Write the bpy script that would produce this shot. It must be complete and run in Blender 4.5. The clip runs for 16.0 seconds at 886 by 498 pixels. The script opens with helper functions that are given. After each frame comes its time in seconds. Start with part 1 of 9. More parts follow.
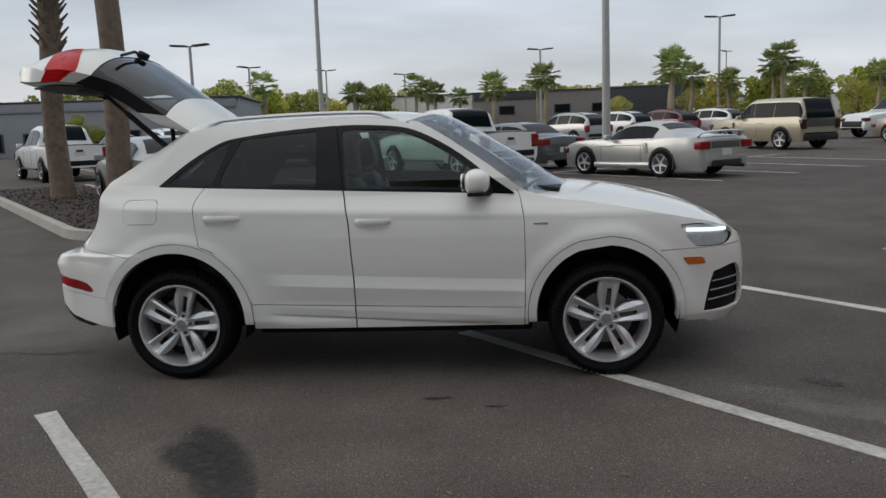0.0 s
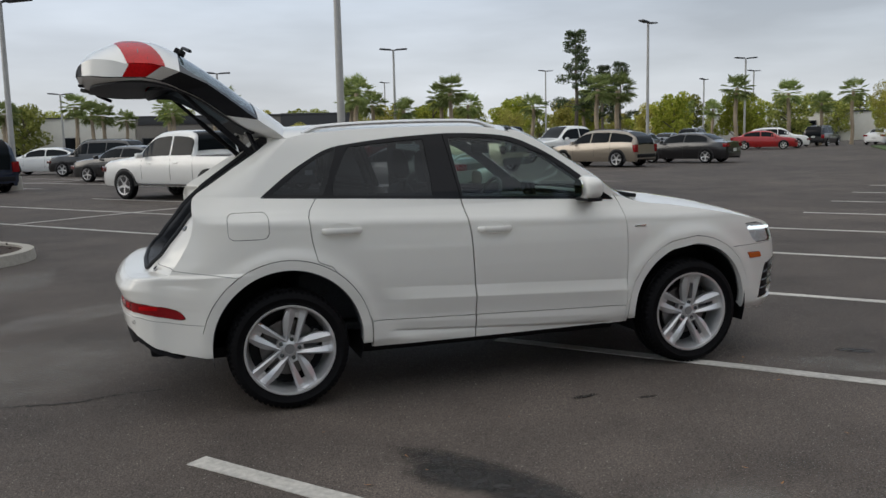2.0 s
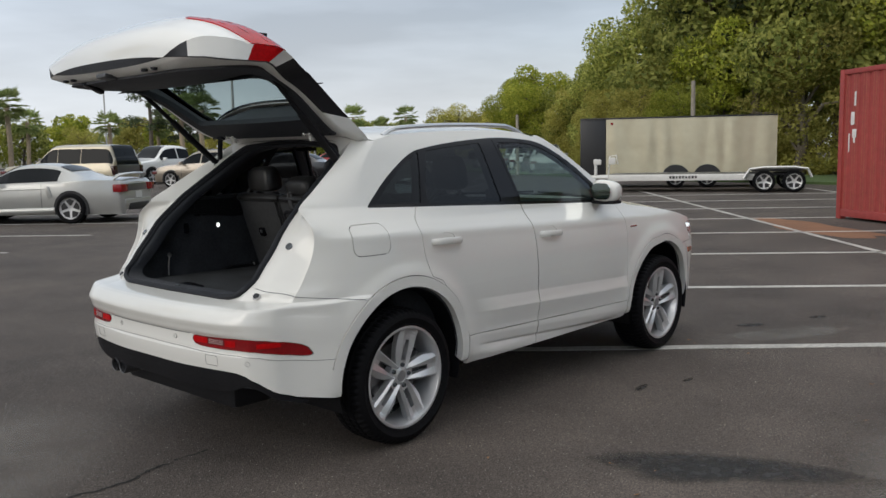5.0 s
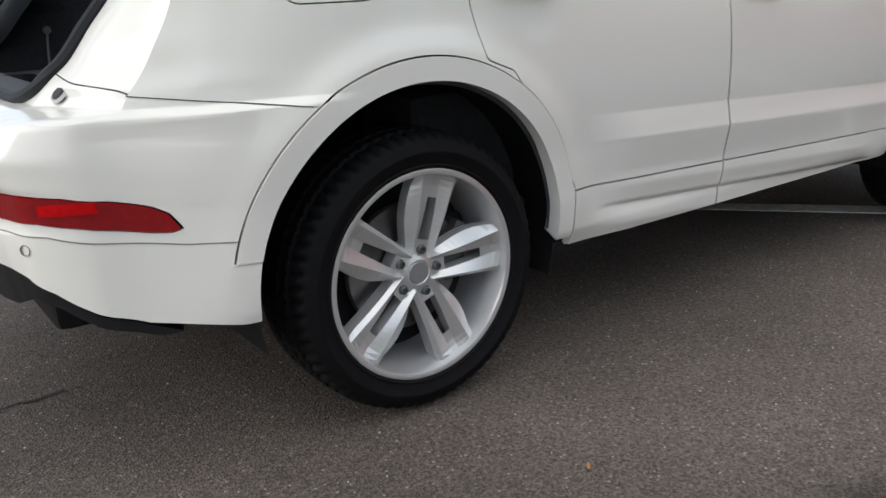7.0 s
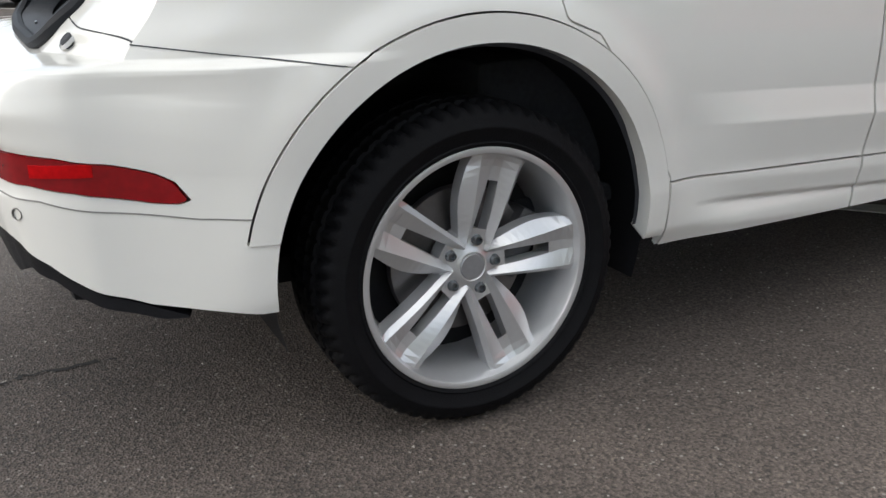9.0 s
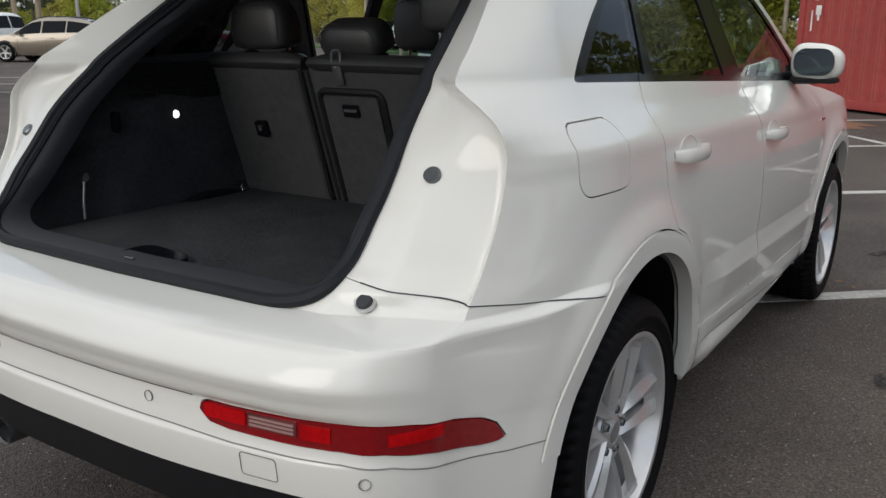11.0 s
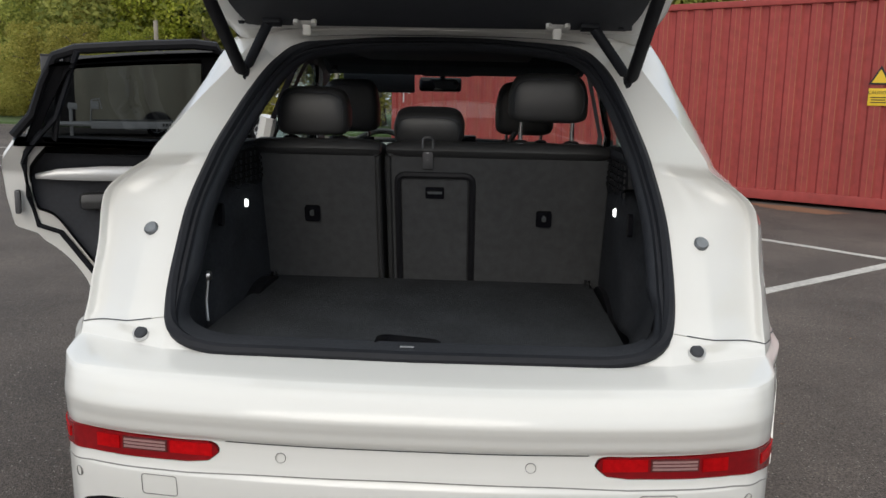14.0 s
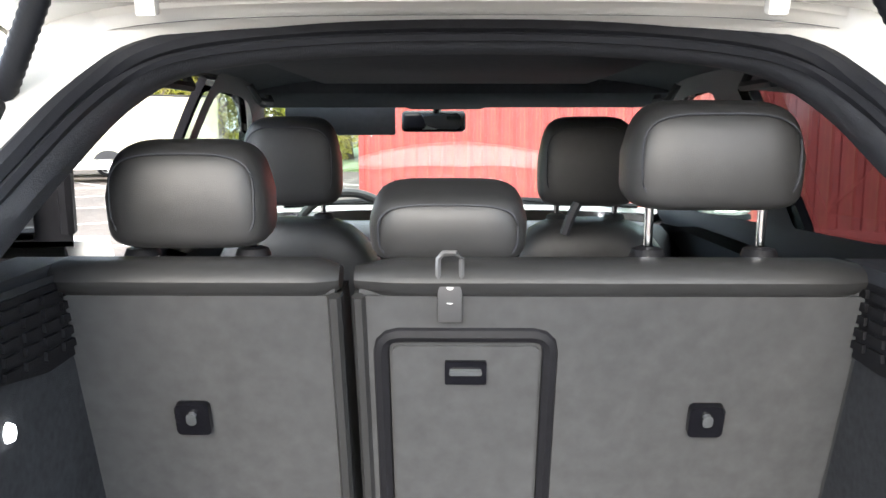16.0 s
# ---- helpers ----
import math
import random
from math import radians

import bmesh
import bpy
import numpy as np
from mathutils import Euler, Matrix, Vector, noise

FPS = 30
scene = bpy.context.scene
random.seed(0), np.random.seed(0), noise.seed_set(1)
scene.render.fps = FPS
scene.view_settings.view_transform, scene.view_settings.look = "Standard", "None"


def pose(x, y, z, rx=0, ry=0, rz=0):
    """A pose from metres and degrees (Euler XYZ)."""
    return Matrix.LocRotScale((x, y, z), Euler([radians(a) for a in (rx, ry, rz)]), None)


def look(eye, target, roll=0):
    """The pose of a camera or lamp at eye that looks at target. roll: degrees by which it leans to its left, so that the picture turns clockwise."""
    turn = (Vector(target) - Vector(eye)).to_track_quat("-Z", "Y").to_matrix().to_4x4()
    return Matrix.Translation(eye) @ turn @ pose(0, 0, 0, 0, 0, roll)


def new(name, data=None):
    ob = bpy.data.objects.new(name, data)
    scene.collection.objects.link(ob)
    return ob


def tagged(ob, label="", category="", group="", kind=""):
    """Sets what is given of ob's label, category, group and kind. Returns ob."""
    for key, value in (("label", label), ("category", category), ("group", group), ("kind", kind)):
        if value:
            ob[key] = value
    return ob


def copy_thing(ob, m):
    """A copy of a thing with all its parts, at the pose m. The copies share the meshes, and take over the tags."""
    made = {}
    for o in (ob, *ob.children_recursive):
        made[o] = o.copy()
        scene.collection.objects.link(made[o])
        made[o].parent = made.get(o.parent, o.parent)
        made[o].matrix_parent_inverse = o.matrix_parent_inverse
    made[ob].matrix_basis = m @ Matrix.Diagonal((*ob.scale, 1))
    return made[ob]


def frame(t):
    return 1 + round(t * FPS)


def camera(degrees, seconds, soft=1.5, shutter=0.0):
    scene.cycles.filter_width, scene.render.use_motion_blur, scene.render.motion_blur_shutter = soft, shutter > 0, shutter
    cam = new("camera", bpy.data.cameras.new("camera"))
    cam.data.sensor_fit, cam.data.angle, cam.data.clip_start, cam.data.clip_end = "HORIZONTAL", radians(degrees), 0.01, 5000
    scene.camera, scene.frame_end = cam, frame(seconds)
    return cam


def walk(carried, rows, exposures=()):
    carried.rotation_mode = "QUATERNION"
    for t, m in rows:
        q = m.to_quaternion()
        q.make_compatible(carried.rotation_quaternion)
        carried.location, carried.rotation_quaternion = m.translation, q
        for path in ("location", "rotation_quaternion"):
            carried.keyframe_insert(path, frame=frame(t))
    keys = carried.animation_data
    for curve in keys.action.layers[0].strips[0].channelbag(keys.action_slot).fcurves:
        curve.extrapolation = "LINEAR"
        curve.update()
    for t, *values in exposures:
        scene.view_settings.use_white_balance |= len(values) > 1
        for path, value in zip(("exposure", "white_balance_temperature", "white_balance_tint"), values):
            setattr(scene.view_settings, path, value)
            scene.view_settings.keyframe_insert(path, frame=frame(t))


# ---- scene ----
cam = camera(54.4, 16.0)
PATH = [
    (0, (2.091, -5.904, 1.544), (1.917, -3.934, 1.247), -2.0),
    (0.5, (1.393, -5.965, 1.536), (1.458, -3.987, 1.247), -1.9),
    (1, (0.712, -5.888, 1.513), (0.896, -3.915, 1.239), -1.9),
    (1.5, (0.015, -5.785, 1.515), (0.341, -3.829, 1.256), -2.2),
    (2, (-0.639, -5.625, 1.508), (-0.024, -3.74, 1.25), -1.3),
    (2.5, (-1.271, -5.384, 1.486), (-0.495, -3.556, 1.244), -1.7),
    (3, (-1.869, -5.075, 1.48), (-0.851, -3.372, 1.233), -2.1),
    (3.2, (-2.078, -4.929, 1.474), (-0.968, -3.283, 1.229), -2.2),
    (5.3, (-2.98, -3.701, 1.463), (-1.487, -2.397, 1.195), -1.0),
    (5.5, (-2.79, -3.596, 1.424), (-1.291, -2.31, 1.11), -0.7),
    (6, (-2.19, -3.244, 1.305), (-0.791, -1.863, 0.941), -0.9),
    (6.5, (-1.565, -2.833, 1.166), (-0.268, -1.381, 0.706), -1.4),
    (7, (-1.088, -2.472, 1.011), (0.022, -0.919, 0.414), -2.3),
    (7.5, (-0.869, -2.326, 0.934), (0.069, -0.687, 0.278), -2.3),
    (8, (-0.79, -2.318, 0.923), (0.056, -0.628, 0.27), -1.4),
    (8.2, (-0.777, -2.32, 0.924), (0.051, -0.62, 0.273), -1.0),
    (10.3, (-1.259, -2.138, 1.176), (-0.068, -0.676, 0.509), -0.3),
    (10.5, (-1.437, -1.992, 1.228), (-0.12, -0.634, 0.58), -0.0),
    (10.7, (-1.609, -1.814, 1.263), (-0.168, -0.562, 0.666), -0.4),
    (11, (-1.858, -1.552, 1.303), (-0.235, -0.494, 0.807), 0.2),
    (11.5, (-2.227, -1.096, 1.335), (-0.414, -0.334, 0.968), 0.5),
    (12, (-2.519, -0.693, 1.351), (-0.599, -0.239, 1.022), 0.2),
    (12.5, (-2.712, -0.418, 1.367), (-0.756, -0.166, 1.036), 0.9),
    (13, (-2.773, -0.269, 1.383), (-0.806, -0.117, 1.052), 1.0),
    (13.5, (-2.75, -0.179, 1.373), (-0.781, -0.066, 1.042), 1.2),
    (14, (-2.538, -0.149, 1.355), (-0.57, -0.053, 1.013), 1.2),
    (14.5, (-2.108, -0.118, 1.373), (-0.138, -0.037, 1.039), 1.2),
    (15, (-1.651, -0.048, 1.389), (0.33, 0.011, 1.119), 0.9),
    (15.5, (-1.249, -0.008, 1.388), (0.732, 0.036, 1.118), 0.5),
    (16, (-1.07, 0.021, 1.399), (0.911, 0.048, 1.125), 0.0),
]
EXPOSURES = [(0.0, 0.0, 6380, 10), (3.2, 0.12, 6380, 10), (5.3, 0.22, 6420, 10), (5.7, 0.28, 6420, 10), (6.0, 0.46, 6420, 10), (6.5, 0.5, 6420, 10), (7.2, 0.95, 6420, 10), (8.2, 1.06, 6420, 10), (10.3, 0.57, 6420, 10), (10.6, 0.52, 6420, 10), (11.0, 0.3, 6420, 10), (11.5, 0.15, 6420, 10), (12.5, 0.35, 6420, 10), (13.0, 0.6, 6420, 10), (14.0, 0.5, 6420, 10), (14.5, 0.35, 6420, 10), (15.0, 0.85, 6420, 10), (15.3, 2.2, 6420, 10), (15.6, 3.25, 6420, 10), (16.0, 3.4, 6420, 10)]
walk(cam, [(t, look(eye, target, roll)) for t, eye, target, roll in PATH], EXPOSURES)

# ---- world, sun, exposure ----
SUN_AZ, SUN_EL = 172.0, 24.0      # degrees: where the light comes from, measured from +x towards +y


def make_world():
    w = bpy.data.worlds.new("sky")
    w.use_nodes = True
    nt = w.node_tree
    nt.nodes.clear()
    out = nt.nodes.new("ShaderNodeOutputWorld")
    bg = nt.nodes.new("ShaderNodeBackground")
    bg.inputs["Strength"].default_value = 0.12
    sky = nt.nodes.new("ShaderNodeTexSky")
    sky.sky_type = 'NISHITA'
    sky.sun_disc = False
    sky.sun_elevation = radians(SUN_EL)
    sky.sun_rotation = radians(90 - SUN_AZ)
    sky.air_density, sky.dust_density, sky.ozone_density = 1.0, 2.2, 1.5
    co = nt.nodes.new("ShaderNodeTexCoord")
    mp = nt.nodes.new("ShaderNodeMapping")
    mp.inputs["Scale"].default_value = (1.0, 1.0, 5.0)
    n1 = nt.nodes.new("ShaderNodeTexNoise")
    n1.inputs["Scale"].default_value, n1.inputs["Detail"].default_value, n1.inputs["Roughness"].default_value = 1.6, 6.0, 0.55
    ramp = nt.nodes.new("ShaderNodeValToRGB")
    ramp.color_ramp.elements[0].position, ramp.color_ramp.elements[0].color = 0.30, (0.80, 0.80, 0.80, 1)
    ramp.color_ramp.elements[1].position, ramp.color_ramp.elements[1].color = 0.72, (0.96, 0.96, 0.96, 1)
    mix = nt.nodes.new("ShaderNodeMixRGB")
    # cloud sheet: greyer overhead, lighter towards the horizon
    sep = nt.nodes.new("ShaderNodeSeparateXYZ")
    band = nt.nodes.new("ShaderNodeMapRange")
    band.inputs["From Min"].default_value, band.inputs["From Max"].default_value = 0.0, 0.26
    cl = nt.nodes.new("ShaderNodeMixRGB")
    cl.inputs["Color1"].default_value, cl.inputs["Color2"].default_value = (6.0, 6.15, 6.3, 1), (3.9, 4.55, 5.4, 1)
    n2 = nt.nodes.new("ShaderNodeTexNoise")
    n2.inputs["Scale"].default_value, n2.inputs["Detail"].default_value = 2.3, 5.0
    shade = nt.nodes.new("ShaderNodeMapRange")
    shade.inputs["From Min"].default_value, shade.inputs["From Max"].default_value = 0.3, 0.7
    shade.inputs["To Min"].default_value, shade.inputs["To Max"].default_value = 0.74, 1.22
    mul = nt.nodes.new("ShaderNodeMixRGB")
    mul.blend_type = 'MULTIPLY'
    mul.inputs["Fac"].default_value = 1.0
    L = nt.links.new
    L(co.outputs["Generated"], mp.inputs["Vector"])
    L(mp.outputs["Vector"], n1.inputs["Vector"])
    L(mp.outputs["Vector"], n2.inputs["Vector"])
    L(n1.outputs["Fac"], ramp.inputs["Fac"])
    L(co.outputs["Generated"], sep.inputs["Vector"])
    L(sep.outputs["Z"], band.inputs["Value"])
    L(band.outputs["Result"], cl.inputs["Fac"])
    L(n2.outputs["Fac"], shade.inputs["Value"])
    zen = nt.nodes.new("ShaderNodeMapRange")
    zen.inputs["From Min"].default_value, zen.inputs["From Max"].default_value = 0.42, 0.80
    top = nt.nodes.new("ShaderNodeMixRGB")
    top.inputs["Color2"].default_value = (9.6, 9.6, 9.4, 1)
    L(sep.outputs["Z"], zen.inputs["Value"])
    L(zen.outputs["Result"], top.inputs["Fac"])
    L(cl.outputs["Color"], top.inputs["Color1"])
    L(top.outputs["Color"], mul.inputs["Color1"])
    L(shade.outputs["Result"], mul.inputs["Color2"])
    L(ramp.outputs["Color"], mix.inputs["Fac"])
    L(sky.outputs["Color"], mix.inputs["Color1"])
    L(mul.outputs["Color"], mix.inputs["Color2"])
    L(mix.outputs["Color"], bg.inputs["Color"])
    L(bg.outputs["Background"], out.inputs["Surface"])
    scene.world = w


make_world()
sun = new("sun", bpy.data.lights.new("sun", 'SUN'))
sun.data.energy, sun.data.angle, sun.data.color = 0.75, radians(35), (1.0, 0.93, 0.82)
_a, _e = radians(SUN_AZ), radians(SUN_EL)
sun.matrix_world = look((math.cos(_a) * math.cos(_e) * 50, math.sin(_a) * math.cos(_e) * 50, math.sin(_e) * 50), (0, 0, 0))

# ---- materials ----
MATS = {}


def nodes_of(name):
    m = bpy.data.materials.new(name)
    m.use_nodes = True
    MATS[name] = m
    nt = m.node_tree
    return m, nt, nt.nodes["Principled BSDF"], nt.links.new


def simple(name, col, rough=0.5, metal=0.0, coat=0.0, grain=0.0, scale=40.0, bump=0.0, bscale=200.0, vary=0.0, emit=0.0, spec=0.5):
    """Principled with two scales of noise on colour and a fine bump."""
    m, nt, b, L = nodes_of(name)
    b.inputs["Base Color"].default_value = (*col, 1)
    b.inputs["Roughness"].default_value, b.inputs["Metallic"].default_value = rough, metal
    b.inputs["Coat Weight"].default_value, b.inputs["Coat Roughness"].default_value = coat, 0.04
    b.inputs["Specular IOR Level"].default_value = spec
    co = nt.nodes.new("ShaderNodeTexCoord")
    src = None
    if grain:
        n = nt.nodes.new("ShaderNodeTexNoise")
        n.inputs["Scale"].default_value, n.inputs["Detail"].default_value = scale, 6
        n2 = nt.nodes.new("ShaderNodeTexNoise")
        n2.inputs["Scale"].default_value, n2.inputs["Detail"].default_value = scale * 0.07, 4
        L(co.outputs["Object"], n.inputs["Vector"])
        L(co.outputs["Object"], n2.inputs["Vector"])
        ad = nt.nodes.new("ShaderNodeMath")
        ad.operation = 'ADD'
        L(n.outputs["Fac"], ad.inputs[0])
        L(n2.outputs["Fac"], ad.inputs[1])
        mr = nt.nodes.new("ShaderNodeMapRange")
        mr.inputs["From Min"].default_value, mr.inputs["From Max"].default_value = 0.6, 1.4
        mr.inputs["To Min"].default_value, mr.inputs["To Max"].default_value = 1 - grain, 1 + grain
        L(ad.outputs[0], mr.inputs["Value"])
        mu = nt.nodes.new("ShaderNodeMixRGB")
        mu.blend_type = 'MULTIPLY'
        mu.inputs["Fac"].default_value = 1
        mu.inputs["Color1"].default_value = (*col, 1)
        L(mr.outputs["Result"], mu.inputs["Color2"])
        src = mu.outputs["Color"]
    if vary:
        oi = nt.nodes.new("ShaderNodeObjectInfo")
        mr2 = nt.nodes.new("ShaderNodeMapRange")
        mr2.inputs["To Min"].default_value, mr2.inputs["To Max"].default_value = 1 - vary, 1 + vary
        L(oi.outputs["Random"], mr2.inputs["Value"])
        mu2 = nt.nodes.new("ShaderNodeMixRGB")
        mu2.blend_type = 'MULTIPLY'
        mu2.inputs["Fac"].default_value = 1
        if src:
            L(src, mu2.inputs["Color1"])
        else:
            mu2.inputs["Color1"].default_value = (*col, 1)
        L(mr2.outputs["Result"], mu2.inputs["Color2"])
        src = mu2.outputs["Color"]
    if src:
        L(src, b.inputs["Base Color"])
    if bump:
        nb = nt.nodes.new("ShaderNodeTexNoise")
        nb.inputs["Scale"].default_value, nb.inputs["Detail"].default_value = bscale, 4
        L(co.outputs["Object"], nb.inputs["Vector"])
        bp = nt.nodes.new("ShaderNodeBump")
        bp.inputs["Strength"].default_value, bp.inputs["Distance"].default_value = bump, 0.01
        L(nb.outputs["Fac"], bp.inputs["Height"])
        L(bp.outputs["Normal"], b.inputs["Normal"])
    if emit:
        b.inputs["Emission Color"].default_value = (*col, 1)
        b.inputs["Emission Strength"].default_value = emit
    return m


def pane(name, col, rough=0.0, gloss=0.045, haze=0.0, hazecol=(0.02, 0.02, 0.022)):
    """Thin glass: tinted see-through with a clear-coat reflection by Fresnel."""
    m, nt, b, L = nodes_of(name)
    nt.nodes.remove(b)
    out = nt.nodes["Material Output"]
    tr = nt.nodes.new("ShaderNodeBsdfTransparent")
    tr.inputs["Color"].default_value = (*col, 1)
    gl = nt.nodes.new("ShaderNodeBsdfGlossy")
    gl.inputs["Roughness"].default_value = rough
    gl.inputs["Color"].default_value = (0.95, 0.97, 1, 1)
    lw = nt.nodes.new("ShaderNodeLayerWeight")
    lw.inputs["Blend"].default_value = 0.5
    pw = nt.nodes.new("ShaderNodeMath")
    pw.operation = 'POWER'
    pw.inputs[1].default_value = 5.0
    fr = nt.nodes.new("ShaderNodeMapRange")
    fr.inputs["To Min"].default_value, fr.inputs["To Max"].default_value = gloss, 0.95
    mx = nt.nodes.new("ShaderNodeMixShader")
    L(lw.outputs["Facing"], pw.inputs[0])
    L(pw.outputs[0], fr.inputs["Value"])
    L(fr.outputs[0], mx.inputs[0])
    if haze:
        df = nt.nodes.new("ShaderNodeBsdfDiffuse")
        df.inputs["Color"].default_value = (*hazecol, 1)
        m2 = nt.nodes.new("ShaderNodeMixShader")
        m2.inputs[0].default_value = haze
        L(tr.outputs[0], m2.inputs[1])
        L(df.outputs[0], m2.inputs[2])
        L(m2.outputs[0], mx.inputs[1])
    else:
        L(tr.outputs[0], mx.inputs[1])
    L(gl.outputs[0], mx.inputs[2])
    L(mx.outputs[0], out.inputs["Surface"])
    return m


def asphalt_material():
    m, nt, b, L = nodes_of("asphalt")
    co = nt.nodes.new("ShaderNodeTexCoord")

    def noise(scale, detail, rough=0.6):
        n = nt.nodes.new("ShaderNodeTexNoise")
        n.inputs["Scale"].default_value, n.inputs["Detail"].default_value, n.inputs["Roughness"].default_value = scale, detail, rough
        L(co.outputs["Object"], n.inputs["Vector"])
        return n

    big, mid, fine = noise(0.11, 4), noise(0.9, 6), noise(95, 3, 0.75)
    vor = nt.nodes.new("ShaderNodeTexVoronoi")
    vor.inputs["Scale"].default_value = 175
    L(co.outputs["Object"], vor.inputs["Vector"])

    def ramp(src, a, ca, z, cz):
        r = nt.nodes.new("ShaderNodeValToRGB")
        r.color_ramp.elements[0].position, r.color_ramp.elements[0].color = a, (*ca, 1)
        r.color_ramp.elements[1].position, r.color_ramp.elements[1].color = z, (*cz, 1)
        L(src, r.inputs["Fac"])
        return r

    base = ramp(mid.outputs["Fac"], 0.30, (0.055, 0.0490, 0.0465), 0.72, (0.101, 0.089, 0.083))
    wear = ramp(big.outputs["Fac"], 0.35, (0.78, 0.77, 0.77), 0.65, (1.20, 1.18, 1.16))
    grit = ramp(fine.outputs["Fac"], 0.36, (0.62, 0.62, 0.63), 0.66, (1.38, 1.34, 1.28))
    bw = nt.nodes.new("ShaderNodeRGBToBW")
    L(vor.outputs["Color"], bw.inputs["Color"])
    stone = ramp(bw.outputs["Val"], 0.15, (0.58, 0.57, 0.57), 0.85, (1.58, 1.52, 1.45))
    last = base.outputs["Color"]
    for r in (wear, grit, stone):
        mu = nt.nodes.new("ShaderNodeMixRGB")
        mu.blend_type = 'MULTIPLY'
        mu.inputs["Fac"].default_value = 1
        L(last, mu.inputs["Color1"])
        L(r.outputs["Color"], mu.inputs["Color2"])
        last = mu.outputs["Color"]
    # sparse pale aggregate
    v2 = nt.nodes.new("ShaderNodeTexVoronoi")
    v2.inputs["Scale"].default_value = 34
    L(co.outputs["Object"], v2.inputs["Vector"])
    sp = ramp(v2.outputs["Distance"], 0.09, (1, 1, 1), 0.15, (0, 0, 0))
    mx = nt.nodes.new("ShaderNodeMixRGB")
    L(sp.outputs["Color"], mx.inputs["Fac"])
    L(last, mx.inputs["Color1"])
    mx.inputs["Color2"].default_value = (0.24, 0.22, 0.20, 1)
    L(mx.outputs["Color"], b.inputs["Base Color"])
    b.inputs["Roughness"].default_value = 0.82
    b.inputs["Specular IOR Level"].default_value = 0.35
    bp = nt.nodes.new("ShaderNodeBump")
    bp.inputs["Strength"].default_value, bp.inputs["Distance"].default_value = 0.55, 0.006
    L(vor.outputs["Distance"], bp.inputs["Height"])
    L(bp.outputs["Normal"], b.inputs["Normal"])
    return m


asphalt_material()
simple("line_paint", (0.44, 0.425, 0.395), 0.8, grain=0.42, scale=30, bump=0.3, bscale=120)
simple("crack_dark", (0.018, 0.017, 0.016), 0.9)
simple("white_paint", (0.76, 0.75, 0.715), 0.5, coat=1.0, grain=0.012, scale=6, spec=0.15)
simple("white_jamb", (0.74, 0.73, 0.70), 0.35, coat=0.3, grain=0.03, scale=8)
simple("black_plastic", (0.010, 0.010, 0.012), 0.55, spec=0.2, grain=0.25, scale=60, bump=0.15, bscale=400)
simple("black_gloss", (0.006, 0.006, 0.008), 0.16, spec=0.2, grain=0.2, scale=30)
simple("joint_grey", (0.22, 0.21, 0.20), 0.6, grain=0.2, scale=40)
simple("rubber_seal", (0.011, 0.012, 0.016), 0.6, spec=0.28, grain=0.2, scale=50, bump=0.1, bscale=300)
simple("tyre_rubber", (0.006, 0.006, 0.007), 0.62, grain=0.3, scale=30, bump=0.2, bscale=250, spec=0.10)
simple("alloy", (0.60, 0.60, 0.61), 0.30, metal=0.6, coat=0.35, grain=0.05, scale=30)
simple("alloy_cap", (0.30, 0.30, 0.31), 0.35, metal=0.5, grain=0.1, scale=80)
simple("alloy_dark", (0.09, 0.09, 0.095), 0.5, metal=0.5)
simple("brake_disc", (0.20, 0.19, 0.19), 0.42, metal=0.9, grain=0.2, scale=50)
simple("chrome", (0.82, 0.82, 0.83), 0.08, metal=1.0)
simple("satin_metal", (0.62, 0.62, 0.62), 0.28, metal=1.0, grain=0.05)
simple("mirror_glass", (0.85, 0.9, 0.9), 0.01, metal=1.0)
simple("carpet_dark", (0.050, 0.052, 0.058), 0.95, grain=0.3, scale=90, bump=0.8, bscale=900, spec=0.1)
simple("carpet_floor", (0.066, 0.069, 0.074), 0.95, grain=0.3, scale=90, bump=0.8, bscale=900, spec=0.1)
simple("seat_felt", (0.0545, 0.0555, 0.0575), 0.95, grain=0.22, scale=38, bump=0.15, bscale=900, spec=0.1)
simple("steel_dull", (0.16, 0.16, 0.165), 0.42, metal=0.7)
simple("leather_black", (0.026, 0.0262, 0.027), 0.45, grain=0.15, scale=60, bump=0.12, bscale=800, spec=0.6)
simple("headliner", (0.058, 0.063, 0.075), 0.9, grain=0.15, scale=60, spec=0.2)
simple("trim_dark", (0.029, 0.031, 0.038), 0.6, grain=0.2, scale=70, bump=0.25, bscale=500)
simple("light_diffuser", (0.9, 0.92, 0.9), 0.4, emit=1.8)
simple("red_lens", (0.22, 0.003, 0.006), 0.22, coat=0.1, grain=0.25, scale=60)
simple("red_lens_light", (0.42, 0.004, 0.006), 0.22, coat=0.0, grain=0.35, scale=90, spec=0.12)
simple("lens_pale", (0.34, 0.20, 0.19), 0.3)
simple("clear_lens", (0.11, 0.022, 0.022), 0.15, coat=1.0, grain=0.3, scale=120)
simple("amber_lens", (0.55, 0.11, 0.01), 0.2, coat=1.0, grain=0.2, scale=80)
simple("led_white", (0.95, 0.97, 1.0), 0.3, emit=1.2)
simple("rim_silver", (0.60, 0.60, 0.60), 0.35, metal=0.3)
simple("lamp_bright", (0.62, 0.64, 0.67), 0.45, metal=0.4, grain=0.3, scale=35)
simple("lamp_housing", (0.16, 0.17, 0.18), 0.25, metal=0.6, grain=0.3, scale=40)
pane("glass_front", (0.50, 0.62, 0.58), gloss=0.035)
pane("glass_rear", (0.09, 0.10, 0.11), gloss=0.03)
pane("glass_quarter", (0.07, 0.08, 0.09), gloss=0.03)
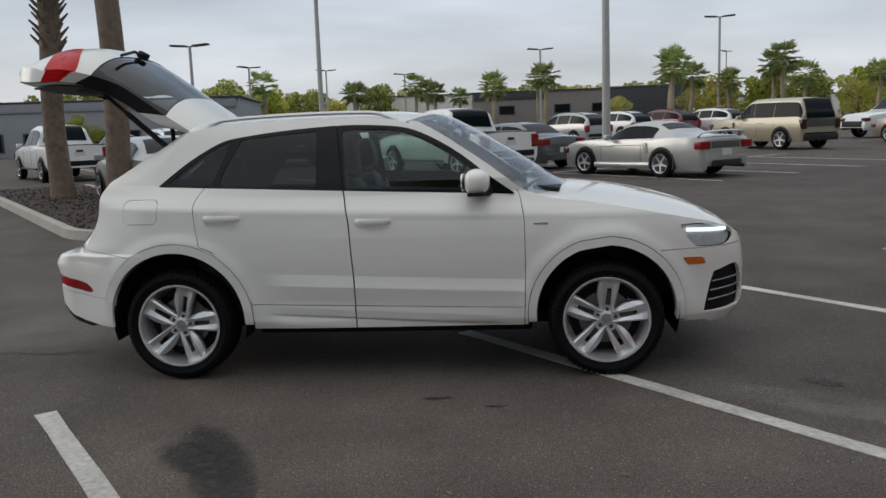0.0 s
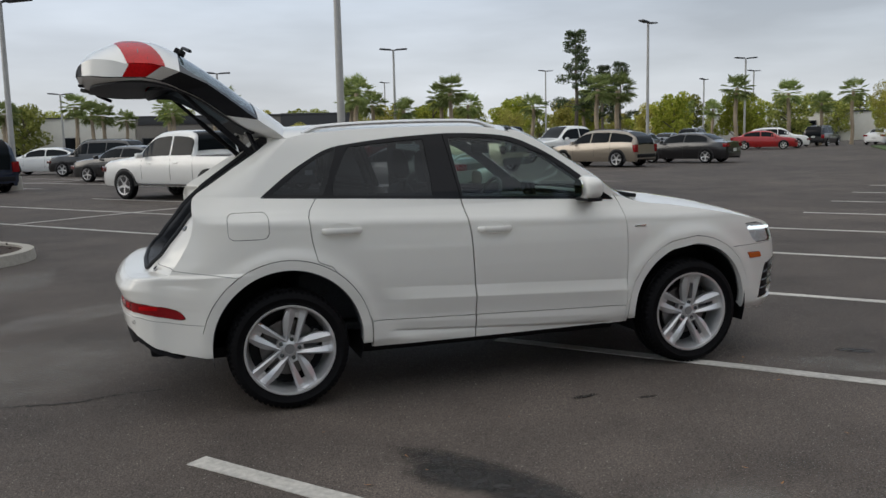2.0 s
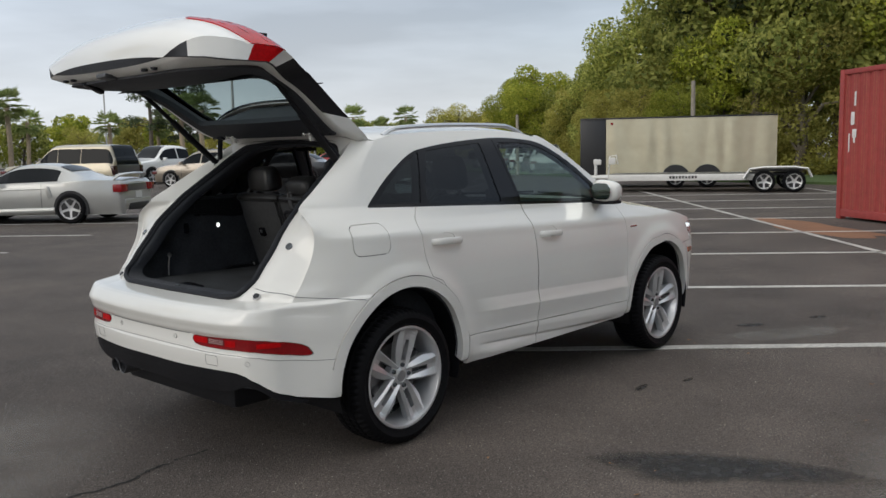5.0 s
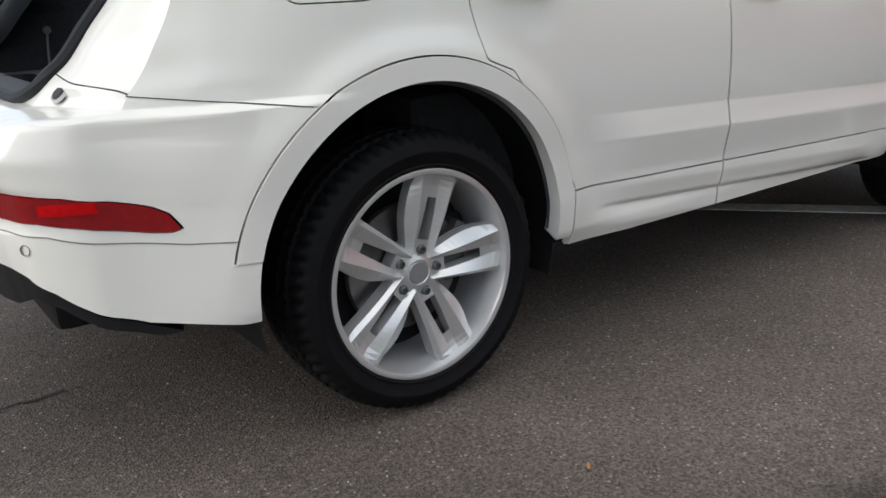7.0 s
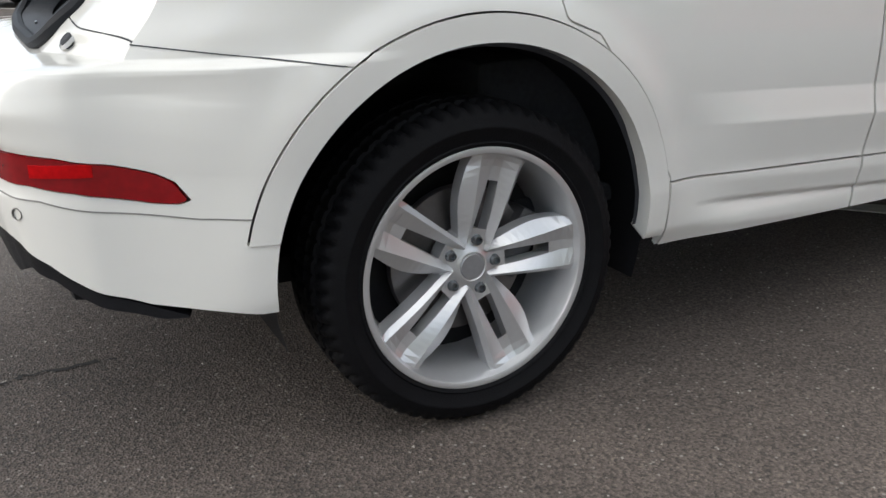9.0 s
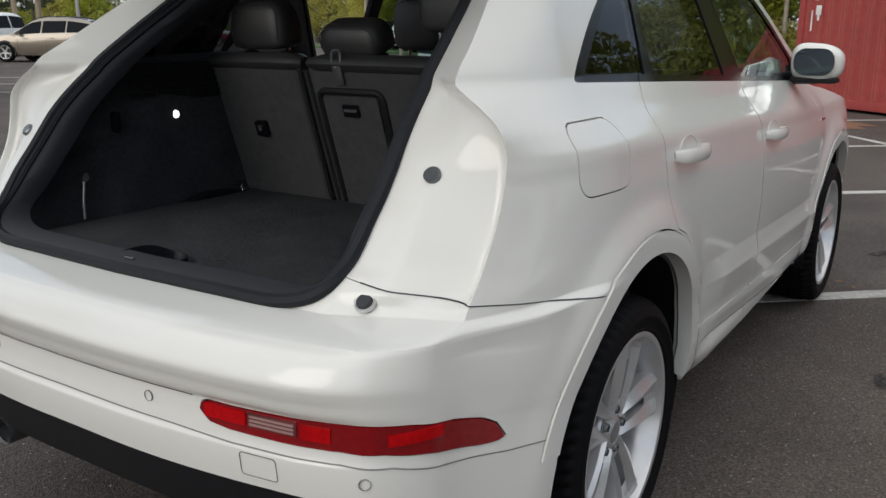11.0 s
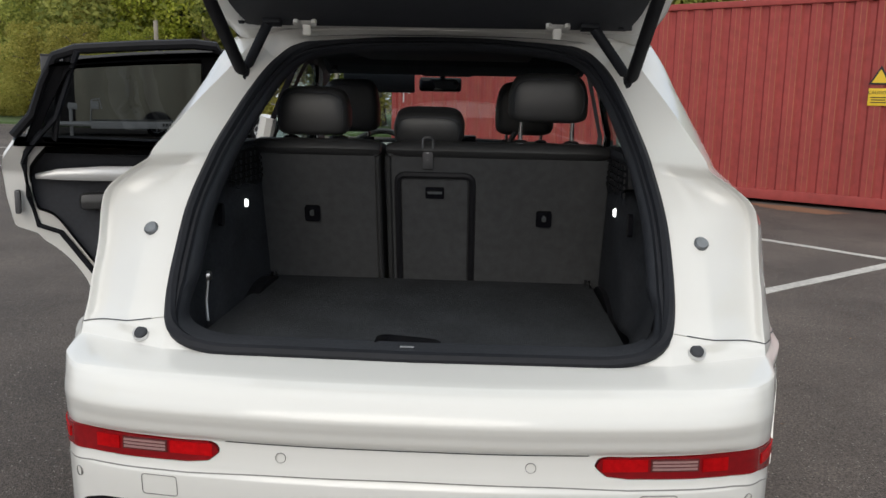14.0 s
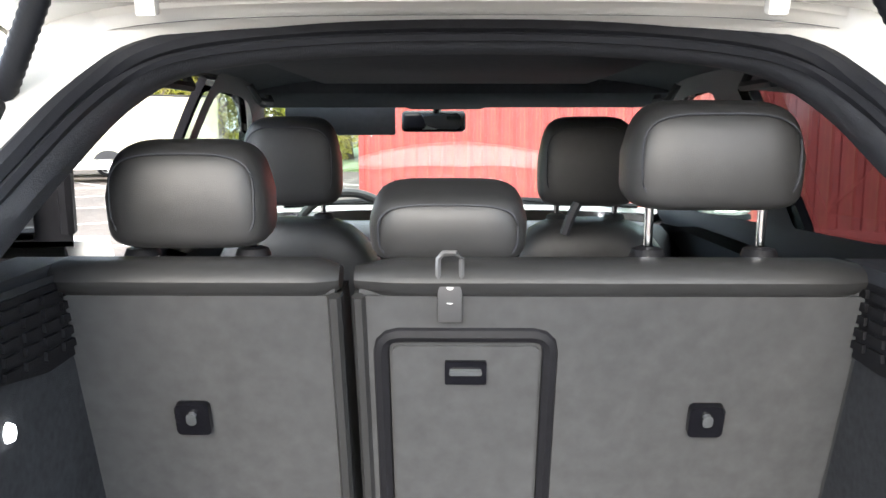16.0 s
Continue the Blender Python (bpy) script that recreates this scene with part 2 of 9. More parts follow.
pane("glass_gate", (0.42, 0.50, 0.50))
pane("glass_screen", (0.80, 0.87, 0.86))
# grey diffuse share stands in for pale reflections and the washed-out view
pane("glass_windscreen", (0.78, 0.86, 0.85), gloss=0.06, haze=0.09, hazecol=(0.46, 0.47, 0.48))
simple("concrete", (0.36, 0.34, 0.30), 0.9, grain=0.2, scale=20, bump=0.5, bscale=90)
simple("mulch", (0.034, 0.021, 0.015), 0.95, grain=0.6, scale=30, bump=1.0, bscale=60)
simple("dirt_orange", (0.22, 0.11, 0.06), 0.95, grain=0.3, scale=12, bump=0.6, bscale=60)
simple("grass", (0.07, 0.11, 0.035), 0.95, grain=0.5, scale=10, bump=0.8, bscale=60)


# ---- building helpers ----
def mesh_from(name, V, F, normals=None, smooth=True):
    me = bpy.data.meshes.new(name)
    me.from_pydata([tuple(map(float, v)) for v in V], [], [tuple(map(int, f)) for f in F])
    if smooth:
        me.polygons.foreach_set("use_smooth", [True] * len(me.polygons))
    me.validate()
    if normals is not None and len(normals) == len(me.vertices):
        me.normals_split_custom_set_from_vertices([tuple(map(float, n)) for n in normals])
    me.update()
    return me


def obj(name, me, mat, parent=None, label=""):
    ob = new(name, me)
    if mat:
        me.materials.append(MATS[mat] if isinstance(mat, str) else mat)
    if parent is not None:
        ob.parent = parent
    if label:
        ob["label"] = label
    return ob


def part(name, bm, mat, parent=None, label="", smooth=True):
    me = bpy.data.meshes.new(name)
    bmesh.ops.recalc_face_normals(bm, faces=bm.faces)
    bm.to_mesh(me)
    bm.free()
    if smooth:
        me.polygons.foreach_set("use_smooth", [True] * len(me.polygons))
        me.set_sharp_from_angle(angle=radians(40))
    return obj(name, me, mat, parent, label)


def thing(name, label, category, loc=(0, 0, 0), rz=0.0, group="", kind=""):
    e = new(name)
    e.empty_display_size = 0.1
    e.matrix_basis = pose(*loc, 0, 0, rz)
    return tagged(e, label, category, group, kind)


def box(bm, c, s, rot=None, bevel=0.0, seg=2):
    r = bmesh.ops.create_cube(bm, size=1.0)
    vs = r["verts"]
    for v in vs:
        v.co = Vector((v.co.x * s[0], v.co.y * s[1], v.co.z * s[2]))
    if bevel:
        es = list({e for v in vs for e in v.link_edges})
        rb = bmesh.ops.bevel(bm, geom=es, offset=bevel, segments=seg, affect='EDGES', profile=0.6)
        vs = list({v for f in rb["faces"] for v in f.verts} | {v for v in vs if v.is_valid})
        # all verts of this island
        seen, todo = set(vs), list(vs)
        while todo:
            v = todo.pop()
            for e in v.link_edges:
                o = e.other_vert(v)
                if o not in seen:
                    seen.add(o)
                    todo.append(o)
        vs = list(seen)
    m = Matrix.Translation(c) @ (rot.to_4x4() if rot is not None else Matrix.Identity(4))
    bmesh.ops.transform(bm, matrix=m, verts=vs)
    return vs


def rotm(rx=0, ry=0, rz=0):
    return Euler([radians(a) for a in (rx, ry, rz)]).to_matrix()


def rod(bm, a, b, r0, r1=None, seg=10, caps=True):
    """A tapered round bar from a to b."""
    a, b = Vector(a), Vector(b)
    d = b - a
    q = d.to_track_quat('Z', 'Y')
    r1 = r0 if r1 is None else r1
    rings = []
    for p, r in ((a, r0), (b, r1)):
        rings.append([bm.verts.new(p + q @ Vector((math.cos(k * math.tau / seg) * r, math.sin(k * math.tau / seg) * r, 0))) for k in range(seg)])
    for k in range(seg):
        bm.faces.new((rings[0][k], rings[0][(k + 1) % seg], rings[1][(k + 1) % seg], rings[1][k]))
    if caps:
        bm.faces.new(rings[0][::-1])
        bm.faces.new(rings[1])


def tube(bm, pts, r, seg=8, radii=None, flat=None, closed=False, side=None):
    """A round (or oval) bar through points."""
    pts = [Vector(p) for p in pts]
    n = len(pts)
    rings = []
    for i, p in enumerate(pts):
        a = pts[(i - 1) % n] if (closed or i) else p
        b = pts[(i + 1) % n] if (closed or i < n - 1) else p
        d = (b - a).normalized()
        up = Vector((0, 0, 1)) if abs(d.z) < 0.95 else Vector((0, 1, 0))
        s = d.cross(up if side is None else Vector(side)).normalized()
        u = s.cross(d)
        rr = radii[i] if radii else r
        fa = flat or (1, 1)
        rings.append([bm.verts.new(p + s * math.cos(k * math.tau / seg) * rr * fa[0] + u * math.sin(k * math.tau / seg) * rr * fa[1]) for k in range(seg)])
    m = n if closed else n - 1
    for i in range(m):
        j = (i + 1) % n
        for k in range(seg):
            bm.faces.new((rings[i][k], rings[i][(k + 1) % seg], rings[j][(k + 1) % seg], rings[j][k]))
    if not closed:
        bm.faces.new(rings[0][::-1])
        bm.faces.new(rings[-1])


def lathe(bm, profile, axis='Y', seg=48, centre=(0, 0, 0)):
    """Revolve (radius, along) pairs round an axis."""
    rings = []
    for r, a in profile:
        ring = []
        for k in range(seg):
            c, s = math.cos(k * math.tau / seg) * r, math.sin(k * math.tau / seg) * r
            p = (c, a, s) if axis == 'Y' else (a, c, s) if axis == 'X' else (c, s, a)
            ring.append(bm.verts.new(Vector(p) + Vector(centre)))
        rings.append(ring)
    for i in range(len(rings) - 1):
        for k in range(seg):
            bm.faces.new((rings[i][k], rings[i][(k + 1) % seg], rings[i + 1][(k + 1) % seg], rings[i + 1][k]))
    return rings


def prism(bm, poly, a0, a1, plane='xz'):
    """A polygon in a plane, given depth along the third axis from a0 to a1."""
    def p3(p, a):
        return (p[0], a, p[1]) if plane == 'xz' else (a, p[0], p[1]) if plane == 'yz' else (p[0], p[1], a)
    A = [bm.verts.new(p3(p, a0)) for p in poly]
    B = [bm.verts.new(p3(p, a1)) for p in poly]
    n = len(poly)
    for i in range(n):
        bm.faces.new((A[i], A[(i + 1) % n], B[(i + 1) % n], B[i]))
    bm.faces.new(A[::-1])
    bm.faces.new(B)


def rrect(x0, z0, x1, z1, r, seg=4):
    pts = []
    for cx, cz, a0 in ((x1 - r, z1 - r, 0), (x0 + r, z1 - r, 90), (x0 + r, z0 + r, 180), (x1 - r, z0 + r, 270)):
        for k in range(seg + 1):
            a = radians(a0 + 90 * k / seg)
            pts.append((cx + r * math.cos(a), cz + r * math.sin(a)))
    return pts


def curve_at(tab, x):
    """Smooth interpolation in a table of (x, value) pairs."""
    xs = np.array([p[0] for p in tab], float)
    ys = np.array([p[1] for p in tab], float)
    m = np.gradient(ys, xs)
    x = np.clip(np.asarray(x, float), xs[0], xs[-1])
    i = np.clip(np.searchsorted(xs, x) - 1, 0, len(xs) - 2)
    h = xs[i + 1] - xs[i]
    t = (x - xs[i]) / h
    d = (ys[i + 1] - ys[i]) / h
    m0, m1 = m[i], m[i + 1]
    lim0 = np.where(d == 0, 0, np.clip(m0, np.minimum(0, 3 * d), np.maximum(0, 3 * d)))
    lim1 = np.where(d == 0, 0, np.clip(m1, np.minimum(0, 3 * d), np.maximum(0, 3 * d)))
    return ((2 * t ** 3 - 3 * t ** 2 + 1) * ys[i] + (t ** 3 - 2 * t ** 2 + t) * h * lim0
            + (-2 * t ** 3 + 3 * t ** 2) * ys[i + 1] + (t ** 3 - t ** 2) * h * lim1)


def smooth_poly(pts, n=6, sharp=()):
    """Round a closed polygon through its points (Catmull-Rom); indices in sharp keep their corner."""
    out = []
    N = len(pts)
    P = [np.array(p, float) for p in pts]
    for i in range(N):
        p0, p1, p2, p3 = P[i - 1], P[i], P[(i + 1) % N], P[(i + 2) % N]
        if i in sharp:
            p0 = p1
        if (i + 1) % N in sharp:
            p3 = p2
        for k in range(n):
            t = k / n
            out.append(tuple(0.5 * ((2 * p1) + (-p0 + p2) * t + (2 * p0 - 5 * p1 + 4 * p2 - p3) * t * t + (-p0 + 3 * p1 - 3 * p2 + p3) * t ** 3)))
    return out


def poly_sdf(poly, X, Z):
    """Signed distance to a closed polygon, negative inside."""
    X, Z = np.asarray(X, float), np.asarray(Z, float)
    d = np.full(X.shape, 1e9)
    inside = np.zeros(X.shape, bool)
    n = len(poly)
    for i in range(n):
        ax, az = poly[i]
        bx, bz = poly[(i + 1) % n]
        ex, ez = bx - ax, bz - az
        wx, wz = X - ax, Z - az
        t = np.clip((wx * ex + wz * ez) / (ex * ex + ez * ez + 1e-12), 0, 1)
        d = np.minimum(d, (wx - ex * t) ** 2 + (wz - ez * t) ** 2)
        c = (az > Z) != (bz > Z)
        with np.errstate(divide='ignore', invalid='ignore'):
            xi = ax + (Z - az) * ex / (ez if abs(ez) > 1e-12 else 1e-12)
        inside ^= c & (X < xi)
    return np.where(inside, -1, 1) * np.sqrt(d)


class Surf:
    """Triangles with their smooth normals, to be cut along curves."""

    def __init__(self, V, N, F):
        self.V, self.N, self.F = np.asarray(V, float), np.asarray(N, float), np.asarray(F, int)

    def cut(self, f):
        """Keep where f(V) < 0."""
        f = np.asarray(f(self.V) if callable(f) else f, float)
        f = np.where(np.abs(f) < 1e-7, -1e-7, f)
        s = f[self.F] < 0
        k = s.sum(1)
        keep = [tuple(t) for t in self.F[k == 3]]
        V, N, cache = list(self.V), list(self.N), {}

        def mid(a, b):
            key = (a, b) if a < b else (b, a)
            if key not in cache:
                t = f[a] / (f[a] - f[b])
                V.append(self.V[a] * (1 - t) + self.V[b] * t)
                n = self.N[a] * (1 - t) + self.N[b] * t
                N.append(n / (np.linalg.norm(n) + 1e-12))
                cache[key] = len(V) - 1
            return cache[key]

        for t, ss in zip(self.F[k == 1], s[k == 1]):
            i = int(np.argmax(ss))
            a, b, c = t[i], t[(i + 1) % 3], t[(i + 2) % 3]
            keep.append((a, mid(a, b), mid(a, c)))
        for t, ss in zip(self.F[k == 2], s[k == 2]):
            i = int(np.argmin(ss))
            c, a, b = t[i], t[(i + 1) % 3], t[(i + 2) % 3]
            m1, m2 = mid(b, c), mid(c, a)
            keep += [(a, b, m1), (a, m1, m2)]
        if not keep:
            return Surf(np.zeros((0, 3)), np.zeros((0, 3)), np.zeros((0, 3), int))
        F = np.array(keep, int)
        used = np.unique(F)
        back = np.full(len(V), -1)
        back[used] = np.arange(len(used))
        return Surf(np.array(V)[used], np.array(N)[used], back[F])

    def mirror(self):
        m = np.array((1, -1, 1))
        return Surf(self.V * m, self.N * m, self.F[:, ::-1])

    def shift(self, d):
        return Surf(self.V + self.N * d, self.N, self.F)

    def moved(self, mat):
        M = np.array(mat)
        return Surf(self.V @ M[:3, :3].T + M[:3, 3], self.N @ M[:3, :3].T, self.F)

    def join(self, o):
        return Surf(np.vstack([self.V, o.V]), np.vstack([self.N, o.N]), np.vstack([self.F, o.F + len(self.V)]))

    def mesh(self, name, thick=0.012, back=False):
        """A mesh with a rim of that depth along its open edges (back: closed behind too)."""
        V, N, F = list(self.V), list(self.N), [tuple(t) for t in self.F]
        if thick:
            cnt = {}
            for t in F:
                for i in range(3):
                    a, b = t[i], t[(i + 1) % 3]
                    cnt[(a, b)] = cnt.get((a, b), 0) + 1
            edge = [(a, b) for (a, b) in cnt if (b, a) not in cnt]
            outer, inner = {}, {}
            sumn = {}
            for a, b in edge:
                e = self.V[b] - self.V[a]
                o = np.cross(e, self.N[a] + self.N[b])
                o = o / (np.linalg.norm(o) + 1e-12)
                for q in (a, b):
                    sumn[q] = sumn.get(q, 0) + o
            for q, o in sumn.items():
                o = o / (np.linalg.norm(o) + 1e-12)
                outer[q] = len(V)
                V.append(self.V[q])
                N.append(o)
                inner[q] = len(V)
                V.append(self.V[q] - self.N[q] * thick)
                N.append(o)
            for a, b in edge:
                F.append((outer[b], outer[a], inner[a]))
                F.append((outer[b], inner[a], inner[b]))
            if back:
                off = len(V)
                V += list(self.V - self.N * thick)
                N += list(-self.N)
                F += [(t[0] + off, t[2] + off, t[1] + off) for t in self.F]
        return mesh_from(name, V, F, N)


def band(s, f, half):
    """The strip of a sheet where |f| is below half a width."""
    return s.cut(lambda V: f(V) - half).cut(lambda V: -f(V) - half)


def grid_surf(P, flip=False):
    """Surf from an (n, m, 3) array of points."""
    n, m = P.shape[:2]
    du = np.gradient(P, axis=0)
    dv = np.gradient(P, axis=1)
    N = np.cross(du, dv)
    ln = np.linalg.norm(N, axis=2, keepdims=True)
    N = N / np.maximum(ln, 1e-12)
    idx = np.arange(n * m).reshape(n, m)
    a, b, c, d = idx[:-1, :-1].ravel(), idx[1:, :-1].ravel(), idx[1:, 1:].ravel(), idx[:-1, 1:].ravel()
    F = np.vstack([np.stack([a, b, c], 1), np.stack([a, c, d], 1)])
    V, N = P.reshape(-1, 3), N.reshape(-1, 3)
    s = Surf(V, N, F)
    if flip:
        s = Surf(V, -N, F[:, ::-1])
    return s


def islands(s):
    """The separate pieces of a sheet."""
    par = list(range(len(s.V)))

    def root(i):
        while par[i] != i:
            par[i] = par[par[i]]
            i = par[i]
        return i

    for f in s.F:
        for j in f[1:]:
            par[root(int(f[0]))] = root(int(j))
    r = np.array([root(int(f[0])) for f in s.F])
    out = []
    for k in np.unique(r):
        F = s.F[r == k]
        idx, inv = np.unique(F, return_inverse=True)
        out.append(Surf(s.V[idx], s.N[idx], inv.reshape(F.shape)))
    return [p for p in out if len(p.F) > 2]

# ---- ground ----
ROW_U = Vector((0.62, -0.785, 0)).normalized()      # along the stalls
ROW_N = Vector((0.785, 0.62, 0)).normalized()       # across the stalls


def stall(n, s, z=0.0):
    p = ROW_N * n + ROW_U * s
    return (p.x, p.y, z)


bm = bmesh.new()
R = 900.0
bmesh.ops.create_grid(bm, x_segments=24, y_segments=24, size=R)
ground = part("ground", bm, "asphalt")
tagged(ground, "worn dark grey asphalt car park with pale grit", "ground", kind="structure")

# ---- the white SUV: outer skin as a function of place ----
WHEEL_X, WHEEL_Z = (0.0, 2.603), 0.343
ARCH_Z = 0.38
WIDTH = [(0.20, 0.800), (0.31, 0.850), (0.36, 0.872), (0.44, 0.874), (0.47, 0.874), (0.54, 0.878), (0.585, 0.881), (0.62, 0.886), (0.75, 0.896),
         (0.90, 0.892), (1.0, 0.881), (1.046, 0.8735), (1.052, 0.871), (1.085, 0.8485), (1.12, 0.824), (1.16, 0.803), (1.25, 0.761), (1.40, 0.693), (1.50, 0.642), (1.60, 0.575)]
FRONT = [(0.20, 3.36), (0.30, 3.44), (0.40, 3.495), (0.60, 3.50), (0.75, 3.48), (0.85, 3.44), (0.95, 3.38), (1.10, 3.25), (1.60, 3.0)]
TOP = [(1.30, 1.75), (1.40, 1.572), (1.50, 1.535), (1.61, 1.478), (1.78, 1.368), (1.98, 1.230), (2.13, 1.118), (2.22, 1.083), (2.50, 1.040), (2.80, 0.990), (3.05, 0.938),
       (3.20, 0.905), (3.30, 0.872), (3.40, 0.820), (3.47, 0.785), (3.6, 0.75)]
ROOF = [(-0.15, 1.40), (0.0, 1.497), (0.15, 1.537), (0.34, 1.556), (0.60, 1.568), (1.0, 1.573), (1.30, 1.560), (1.42, 1.536), (1.55, 1.50)]
SIDE_F = 2.45


def side_start(z):
    """Where the flank passes into the rounded tail; it leans forward above the waist."""
    return np.interp(z, [1.15, 1.28, 1.38, 1.46, 1.52, 1.60], [-0.15, -0.125, -0.06, 0.01, 0.08, 0.18])


def side_w(x, z):
    """Half the width of the body at a place on its flank."""
    x, z = np.asarray(x, float), np.asarray(z, float)
    # the shoulder crease falls gently towards the front
    w = curve_at(WIDTH, z + 0.036 * (np.clip(x, -0.6, 2.4) - 0.3) * np.interp(z, [0.86, 0.96, 1.11, 1.19], [0.0, 1.0, 1.0, 0.0]))
    low = np.clip((1.12 - z) / 0.1, 0, 1)
    w = w * (1 - 0.022 * low * np.clip((x - 1.6) / 0.7, 0, 1) ** 2)
    w = w - 0.02 * np.clip((x - 1.0) / 1.0, 0, 1.2) ** 2 * (1 - low)
    w = w - 0.036 * np.clip((0.30 - x) / 0.38, 0, 1) * np.interp(z, [1.07, 1.20, 1.40, 1.60], [0.0, 1.0, 0.8, 0.3])
    for cx in WHEEL_X:
        r = np.hypot(x - cx, z - ARCH_Z)
        w = w + 0.020 * np.exp(-((np.maximum(r - 0.47, 0)) / 0.055) ** 2) * np.clip((z - 0.3) / 0.15, 0, 1) * np.clip((1.0 - z) / 0.1, 0, 1)
    # flared crease low on the doors, and the stepped sill moulding below them
    mid = np.clip((x - 0.50) / 0.22, 0, 1) * np.clip((2.16 - x) / 0.06, 0, 1)
    zc = 0.565 - 0.040 * (x - 1.086)
    w = w + 0.020 * mid * np.interp(z - zc, [-0.17, -0.105, 0.0, 0.004, 0.072, 0.16], [0.0, 0.30, 1.0, 0.98, 0.05, 0.0])
    mid2 = np.clip((x - 0.56) / 0.14, 0, 1) * np.clip((2.02 - x) / 0.06, 0, 1)
    w = w + mid2 * np.interp(z - (0.376 - 0.056 * (x - 1.1)), [-0.10, -0.06, -0.003, 0.003, 0.05, 0.09], [0.010, 0.008, -0.012, -0.002, 0.004, 0.0])
    return w


# plan of the bumper's crease (distance from the middle, place along the car), and how far the skin stands in from it by height
PLAN = [(0.0, -0.932), (0.20, -0.929), (0.37, -0.917), (0.497, -0.903), (0.613, -0.883), (0.672, -0.862), (0.716, -0.834), (0.752, -0.790), (0.781, -0.735), (0.802, -0.665),
        (0.822, -0.600), (0.845, -0.525), (0.866, -0.450), (0.882, -0.350), (0.889, -0.250), (0.892, -0.150)]
INSET = [(0.20, 0.150), (0.32, 0.085), (0.42, 0.052), (0.50, 0.036), (0.556, 0.028), (0.574, 0.027), (0.578, 0.030), (0.60, 0.034), (0.64, 0.036), (0.654, 0.034), (0.660, 0.028), (0.690, 0.0145), (0.706, 0.0078),
         (0.718, 0.0048), (0.730, 0.0080), (0.745, 0.0170), (0.765, 0.034), (0.776, 0.050), (0.779, 0.058), (0.783, 0.064), (0.790, 0.070), (0.81, 0.08)]
# edge of the luggage opening and outer rim of the tail lamp's seat, by height
SEAL_X = [(0.79, -0.738), (0.823, -0.708), (0.85, -0.686), (0.88, -0.654), (0.906, -0.634), (0.946, -0.604), (0.987, -0.568), (1.035, -0.529), (1.087, -0.488), (1.122, -0.453), (1.158, -0.411),
          (1.20, -0.356), (1.246, -0.297), (1.304, -0.218), (1.366, -0.128), (1.44, -0.045), (1.50, 0.012), (1.60, 0.10)]
SEAL_Y = [(0.79, 0.585), (0.9, 0.582), (1.05, 0.580), (1.122, 0.572), (1.20, 0.560), (1.304, 0.537), (1.366, 0.515), (1.44, 0.487), (1.60, 0.44)]
RIM_X = [(0.79, -0.625), (0.822, -0.606), (0.863, -0.574), (0.917, -0.542), (0.95, -0.522), (1.0, -0.499), (1.05, -0.486), (1.09, -0.482), (1.131, -0.484), (1.18, -0.480), (1.20, -0.473), (1.221, -0.455),
         (1.266, -0.384), (1.328, -0.289), (1.361, -0.238), (1.40, -0.175), (1.44, -0.112), (1.50, -0.03), (1.60, 0.12)]
RIM_Y = [(0.79, 0.791), (0.863, 0.794), (0.917, 0.797), (1.0, 0.796), (1.06, 0.795), (1.09, 0.791), (1.112, 0.784), (1.131, 0.771), (1.159, 0.738), (1.18, 0.706), (1.20, 0.676), (1.221, 0.669), (1.266, 0.651),
         (1.328, 0.623), (1.361, 0.607), (1.44, 0.568), (1.60, 0.49)]
_py, _px = np.array(PLAN).T
_ps = np.r_[0, np.cumsum(np.hypot(np.diff(_py), np.diff(_px)))]
_sa, _sb = float(np.interp(0.55, _py, _ps)), float(np.interp(0.791, _py, _ps))
PLAN_S = np.concatenate([np.linspace(0, _sa, 13)[:-1], np.linspace(_sa, _sb, 43)[:-1], np.linspace(_sb, _ps[-1], 37)])
PLAN_Y, PLAN_X = curve_at(np.stack([_ps, _py], 1), PLAN_S), curve_at(np.stack([_ps, _px], 1), PLAN_S)
_ty, _tx = np.gradient(PLAN_Y), np.gradient(PLAN_X)
_tl = np.hypot(_tx, _ty)
PLAN_NX, PLAN_NY = -_ty / _tl, _tx / _tl
_v = np.linspace(0, 1, 43)[:-1]
SEAT_V = 1 - (1 - _v) ** 1.7
# cross-shape of the lamp seat: level, then a short wall up to the rim
SEAT_F = np.interp(SEAT_V, [0, 0.45, 0.80, 0.93, 0.965, 1.0], [0.0, 0.22, 0.80, 1.0, 1.0, 1.0])
SEAT_D = np.interp(SEAT_V, [0, 0.35, 0.70, 0.90, 0.955, 0.985, 1.0], [0.0, 0.0, 0.012, 0.020, 0.018, 0.002, 0.0])


def bumper_row(z):
    low = np.clip((PLAN_X + 0.87) / 0.42, 0, 1)
    low = low * low * (3 - 2 * low)
    ze = z + 0.055 * low * float(np.clip((0.775 - z) / 0.03, 0, 1))
    d = curve_at(INSET, ze)
    f = PLAN_NX ** 2
    x, y = PLAN_X - PLAN_NX * d * f, PLAN_Y - PLAN_NY * d * f
    k = np.clip((PLAN_X + 0.64) / 0.40, 0, 1)
    k = k * k * (3 - 2 * k)
    return x, y * (1 - k) + side_w(x, np.full_like(x, z)) * k


